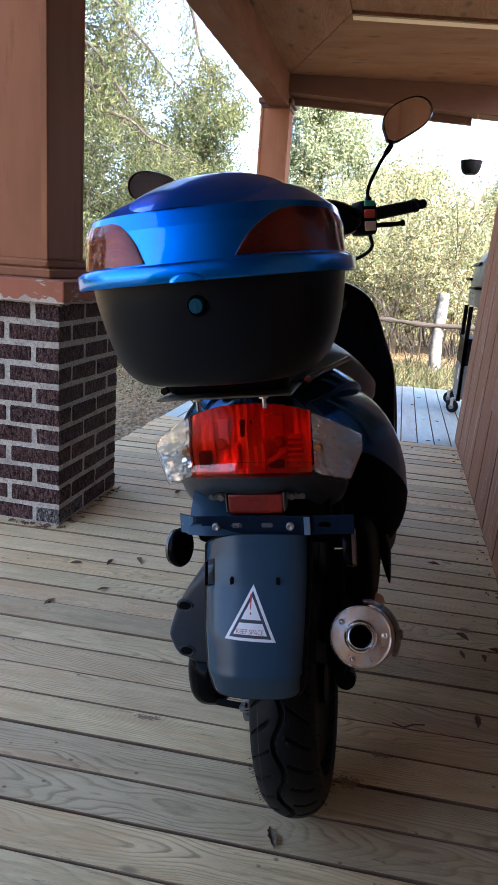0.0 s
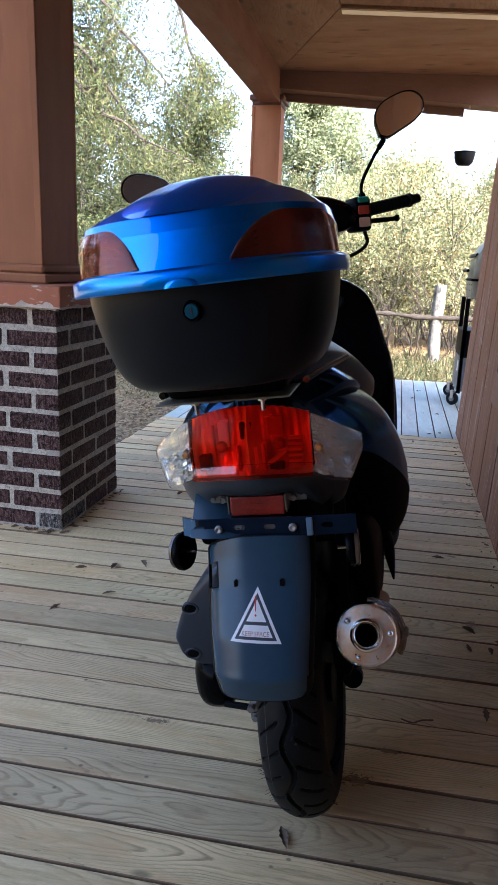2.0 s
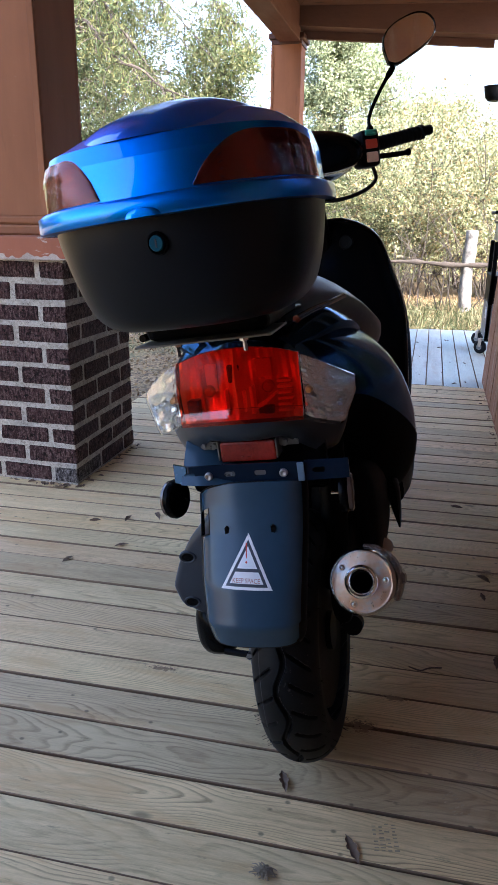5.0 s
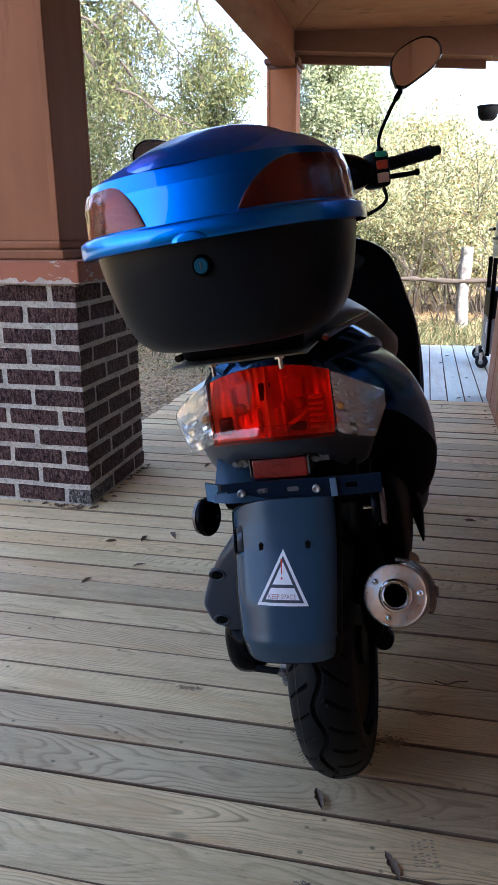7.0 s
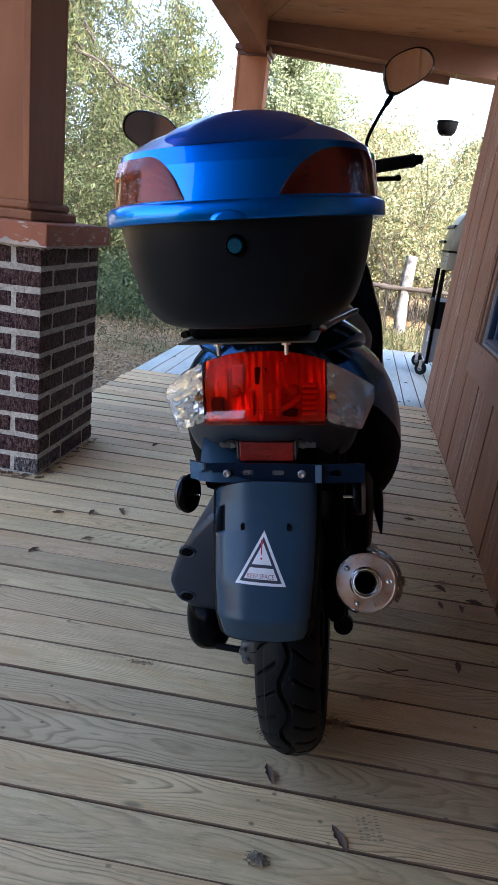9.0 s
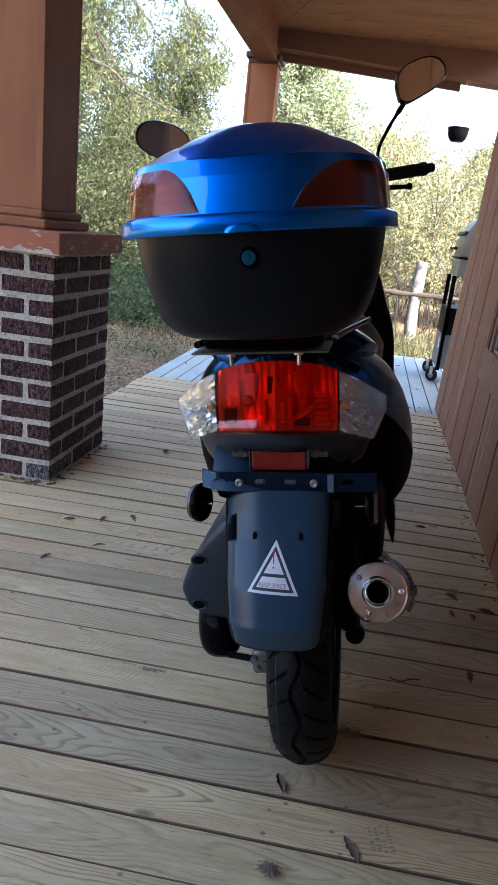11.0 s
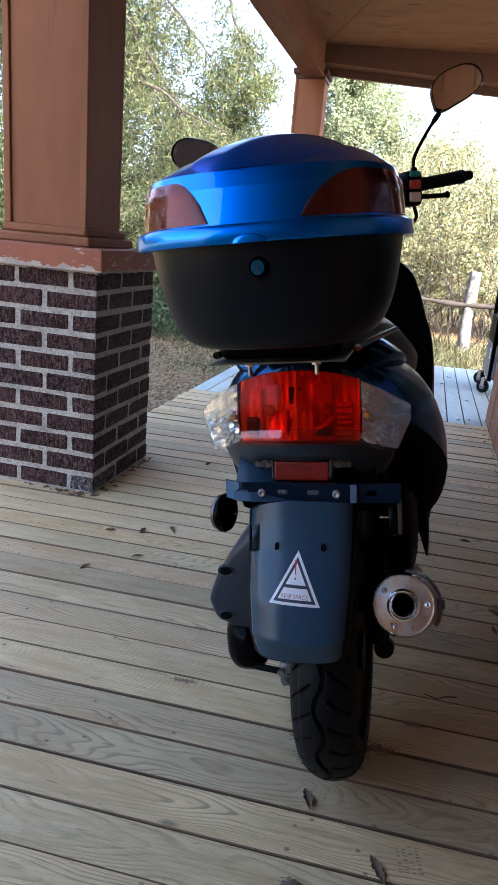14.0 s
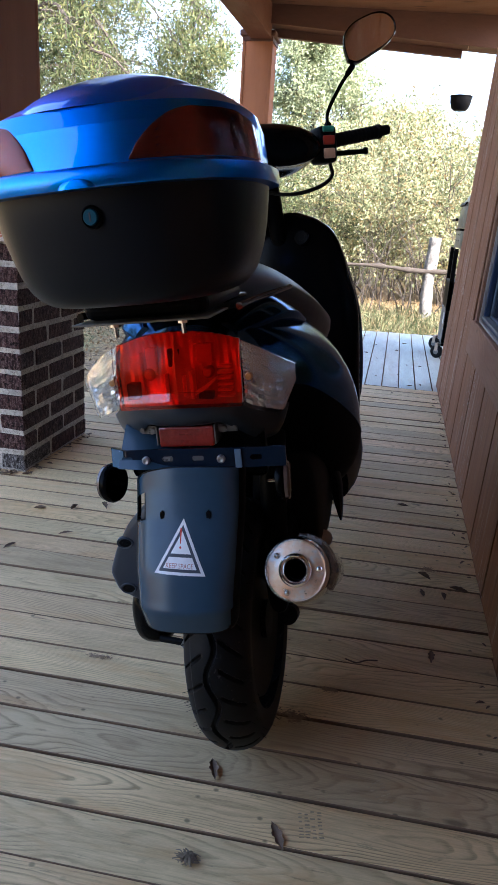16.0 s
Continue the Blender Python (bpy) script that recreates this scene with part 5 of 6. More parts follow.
def tyre_bm(radius, half, treads=30, n=840, m=120):
    """A tyre about the x axis with a wavy centre groove and slanted side grooves cut in."""
    rings = []
    for i in range(n):
        a = i / n * math.tau
        ring = []
        for j in range(m):
            b = (j / (m - 1) - 0.5) * 2
            th = b * radians(118)
            x = half * math.sin(th) / math.sin(radians(90)) if abs(th) < radians(90) else half * math.copysign(1 - 0.10 * (abs(th) - radians(90)), th)
            r = radius - 0.056 * (1 - math.cos(min(abs(th), radians(118)))) * 0.85
            s = x / half
            ph = a * 14
            cut = max(0.0, 1 - abs(x - 0.0075 * math.sin(ph)) / 0.0046)
            for sgn in (-1, 1):
                t = (a * treads / math.tau - 1.0 * abs(s) ** 1.4 + (0.5 if sgn > 0 else 0)) % 1.0
                if 0.22 < s * sgn < 0.86:
                    cut = max(cut, max(0.0, 1 - abs(t - 0.5) / 0.085) * min(1, (s * sgn - 0.22) * 8, (0.86 - s * sgn) * 10))
            r -= 0.0070 * min(1, cut * 2.2)
            ring.append((x, math.cos(a) * r, math.sin(a) * r))
        rings.append(ring)
    bm = loft(rings + [rings[0]], closed=False, caps=False)
    bmesh.ops.remove_doubles(bm, verts=bm.verts, dist=1e-5)
    return bm


def wheel(x, y, z, steer=0.0, name="rear_wheel"):
    hub = turned([(0.12, -0.040), (0.132, -0.042), (0.134, -0.036), (0.120, -0.030), (0.118, 0.030), (0.134, 0.036), (0.132, 0.042), (0.12, 0.040)], 48, "x")
    for k in range(5):
        a = k * math.tau / 5
        add_tube(hub, [(0, 0, 0), (0, 0.122 * math.cos(a), 0.122 * math.sin(a))], 0.014, 8)
    add_tube(hub, [(-0.05, 0, 0), (0.05, 0, 0)], 0.035, 20)
    w = part(name, hub, M["black"], scooter, "black cast wheel", True, 40, at=pose(x, y, z, 0, 0, steer))
    tyre = part("tyre", tyre_bm(TYRE_R, TYRE_W) if name == "rear_wheel" else tyre_bm(TYRE_R, TYRE_W, 30, 240, 48), M["tyre"], w, "black tyre with wavy tread", True, 30)
    if name == "rear_wheel":
        line = [(TYRE_R - 0.0476 * (1 - math.cos(math.asin(x / TYRE_W))) + 0.0002, x) for x in (-0.0338, -0.0332, -0.0326)]
        part("mould_line", turned(line, 220, "x", False), M["mould"], tyre, "pale moulding line round the tyre", True)
    hairs, rng = bmesh.new(), random.Random(3)
    for k in range(150):
        a, sx = rng.uniform(0, math.tau), rng.choice((-1, -1, 1)) * rng.uniform(0.86, 1.0)
        r = TYRE_R - 0.048 * (1 - math.cos(math.asin(min(1.0, abs(sx)))))
        d = rng.uniform(0.004, 0.009)
        p = Vector((sx * TYRE_W, math.cos(a) * r, math.sin(a) * r))
        add_tube(hairs, [p, p + Vector((math.copysign(d, sx), math.cos(a) * d * 0.5, math.sin(a) * d * 0.5))], 0.00045, 4)
    tagged(part("rubber_hairs", hairs, M["rubber"], tyre, "fine moulding hairs"), kind="stuff")
    return w


wheel(TYRE_X, 0.0, 0.224)
wheel(0.0, 1.28, 0.222, 28, "front_wheel")

# -- engine side and stand --
AIRBOX = [(-0.095, 0.465), (-0.119, 0.458), (-0.159, 0.418), (-0.189, 0.369), (-0.208, 0.322), (-0.197, 0.284), (-0.160, 0.264), (-0.095, 0.256)]
cover = part("air_box", prism(AIRBOX, -0.02, 0.26, 0.013, 3), M["cover"], scooter, "charcoal air filter cover", True, 50)
for z, x in ((0.383, -0.166), (0.292, -0.172)):
    part("screw_recess", turned([(0.0140, 0.006), (0.0130, -0.0010), (0.0116, -0.0020), (0.0098, -0.0012), (0.0090, 0.0020)], 24, caps=False), M["cover"], cover, "collar round a recessed screw", True, 40, at=pose(x, -0.0205, z) @ Matrix.Diagonal((1.25, 1.0, 0.85, 1.0)))
    # Black plug stands in for the shade deep in the recess.
    part("screw_well", turned([(0.0092, 0.003), (0.0092, -0.0004), (0.0045, -0.0004), (0.0040, -0.0012), (0.0005, -0.0012)], 20), M["black"], cover, "black plug for the shade in a screw recess", True, 40, at=pose(x, -0.0205, z) @ Matrix.Diagonal((1.25, 1.0, 0.85, 1.0)))
part("transmission_case", body([(-0.03, -0.135, 0.222, 0.018, 0.030, 2.6, 1), (-0.005, -0.14, 0.222, 0.040, 0.050, 2.8, 1), (0.06, -0.145, 0.225, 0.046, 0.058, 2.8, 1), (0.25, -0.145, 0.23, 0.048, 0.060, 2.8, 1), (0.45, -0.14, 0.24, 0.045, 0.070, 2.6, 1), (0.52, -0.13, 0.24, 0.02, 0.04, 2.4, 1)], 4, 28), M["gloss_black"], scooter, "black transmission case", True, 60)
part("engine_block", body([(0.12, 0.0, 0.30, 0.05, 0.05, 3, 1), (0.2, 0.0, 0.30, 0.10, 0.09, 3, 1), (0.5, 0.0, 0.30, 0.11, 0.10, 3, 1), (0.6, 0.0, 0.28, 0.06, 0.05, 3, 1)], 3, 24), M["black"], scooter, "", True, 50)
part("drain_nozzle", tube([(-0.118, -0.035, 0.198), (-0.070, -0.042, 0.196)], 0.0065, 10), M["black"], scooter)
lug = bmesh.new()
add_box(lug, -0.072, -0.035, -0.045, 0.06, 0.165, 0.215, 0.008, 2)
add_tube(lug, [(-0.066, -0.046, 0.200), (-0.066, -0.056, 0.200)], 0.007, 6)
add_tube(lug, [(-0.060, -0.046, 0.179), (-0.060, -0.054, 0.179)], 0.006, 6)
part("axle_lug", lug, M["dull_bolt"], scooter, "cast alloy axle lug with bolts", True, 40)
part("shock_absorber", tube([(0.095, 0.02, 0.30), (0.10, 0.08, 0.56)], 0.024, 14), M["black"], scooter, "", True)
part("side_stand", tube(curve([(-0.08, 0.50, 0.22), (-0.14, 0.50, 0.14), (-0.215, 0.52, 0.045), (-0.235, 0.52, 0.042)], 5), 0.010, 10), M["black"], scooter, "black steel side stand", True)

# -- front of the scooter --
part("leg_shield", bowl([(0.24, 0.965, 0.150, 0.05, 3), (0.33, 0.965, 0.197, 0.055, 3), (0.46, 0.955, 0.205, 0.055, 3), (0.62, 0.955, 0.212, 0.055, 3), (0.70, 0.96, 0.206, 0.055, 2.8), (0.76, 0.965, 0.190, 0.055, 2.6), (0.82, 0.97, 0.176, 0.055, 2.5), (0.88, 0.975, 0.153, 0.052, 2.5), (0.92, 0.978, 0.110, 0.048, 2.4), (0.945, 0.98, 0.055, 0.042, 2.2)], 4), M["gloss_black"], scooter, "black inner leg shield", True, 60)
part("front_fairing", bowl([(0.28, 1.04, 0.150, 0.06, 2.6), (0.40, 1.045, 0.205, 0.075, 2.5), (0.62, 1.05, 0.214, 0.08, 2.4), (0.76, 1.05, 0.188, 0.08, 2.3), (0.88, 1.045, 0.148, 0.07, 2.3), (0.93, 1.04, 0.09, 0.05, 2.2)], 4), M["deep_blue"], scooter, "dark blue front fairing", True, 60)
key = part("ignition_lock", turned([(0.020, 0.01), (0.020, -0.002), (0.017, -0.004), (0.010, -0.003), (0.001, -0.003)], 24), M["black"], scooter, "round ignition lock", True, at=pose(0.066, 0.917, 0.876, -8))
part("key_plate", turned([(0.009, -0.003), (0.009, -0.0045), (0.001, -0.0045)], 20), M["black"], key, "steel key plate", True)
part("front_mudguard", loft([[(0.055 * c, 1.28 - 0.255 * math.sin(a), 0.222 + 0.245 * math.cos(a) - 0.02 * abs(c) ** 2) for c in (-1, -0.75, -0.4, 0, 0.4, 0.75, 1)] for a in [radians(d) for d in range(-50, 71, 10)]], closed=False, caps=False), M["deep_blue"], scooter, "", True, 60)
fork = bmesh.new()
for s in (-1, 1):
    add_tube(fork, [(0.075 * s, 1.28, 0.222), (0.07 * s, 1.17, 0.5)], 0.016, 12)
add_tube(fork, [(0, 1.20, 0.48), (0, 0.80, 1.08)], 0.024, 14)
part("fork", fork, M["black"], scooter, "", True)

# handlebar, turned to the left
BAR = pose(0.0, 0.745, 1.105, 0, 0, 33)
bars = part("handlebar", body([(-0.075, 0, -0.02, 0.03, 0.035, 2.6, 0.9), (-0.05, 0, -0.012, 0.135, 0.046, 2.6, 0.85), (0.0, 0, -0.006, 0.165, 0.056, 2.6, 0.85), (0.06, 0, -0.02, 0.150, 0.06, 2.5, 0.8), (0.10, 0, -0.03, 0.07, 0.045, 2.4, 0.8)], 4, 32), M["gloss_black"], scooter, "black handlebar cover", True, 60, at=BAR)
part("steering_neck", loft([plan_ring(z, y, hx, hy, 2.4, 28) for z, y, hx, hy in ((-0.20, 0.17, 0.062, 0.06), (-0.12, 0.12, 0.052, 0.055), (-0.05, 0.06, 0.085, 0.06), (-0.01, 0.02, 0.12, 0.06))]), M["gloss_black"], bars, "", True, 60)
for s in (-1, 1):
    prof = [(0.195, 0.020), (0.205, 0.020), (0.207, 0.0165)]
    for k in range(10):
        x = 0.214 + k * 0.0122
        prof += [(x, 0.0166), (x + 0.003, 0.0174), (x + 0.006, 0.0174), (x + 0.009, 0.0166)]
    prof += [(0.335, 0.0155), (0.336, 0.0185), (0.344, 0.0185), (0.345, 0.0135), (0.37, 0.0125)]
    part("grip", tube([(s * x, 0, 0.003 + max(0.0, x - 0.207) * 0.13) for x, _ in prof], [r for _, r in prof], 18), M["rubber"], bars, "ribbed black rubber grip", True, 35)
    part("lever", tube(curve([(s * 0.175, 0.030, -0.018), (s * 0.22, 0.045, -0.022), (s * 0.30, 0.042, -0.022), (s * 0.328, 0.040, -0.020)], 6), [0.010] * 6 + [0.007] * 6 + [0.0065] * 4 + [0.009, 0.010, 0.009], 12), M["black"], bars, "black brake lever", True)
    pod = part("switch_pod", box(s * 0.175 - 0.026, s * 0.175 + 0.026, -0.034, 0.03, -0.052, 0.036, 0.012, 3), M["black"], bars, "black switch housing", True, 50)
for z0, z1, m, label in ((0.020, 0.034, "switch_green", "green switch"), (-0.010, 0.012, "switch_red", "red rocker switch"), (-0.042, -0.018, "switch_pale", "pale orange starter button")):
    part("switch", box(0.158, 0.190, -0.040, -0.033, z0, z1, 0.003, 2), M[m], bars, label)
part("cable", tube(curve([(0.19, -0.005, -0.05), (0.185, -0.02, -0.085), (0.14, -0.02, -0.11), (0.07, 0.0, -0.12), (0.0, 0.06, -0.10)], 8), 0.005, 8), M["rubber"], bars, "black cable loop", True)


def mirror_outline(s):
    pts = [(-0.058, -0.048), (-0.066, -0.010), (-0.060, 0.018), (-0.035, 0.042), (0.015, 0.060), (0.048, 0.056), (0.066, 0.036), (0.066, 0.010), (0.045, -0.014), (0.005, -0.036), (-0.035, -0.054)]
    line = curve([(s * x, 0, z) for x, z in pts + pts[:1]], 5)[:-1]
    return [(p.x, p.z) for p in line]


def rear_mirror(s, base, elbow, head, turn, tilt, spin=0):
    """A mirror on its stalk; head is the middle of the glass."""
    st = part("mirror_stalk", tube(curve([base, elbow[0], elbow[1], (Vector(head) + Vector((-s * 0.045, 0.01, -0.055)))], 6), [0.0095] * 3 + [0.0047] * 13 + [0.0075] * 3, 10), M["gloss_black"], scooter, "black mirror stalk", True)
    o = mirror_outline(s)
    n = len(o)
    rings = [[(x * k, y, z * k) for x, z in o] for k, y in ((0.955, 0.0005), (0.97, -0.004), (1.0, -0.004), (1.03, 0.004), (1.0, 0.018), (0.7, 0.034), (0.2, 0.040))]
    m = pose(*head, tilt, 0, turn) @ pose(0, 0, 0, 0, spin, 0)
    hd = part("mirror_head", loft(rings), M["gloss_black"], st, "black mirror housing", True, 50, at=m)
    g = bmesh.new()
    g.faces.new([g.verts.new((x * 0.955, -0.001, z * 0.955)) for x, z in o])
    bmesh.ops.recalc_face_normals(g, faces=g.faces)
    part("mirror_glass", g, M["mirror"], st, "mirror glass", at=m)


rear_mirror(1, (0.163, 0.845, 1.135), ((0.163, 0.850, 1.175), (0.193, 0.888, 1.236)), (0.272, 0.920, 1.345), 13, -10)
rear_mirror(-1, (-0.135, 0.665, 1.135), ((-0.15, 0.66, 1.16), (-0.22, 0.66, 1.18)), (-0.378, 0.69, 1.200), 20, 6, -5)

# ---- yard: trees, bushes, fence ----
def ground_at(x, y):
    d = max(0.0, math.hypot(x, y - 3) - 6)
    return GROUND_Z - 0.015 * d + 0.00045 * d * d


def leaves(centres, per, spread, size, seed, droop=0.0, slim=0.45, clump=0):
    """Many small leaves as diamonds round the centres, in one mesh; clump gathers them in tufts."""
    r = np.random.default_rng(seed)
    c = np.asarray(centres, float)
    per = int(per * 1.6)
    if clump:
        c = np.repeat(c, clump, 0)
        c = c + r.normal(size=c.shape) * spread
        c = np.repeat(c, max(1, per // clump), 0)
        c = c + r.normal(size=c.shape) * spread * 0.35
    else:
        c = np.repeat(c, per, 0)
        c = c + r.normal(size=c.shape) * spread
    n = len(c)
    d = r.normal(size=(n, 3))
    d[:, 2] -= droop
    d /= np.linalg.norm(d, axis=1)[:, None]
    w = np.cross(d, r.normal(size=(n, 3)))
    w /= np.linalg.norm(w, axis=1)[:, None] + 1e-9
    s = size * 0.72 * r.uniform(0.5, 1.4, (n, 1))
    quads = np.stack([c - d * s, c + w * s * slim, c + d * s, c - w * s * slim], 1).reshape(-1, 3)
    me = bpy.data.meshes.new("crown")
    me.vertices.add(4 * n)
    me.vertices.foreach_set("co", quads.ravel())
    me.loops.add(4 * n)
    me.loops.foreach_set("vertex_index", np.arange(4 * n))
    me.polygons.add(n)
    me.polygons.foreach_set("loop_start", np.arange(0, 4 * n, 4))
    me.update(calc_edges=True)
    return me


def grow(rng, start, way, length, radius, depth, tips, bm, droop=0.0, bend=0.25):
    """A limb that tapers and forks; tips collects where leaves stand."""
    pts, p, d = [], Vector(start), Vector(way).normalized()
    steps = 6
    for i in range(steps + 1):
        pts.append(p.copy())
        if depth <= 1 and i > 1:
            tips.append(p.copy())
        d = (d + bend * Vector((rng.uniform(-1, 1), rng.uniform(-1, 1), rng.uniform(-0.7, 0.7) - droop))).normalized()
        p = p + d * length / steps
    add_tube(bm, pts, [max(0.004, radius * (1 - 0.75 * i / steps)) for i in range(steps + 1)], 6 if depth > 1 else 4)
    if depth == 0:
        return
    for k in range(rng.randint(3, 5)):
        i = rng.randint(2, steps)
        side = Vector((rng.uniform(-1, 1), rng.uniform(-1, 1), rng.uniform(-0.3, 0.8) - droop))
        grow(rng, pts[i], d * 0.6 + side, length * rng.uniform(0.45, 0.7), radius * 0.5, depth - 1, tips, bm, droop, bend)


def tree(x, y, height, seed, leaf, per=24, spread=0.2, size=0.05, droop=0.0, trunk=0.32, wide=0.36, label="tall yellow-green tree with fine leaves", depth=2, slim=0.45, limbs=13, clump=4):
    rng = random.Random(seed)
    t = thing("tree", label, "tree", pose(x, y, ground_at(x, y) - 0.05))
    bm, tips = bmesh.new(), []
    lx, ly = rng.uniform(-0.05, 0.05) * height, rng.uniform(-0.05, 0.05) * height
    line = curve([(0, 0, 0), (lx * 0.3, ly * 0.3, height * trunk * 0.6), (lx, ly, height * 0.5), (lx * 0.6, ly * 0.6, height * 0.75), (lx, ly, height * 0.94)], 5)
    r0 = 0.020 * height
    add_tube(bm, line, [r0 * (1 - 0.85 * i / (len(line) - 1)) for i in range(len(line))], 9)
    for k in range(limbs):
        f = trunk + (0.95 - trunk) * k / (limbs - 1)
        i = min(len(line) - 2, int(f * (len(line) - 1)))
        ang = k * 2.4 + rng.uniform(-0.4, 0.4)
        grow(rng, line[i], (math.cos(ang), math.sin(ang), 0.45 + 0.4 * f), height * wide * (1.2 - 0.85 * f), r0 * 0.42 * (1.2 - f), depth, tips, bm, droop)
    tips += [p.copy() for p in line[-5:]]
    part("trunk", bm, M["bark"], t, smooth=True)
    me = leaves([tuple(p) for p in tips], per, spread, size, seed, droop, slim, clump)
    me.materials.append(M[leaf])
    part("crown", me, None, t)
    return t


def bush(x, y, height, width, seed, leaf, per=46, size=0.037, stems=12, label="dense yellowing wild bush", slim=0.5):
    rng = random.Random(seed)
    t = thing("bush", label, "bush", pose(x, y, ground_at(x, y) - 0.03))
    tips = []
    for k in range(stems):
        ang = rng.uniform(0, math.tau)
        lean = rng.uniform(0.05, 0.9) * width / height
        bm = bmesh.new()
        grow(rng, (0.25 * math.cos(ang), 0.25 * math.sin(ang), 0), (lean * math.cos(ang), lean * math.sin(ang), 1), height * rng.uniform(0.6, 0.95), 0.016, 1, tips, bm, 0.05, 0.3)
        part("stem", bm, M["bark"], t, smooth=True)
    me = leaves([tuple(p) for p in tips], per, 0.14, size, seed, 0.1, slim, 5)
    me.materials.append(M[leaf])
    part("crown", me, None, t)
    return t


def overhanging_tree(x, y, seed, limbs, per=5, size=0.048):
    """A tree whose long limbs reach out over the yard, hung with loose twigs of narrow leaves."""
    rng = random.Random(seed)
    t = thing("tree", "tall tree with long drooping limbs and sparse narrow leaves", "tree", pose(x, y, ground_at(x, y) - 0.05))
    base = Vector((x, y, ground_at(x, y) - 0.05))
    bm, tips = bmesh.new(), []
    trunk = curve([(0, 0, 0), (0.06, 0.03, 1.6), (-0.05, 0.0, 3.4), (0.04, 0.05, 5.0), (0.0, 0.0, 6.4)], 6)
    add_tube(bm, trunk, [0.15 * (1 - 0.75 * i / (len(trunk) - 1)) for i in range(len(trunk))], 10)
    for limb in limbs:
        line = curve([Vector(p) - base for p in limb], 6)
        line = [p + 0.035 * Vector((noise.noise(p * 3.0), noise.noise(p * 3.0 + Vector((9, 0, 0))), noise.noise(p * 3.0 + Vector((0, 9, 0))))) for p in line]
        add_tube(bm, line, [0.036 * (1 - 0.78 * i / (len(line) - 1)) for i in range(len(line))], 6)
        for i in range(5, len(line)):
            for _ in range(2):
                way = Vector((rng.uniform(-0.6, 0.8), rng.uniform(-1, 1), rng.uniform(-1.0, 0.35)))
                if rng.random() < 0.8:
                    grow(rng, line[i], way, rng.uniform(0.25, 0.60), 0.006, 0, tips, bm, 0.5, 0.3)
    part("trunk", bm, M["bark"], t, smooth=True)
    me = leaves([tuple(p) for p in tips], per, 0.055, size, seed, 0.9, 0.22)
    me.materials.append(M["leaf_mix"])
    part("crown", me, None, t)


overhanging_tree(-5.25, 9.9, 77, (
    [(-5.25, 9.9, 2.9), (-4.6, 9.8, 3.35), (-4.2, 9.6, 3.20), (-3.9, 9.55, 2.88), (-3.6, 9.6, 2.74), (-3.25, 9.7, 2.50), (-2.6, 9.7, 2.25)],
    [(-5.25, 9.9, 4.2), (-4.7, 9.9, 4.6), (-4.2, 9.7, 4.45), (-3.75, 9.6, 4.08), (-3.55, 9.5, 3.80), (-3.28, 9.6, 3.52), (-3.22, 9.6, 3.28)],
    [(-5.25, 9.9, 4.8), (-4.4, 9.8, 5.1), (-3.2, 9.6, 4.65), (-2.80, 9.6, 4.10), (-2.68, 9.6, 3.62), (-2.45, 9.6, 3.30), (-2.12, 9.6, 3.10)],
    [(-5.25, 9.9, 3.4), (-4.7, 9.8, 3.75), (-4.3, 9.7, 3.72), (-4.02, 9.6, 3.52), (-3.93, 9.6, 3.34), (-3.68, 9.6, 3.06)]))
tree(-7.0, 13.2, 9.5, 3, "leaf_olive", per=40, spread=0.33, droop=0.45, size=0.068, slim=0.22, limbs=22, wide=0.35, label="large olive-leaved tree with drooping twigs")
tree(-4.35, 15.5, 5.7, 5, "leaf_mix", per=10, size=0.070, spread=0.19, droop=0.5, trunk=0.06, wide=0.23, slim=0.26, limbs=24, label="small bright green and yellow tree")
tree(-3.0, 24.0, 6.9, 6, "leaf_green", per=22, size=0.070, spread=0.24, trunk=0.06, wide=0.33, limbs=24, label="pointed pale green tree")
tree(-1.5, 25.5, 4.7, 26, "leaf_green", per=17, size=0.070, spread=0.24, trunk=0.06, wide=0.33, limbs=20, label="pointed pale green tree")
tree(-8.2, 15.5, 6.2, 16, "leaf_olive", per=22, droop=0.25, size=0.065, spread=0.26, trunk=0.12, slim=0.3)
tree(-5.9, 17.5, 3.7, 17, "leaf_olive", per=22, droop=0.25, size=0.065, spread=0.26, trunk=0.10, slim=0.3)
tree(-6.6, 21.0, 4.7, 8, "leaf_olive", per=16, droop=0.2, size=0.08, spread=0.26, trunk=0.15)
tree(-9.5, 17.0, 8.5, 14, "leaf_olive", per=16, droop=0.2, size=0.08, spread=0.26, trunk=0.15)
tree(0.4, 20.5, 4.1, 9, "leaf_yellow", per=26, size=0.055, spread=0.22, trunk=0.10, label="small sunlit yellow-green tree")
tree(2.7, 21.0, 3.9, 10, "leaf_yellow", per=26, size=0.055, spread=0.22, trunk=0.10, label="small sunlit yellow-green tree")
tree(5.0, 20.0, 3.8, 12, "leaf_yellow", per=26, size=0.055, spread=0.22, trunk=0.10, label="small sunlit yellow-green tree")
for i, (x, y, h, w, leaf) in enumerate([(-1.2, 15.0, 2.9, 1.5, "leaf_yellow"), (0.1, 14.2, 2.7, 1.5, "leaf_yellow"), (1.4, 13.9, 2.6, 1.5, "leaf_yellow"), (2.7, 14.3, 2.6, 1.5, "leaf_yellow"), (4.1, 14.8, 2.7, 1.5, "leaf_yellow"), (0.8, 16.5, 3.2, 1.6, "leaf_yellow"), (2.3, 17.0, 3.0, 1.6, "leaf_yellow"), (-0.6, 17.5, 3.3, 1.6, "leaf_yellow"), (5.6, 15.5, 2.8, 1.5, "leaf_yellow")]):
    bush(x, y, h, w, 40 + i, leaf)
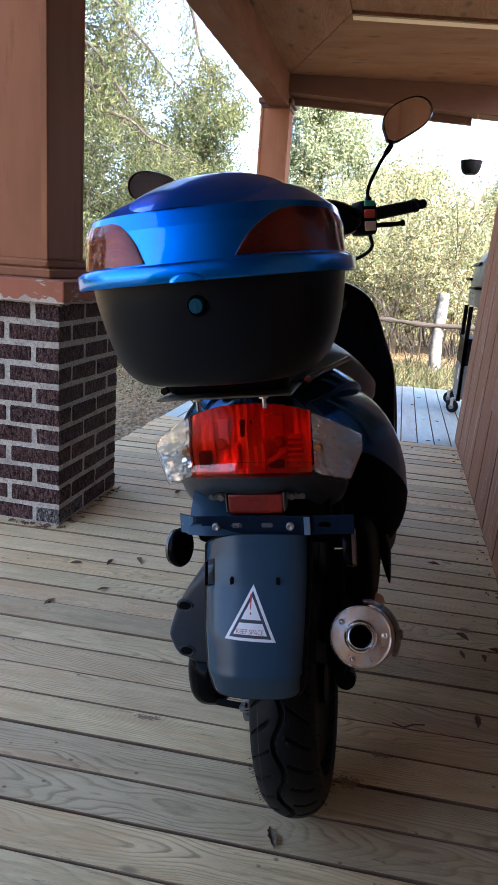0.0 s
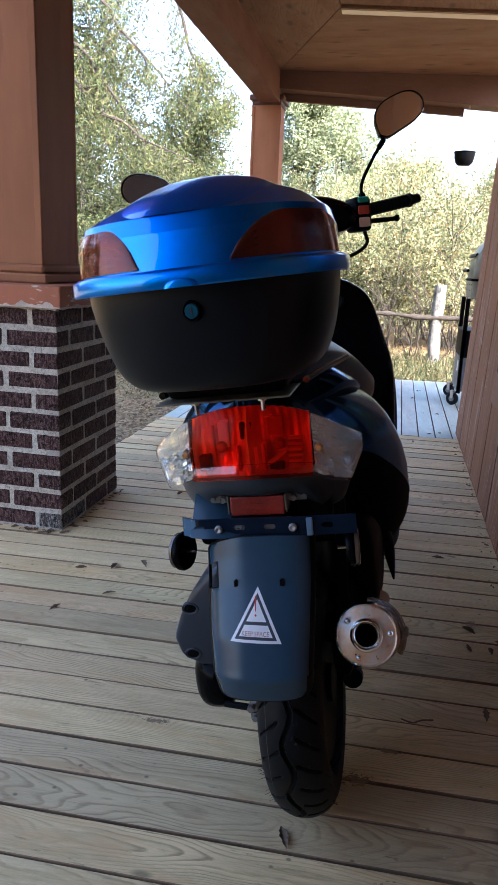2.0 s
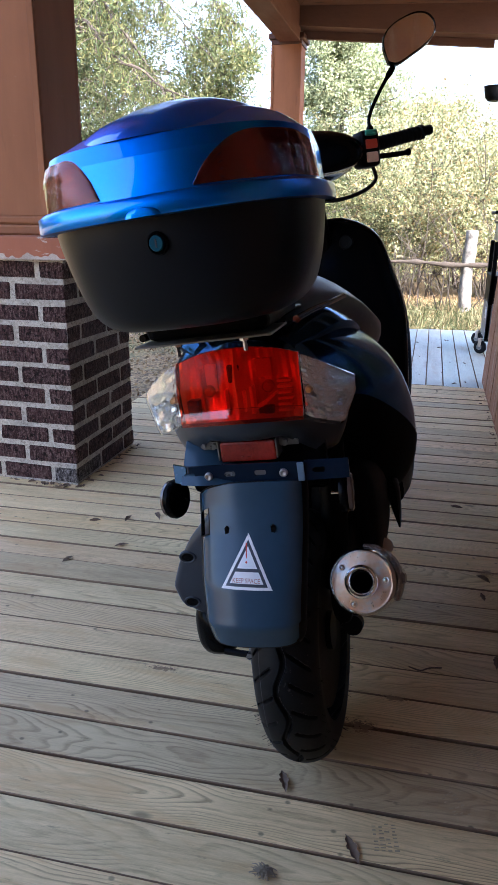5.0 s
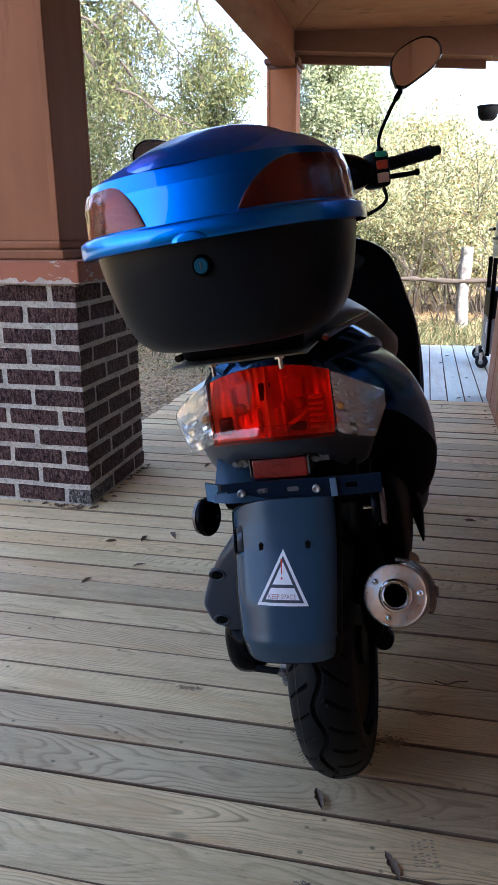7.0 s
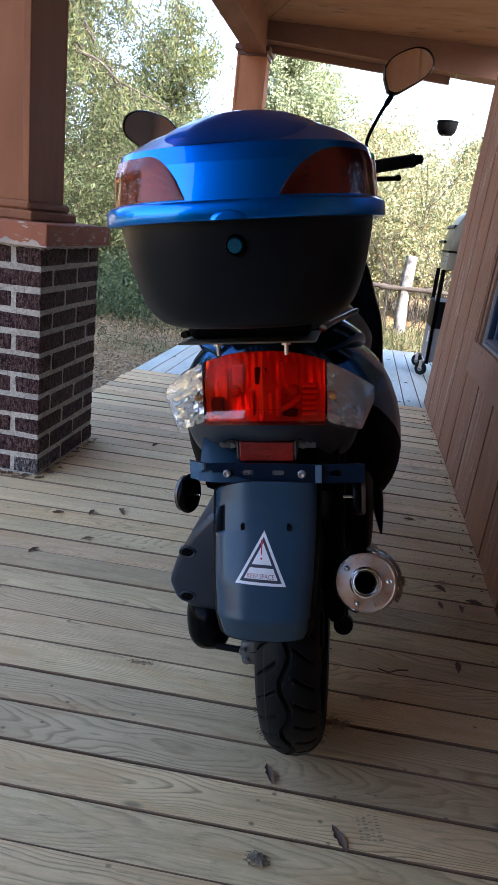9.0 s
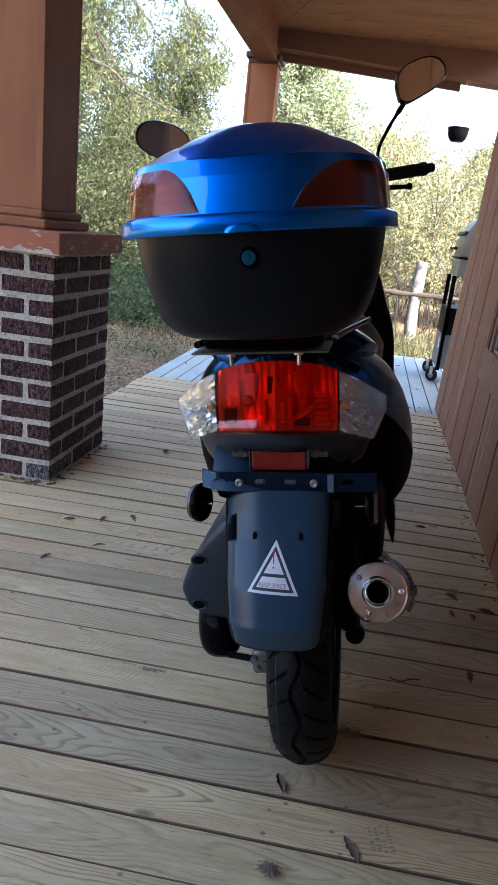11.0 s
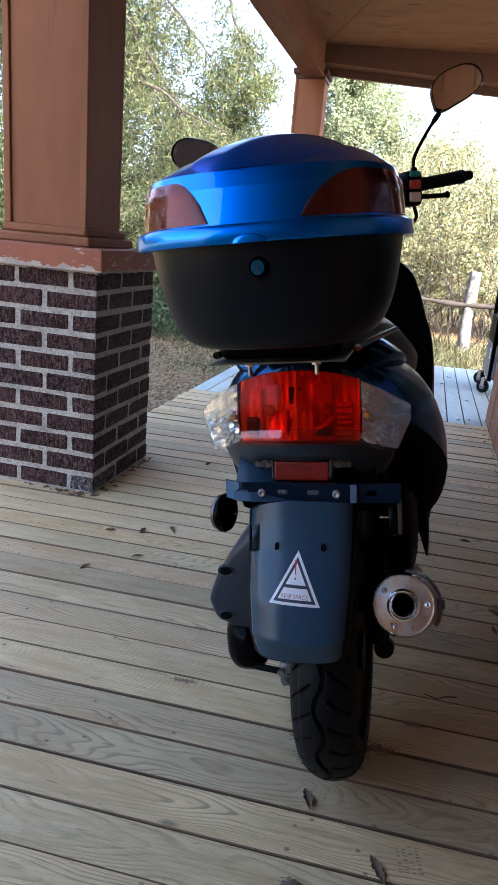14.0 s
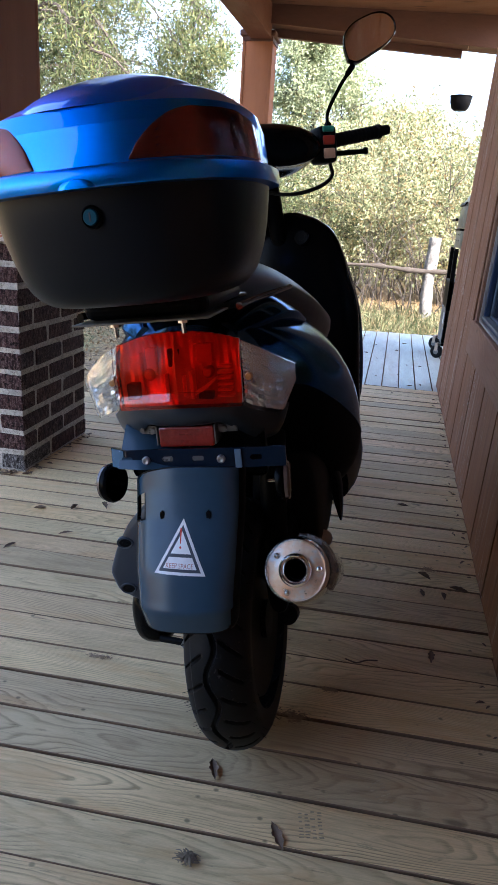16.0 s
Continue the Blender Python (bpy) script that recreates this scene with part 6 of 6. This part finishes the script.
for i, (x, y, h, w) in enumerate([(-3.5, 10.6, 1.7, 1.1), (-4.8, 10.9, 2.4, 1.3), (-2.7, 12.3, 2.2, 1.3), (-6.1, 11.3, 2.6, 1.4), (-4.0, 12.8, 2.9, 1.5), (-1.9, 13.6, 2.5, 1.4), (-7.4, 12.4, 3.0, 1.6), (-5.2, 14.0, 3.4, 1.6), (-6.2, 15.3, 3.9, 1.7), (-7.3, 15.6, 4.1, 1.7)]):
    bush(x, y, h, w, 60 + i, "leaf_olive", size=0.045, slim=0.3, label="tangled olive-green brush by the yard")

for i, (x, y, h, w) in enumerate([(-3.75, 10.0, 0.75, 0.8), (-3.1, 9.5, 0.55, 0.6), (-4.6, 10.2, 0.9, 0.8), (-2.75, 10.2, 0.6, 0.7)]):
    bush(x, y, h, w, 90 + i, "leaf_low", per=16, size=0.040, stems=9, label="low green ground cover at the yard's edge", slim=0.5)
r = np.random.default_rng(2)
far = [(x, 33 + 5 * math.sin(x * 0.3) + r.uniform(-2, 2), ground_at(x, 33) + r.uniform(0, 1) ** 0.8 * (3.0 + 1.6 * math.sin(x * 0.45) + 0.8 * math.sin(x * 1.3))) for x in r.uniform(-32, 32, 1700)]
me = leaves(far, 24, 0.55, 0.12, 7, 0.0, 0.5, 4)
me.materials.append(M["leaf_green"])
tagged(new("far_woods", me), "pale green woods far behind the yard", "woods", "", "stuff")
# Unseen woods added to the west; extent and height set to cut light.
west = [(-15 + r.uniform(-2, 2), y, ground_at(-15, y) + r.uniform(0, 1) ** 0.9 * (4.8 + 1.4 * math.sin(y * 0.5) + 0.9 * math.sin(y * 1.4))) for y in r.uniform(-2.5, 15, 900)]
me = leaves(west, 14, 0.55, 0.22, 8, 0.0, 0.5, 4)
me.materials.append(M["leaf_olive"])
tagged(new("side_woods", me), "unseen olive woods added beside the porch to cut side light", "woods", "", "stuff")

fence = thing("rail_fence", "rough log rail fence with a pale post and wire", "fence", pose(0, 0, 0))
rail_pts = curve([(-2.6, 10.9, 0.24), (-1.2, 11.0, 0.30), (0.0, 11.02, 0.33), (0.55, 11.0, 0.30), (1.2, 11.0, 0.31), (2.4, 11.05, 0.28), (4.2, 11.1, 0.30)], 8)
part("rail", tube(rail_pts, [0.034 + 0.026 * noise.noise(p * 7.0) for p in rail_pts], 10), M["bare_wood"], fence, "twisted grey log rail", True)
for x in (-2.4, 0.815, 3.9):
    pts = [(x + 0.012 * math.sin(k * 0.9), 11.0 + 0.06, -0.75 + 0.17 * k) for k in range(10)]
    part("post", tube(pts, [0.088 + 0.022 * noise.noise(Vector((x, 0, k * 0.7))) for k in range(10)], 12), M["pale_post"], fence, "pale weathered post", True)
wire = bmesh.new()
for k in range(70):
    x = -2.4 + k * 0.09
    add_tube(wire, [(x, 11.05, -0.6), (x, 11.05, 0.28)], 0.0011, 4, False)
for k in range(9):
    add_tube(wire, [(-2.4, 11.05, -0.55 + k * 0.1), (3.9, 11.05, -0.55 + k * 0.1)], 0.0011, 4, False)
part("wire_mesh", wire, M["bark"], fence, "thin wire mesh")
for i in range(34):
    rng = random.Random(300 + i)
    x = rng.uniform(-0.7, 2.2)
    t = thing("twig", "bare brown twig standing by the fence", "twig", pose(x, rng.uniform(11.15, 12.0), ground_at(x, 11.3)), "bare twigs by the fence")
    lean, tall = Vector((rng.uniform(-0.55, 0.55), rng.uniform(-0.25, 0.25), 1.0)), rng.uniform(0.8, 1.7)
    line = curve([lean * (tall * f) + Vector((rng.uniform(-0.05, 0.05), rng.uniform(-0.03, 0.03), 0)) for f in (0, 0.35, 0.7, 1.0)], 4)
    part("stem", tube(line, [0.010 - 0.0006 * k for k in range(len(line))], 5), M["bark"], t, smooth=True)
    for k in range(4):
        root = line[3 + 2 * k]
        way = Vector((rng.uniform(-1, 1), rng.uniform(-0.4, 0.4), rng.uniform(0.4, 1.0))) * rng.uniform(0.3, 0.6)
        part("branch", tube(curve([root, root + way * 0.5 + Vector((0, 0, 0.03)), root + way], 3), 0.0042, 4), M["bark"], t, smooth=True)

r = np.random.default_rng(21)
pts = []
for k in range(5200):
    x, y = r.uniform(-7, 5), r.uniform(6.9, 13)
    if noise.noise(Vector((x * 0.6, y * 0.6, 3))) > -0.05 or y > 10.5:
        pts.append((x, y, ground_at(x, y) + 0.03))
me = leaves(pts, 4, 0.05, 0.055, 22, -1.2, 0.12)
me.materials.append(M["leaf_grass"])
pts2 = [(r.uniform(-2.5, 4.5), r.uniform(8.6, 11.6), 0.0) for _ in range(3200)]
me.name = "grass"
tagged(new("grass", me), "thin dry green grass over the leaf litter", "grass", "", "stuff")
tall = leaves([(x, y, ground_at(x, y) + 0.06) for x, y, _ in pts2], 4, 0.05, 0.10, 27, -1.6, 0.10)
tall.materials.append(M["leaf_grass"])
tagged(new("tall_grass", tall), "taller dry grass along the fence", "grass", "", "stuff")
pts = [(r.uniform(-7, 5), r.uniform(2.5, 14), 0.0) for _ in range(27000)]
pts = [(x, y, ground_at(x, y) + 0.012) for x, y, _ in pts if x < -1.6 or y > 7.2]
me = leaves(pts, 2, 0.03, 0.024, 23, 0.0, 0.5)
me.materials.append(M["leaf_litter"])
tagged(new("leaf_litter", me), "dry fallen leaves over the ground", "leaves", "", "stuff")

# ---- gas grill beyond the house corner ----
M["enamel"] = plain("beige grey enamel", (0.25, 0.24, 0.19), 0.35, 0.2, vary=0.12, bump=0.1)
M["cart_grey"] = plain("dark grey cart paint", (0.13, 0.13, 0.135), 0.45, vary=0.15, bump=0.1)
grill = thing("gas_grill", "gas grill with beige hood on a black wheeled cart", "grill", pose(0, 0, 0))
GX0, GX1, GY0, GY1 = 0.735, 1.42, 5.56, 6.02


hood = part("hood", prism([(GX0 + 0.004, 0.930), (GX0 + 0.018, 1.085), (GX0 + 0.070, 1.180), (GX0 + 0.160, 1.250), (GX0 + 0.400, 1.265), (GX0 + 0.52, 1.15), (GX0 + 0.52, 0.930)], GY0, GY1, 0.012), M["enamel"], grill, "beige grey hood with a sloping front", True, 50)
part("hood_band", prism([(GX0 + 0.006, 1.078), (GX0 + 0.002, 1.086), (GX0 + 0.014, 1.108), (GX0 + 0.026, 1.104)], GY0 - 0.004, GY1 + 0.004, 0.002), M["black"], hood, "black hood band")
part("hood_handle", tube([(GX0 - 0.030, GY0 + 0.05, 0.985), (GX0 - 0.030, GY1 - 0.05, 0.985)], 0.011, 12), M["black"], hood, "black front handle", True)
fire = part("firebox", box(GX0 + 0.005, GX1, GY0 + 0.005, GY1 - 0.005, 0.79, 0.915, 0.01, 2), M["enamel"], grill, "beige grey firebox")
for k in range(6):
    part("rivet", turned([(0.0005, -0.003), (0.004, -0.002), (0.005, 0.001)], 10, "x"), M["black"], fire, "", at=pose(GX0 + 0.0045, GY0 + 0.05 + 0.07 * k, 0.885 - 0.04 * (k % 2)))
part("firebox_lip", box(GX0 - 0.005, GX1, GY0 - 0.006, GY1 + 0.006, 0.912, 0.928, 0.003), M["black"], fire, "black lip")
for x in (GX0 - 0.02, GX1 - 0.04):
    for y in (GY0 + 0.02, GY1 - 0.05):
        part("leg", box(x, x + 0.03, y, y + 0.03, 0.09, 0.79, 0.003), M["black"], grill, "black cart leg")
part("cart_panel", box(GX0 - 0.021, GX1, GY0 + 0.02, GY1 - 0.02, 0.105, 0.36, 0.006, 2), M["cart_grey"], grill, "dark grey lower cabinet")
part("cart_label", box(GX0 - 0.0235, GX0 - 0.0212, GY0 + 0.07, GY0 + 0.14, 0.25, 0.33), M["white"], grill, "pale paper label")
part("shelf", box(GX0 - 0.02, GX1, GY0 + 0.02, GY1 - 0.02, 0.36, 0.56, 0.006), M["black"], grill, "black tank shield")
for x in (GX0 - 0.040, GX1 - 0.03):
    for y in (GY0 + 0.035, GY1 - 0.035):
        c = part("caster", turned([(0.012, -0.014), (0.041, -0.014), (0.048, -0.008), (0.048, 0.008), (0.041, 0.014), (0.012, 0.014)], 24, "x"), M["rubber"], grill, "black caster wheel", True, 40, at=pose(x, y, 0.048, 0, 0, 55))
        part("hub", turned([(0.001, -0.016), (0.020, -0.016), (0.022, -0.013), (0.022, 0.013), (0.020, 0.016), (0.001, 0.016)], 20, "x"), M["dull_bolt"], c, "grey caster hub", True, 40)
        part("fork", box(-0.017, 0.017, -0.014, 0.014, 0.0, 0.064, 0.004), M["steel"], c, "steel caster fork")

# ---- hanging planter ----
planter = thing("hanging_planter", "dark hanging planter bowl under the porch beam", "planter", pose(0.703, 7.28, 0))
part("bowl", turned([(0.001, 1.918), (0.055, 1.920), (0.078, 1.945), (0.090, 1.985), (0.094, 2.028), (0.099, 2.030), (0.099, 2.038), (0.090, 2.038), (0.086, 1.99), (0.001, 1.96)], 32, "z"), M["black"], planter, "", True, 40)
for k in range(3):
    a = k * math.tau / 3 + 0.5
    part("cord", tube([(0.094 * math.cos(a), 0.094 * math.sin(a), 2.035), (0, 0, BEAM_Z + 0.004)], 0.0012, 5), M["steel"], planter, "thin cord")

# ---- fallen leaves and litter on the deck ----
def fallen_leaf(x, y, size, seed, label="curled dry brown oak leaf on the deck"):
    rng = random.Random(seed)
    curl, bend = rng.uniform(0.2, 0.7), rng.uniform(-0.9, 0.9)
    rows = []
    for i in range(19):
        t = i / 18
        w = size * 0.17 * math.sin(math.pi * min(1, t * 1.02)) * (0.78 + 0.20 * math.cos(t * 23) + 0.08 * math.cos(t * 51)) + 0.0006
        rows.append([(size * (t - 0.5), s * w, size * (0.10 + curl * (s * s) * 0.35 * math.sin(math.pi * t) + bend * 0.35 * (t - 0.5) ** 2 + 0.12 * (t - 0.4) ** 2)) for s in (-1, -0.5, 0, 0.5, 1)])
    low = min(p[2] for r in rows for p in r)
    bm = loft([[(px, py, pz - low) for px, py, pz in r] for r in rows], closed=False, caps=False)
    ob = solid("fallen_leaf", bm, M["dry_leaf"], label, "leaf", smooth=True, group="fallen leaves on the deck")
    ob.matrix_basis = pose(x, y, 0.0018, 0, 0, rng.uniform(0, 360))
    return ob


M["dry_leaf"] = plain("dry brown leaf", (0.17, 0.105, 0.062), 0.8, vary=0.45, scale=60, bump=0.4)
spots = [(-0.683, 2.146), (-0.586, 2.188), (-0.503, 2.235), (-0.64, 1.889), (0.125, 1.244), (0.502, 1.985), (0.509, 2.084), (0.600, 2.032), (0.451, 2.58), (-0.606, 2.952), (0.557, 1.986), (0.514, 1.70), (0.256, 1.139), (-0.53, 2.01)]
for i, (x, y) in enumerate(spots):
    fallen_leaf(x, y, 0.040 + 0.018 * ((i * 7) % 5) / 5, 500 + i)
rng = random.Random(77)
for i in range(70):
    fallen_leaf(0.642 - 0.035 * rng.random() ** 3, rng.uniform(1.2, 4.3), rng.uniform(0.009, 0.022), 540 + i, "dry brown leaf against the wall's foot")
for i in range(22):
    fallen_leaf(rng.uniform(-1.1, 0.62), rng.uniform(2.6, 6.5), rng.uniform(0.02, 0.035), 570 + i)
for i in range(17):
    px = rng.uniform(-0.25, 0.60)
    fallen_leaf(px, rng.uniform(4.45, 6.5), rng.uniform(0.026, 0.045), 700 + i, "dark curled leaf on the far boards")
for i in range(46):
    if i % 2:
        px, py = rng.uniform(-1.16, -0.86), NEAR_Y - 0.262 - 0.03 * rng.random() ** 2
    else:
        px, py = COL_X + 0.262 + 0.03 * rng.random() ** 2, rng.uniform(2.40, 2.93)
    fallen_leaf(px, py, rng.uniform(0.014, 0.038), 620 + i, "crumbled dry leaf at the pillar's foot")
M["dry_tuft"] = plain("pale dried stalks", (0.26, 0.20, 0.13), 0.85, vary=0.5, scale=120, bump=0.3)
tuft = bmesh.new()
rng = random.Random(9)
for k in range(90):
    a, l = rng.uniform(0, math.tau), rng.uniform(0.006, 0.019)
    o = Vector((rng.uniform(-0.007, 0.007), rng.uniform(-0.005, 0.005), 0.001))
    add_tube(tuft, curve([o, o + Vector((l * 0.5 * math.cos(a), l * 0.5 * math.sin(a), rng.uniform(0.001, 0.007))), o + Vector((l * math.cos(a), 0.7 * l * math.sin(a), rng.uniform(0.0, 0.004)))], 3), rng.uniform(0.0007, 0.0014), 4)
ob = solid("dried_tuft", tuft, M["dry_tuft"], "small dried seed head on the deck", "seed head")
ob.matrix_basis = pose(0.131, 1.064, 0.001)
twig = solid("twig", tube(curve([(-0.035, 0.0, 0.004), (-0.01, -0.006, 0.003), (0.01, 0.004, 0.006), (0.035, 0.014, 0.004)], 4), 0.0016, 6), M["dry_leaf"], "thin curved dry twig on the deck", "twig")
twig.matrix_basis = pose(0.360, 1.632, 0.001)

# ---- faded mill stamps on boards, too worn to read, stains and painted tyre shade ----
M["stamp_ink"] = plain("faded stamp ink", (0.42, 0.31, 0.18), 0.8, vary=0.5, scale=300)
M["stamp_faint"] = plain("almost gone stamp ink", (0.52, 0.39, 0.22), 0.8, vary=0.5, scale=300)
M["stain_and_shade"] = plain("dark brown stain and tyre shade", (0.30, 0.185, 0.095), 0.8, vary=0.6, scale=90)


def ink_stamp(x, y, turn, columns, rows, ink, label, seed):
    rng = random.Random(seed)
    stamp = thing("ink_stamp", label, "stamp", pose(x, y, 0.0017, 0, 0, turn), "mill stamps")
    for c in range(columns):
        z = -0.026
        while z < 0.024:
            tall = rng.uniform(0.003, 0.007)
            if rng.random() < rows:
                w = rng.uniform(0.0024, 0.0042)
                x0 = (c - (columns - 1) / 2) * 0.0105 - w + rng.uniform(-0.0008, 0.0008)
                part("stamp_bar", box(x0, x0 + 2 * w, z, z + tall * 0.42, 0.0, 0.0003), M[ink], stamp)
            z += tall + 0.0015


ink_stamp(0.304, 1.175, 12, 4, 0.85, "stamp_ink", "faded dark mill stamp printed on a deck board", 1)
ink_stamp(0.414, 1.271, 35, 3, 0.55, "stamp_faint", "almost worn away mill stamp on a deck board", 2)
ink_stamp(0.460, 1.391, 40, 3, 0.55, "stamp_faint", "almost worn away mill stamp on a deck board", 3)


def stain(x, y, long, wide, seed, turn=2.2, many=150):
    """A ragged stain or painted shade: small flecks that thin out from its middle."""
    rng = random.Random(seed)
    bm = bmesh.new()
    for _ in range(many):
        cx, cy = rng.gauss(0, long * 0.55), rng.gauss(0, wide * 0.55)
        size = rng.uniform(0.3, 1.0) * 0.0030 * math.exp(-((cx / long) ** 2 + (cy / wide) ** 2))
        h = rng.uniform(0.0, 0.0002)
        bm.faces.new([bm.verts.new((cx + 2.0 * size * rng.uniform(0.6, 1.2) * math.cos(k * math.tau / 7), cy + size * rng.uniform(0.6, 1.2) * math.sin(k * math.tau / 7), h)) for k in range(7)])
    ob = solid("stain", bm, M["stain_and_shade"], "ragged dark brown flecks for stain or painted shade on a deck board", "stain", "stuff")
    ob.matrix_basis = pose(x, y, 0.0019, 0, 0, turn)


stain(-0.195, 1.487, 0.034, 0.009, 1)
# These flecks paint the contact shade beside the rear tyre.
stain(0.240, 1.418, 0.040, 0.022, 2, many=220)
stain(0.522, 2.126, 0.030, 0.020, 3)
stain(0.300, 1.520, 0.026, 0.010, 4)

# ---- planks of the deck ----
TURN = radians(2.2)
WIDER = 0.28
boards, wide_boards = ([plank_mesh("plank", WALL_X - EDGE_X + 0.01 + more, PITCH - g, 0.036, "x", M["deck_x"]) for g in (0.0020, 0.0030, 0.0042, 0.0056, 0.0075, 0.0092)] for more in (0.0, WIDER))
rng = random.Random(11)
y = SEAM_Y - PITCH
while y > -5.2:
    beside = NEAR_Y - 0.15 < y + 0.1 + math.tan(TURN) * EDGE_X
    kinds, west = (boards, EDGE_X) if beside else (wide_boards, EDGE_X - WIDER)
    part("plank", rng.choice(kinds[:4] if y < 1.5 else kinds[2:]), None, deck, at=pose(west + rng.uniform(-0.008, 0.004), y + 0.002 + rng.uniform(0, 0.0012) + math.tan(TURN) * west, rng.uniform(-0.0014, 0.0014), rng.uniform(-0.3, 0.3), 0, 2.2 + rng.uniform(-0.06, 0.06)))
    y -= PITCH
x = EDGE_X
while x < 2.8:
    start = SEAM_Y + 0.004 + math.tan(TURN) * x
    longer = plank_mesh("plank", 6.62 + 0.14 * x - start, PITCH - 0.006, 0.036, "y", M["deck_y_skylit"])
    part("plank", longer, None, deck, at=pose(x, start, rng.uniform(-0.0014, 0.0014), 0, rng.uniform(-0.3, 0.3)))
    x += PITCH
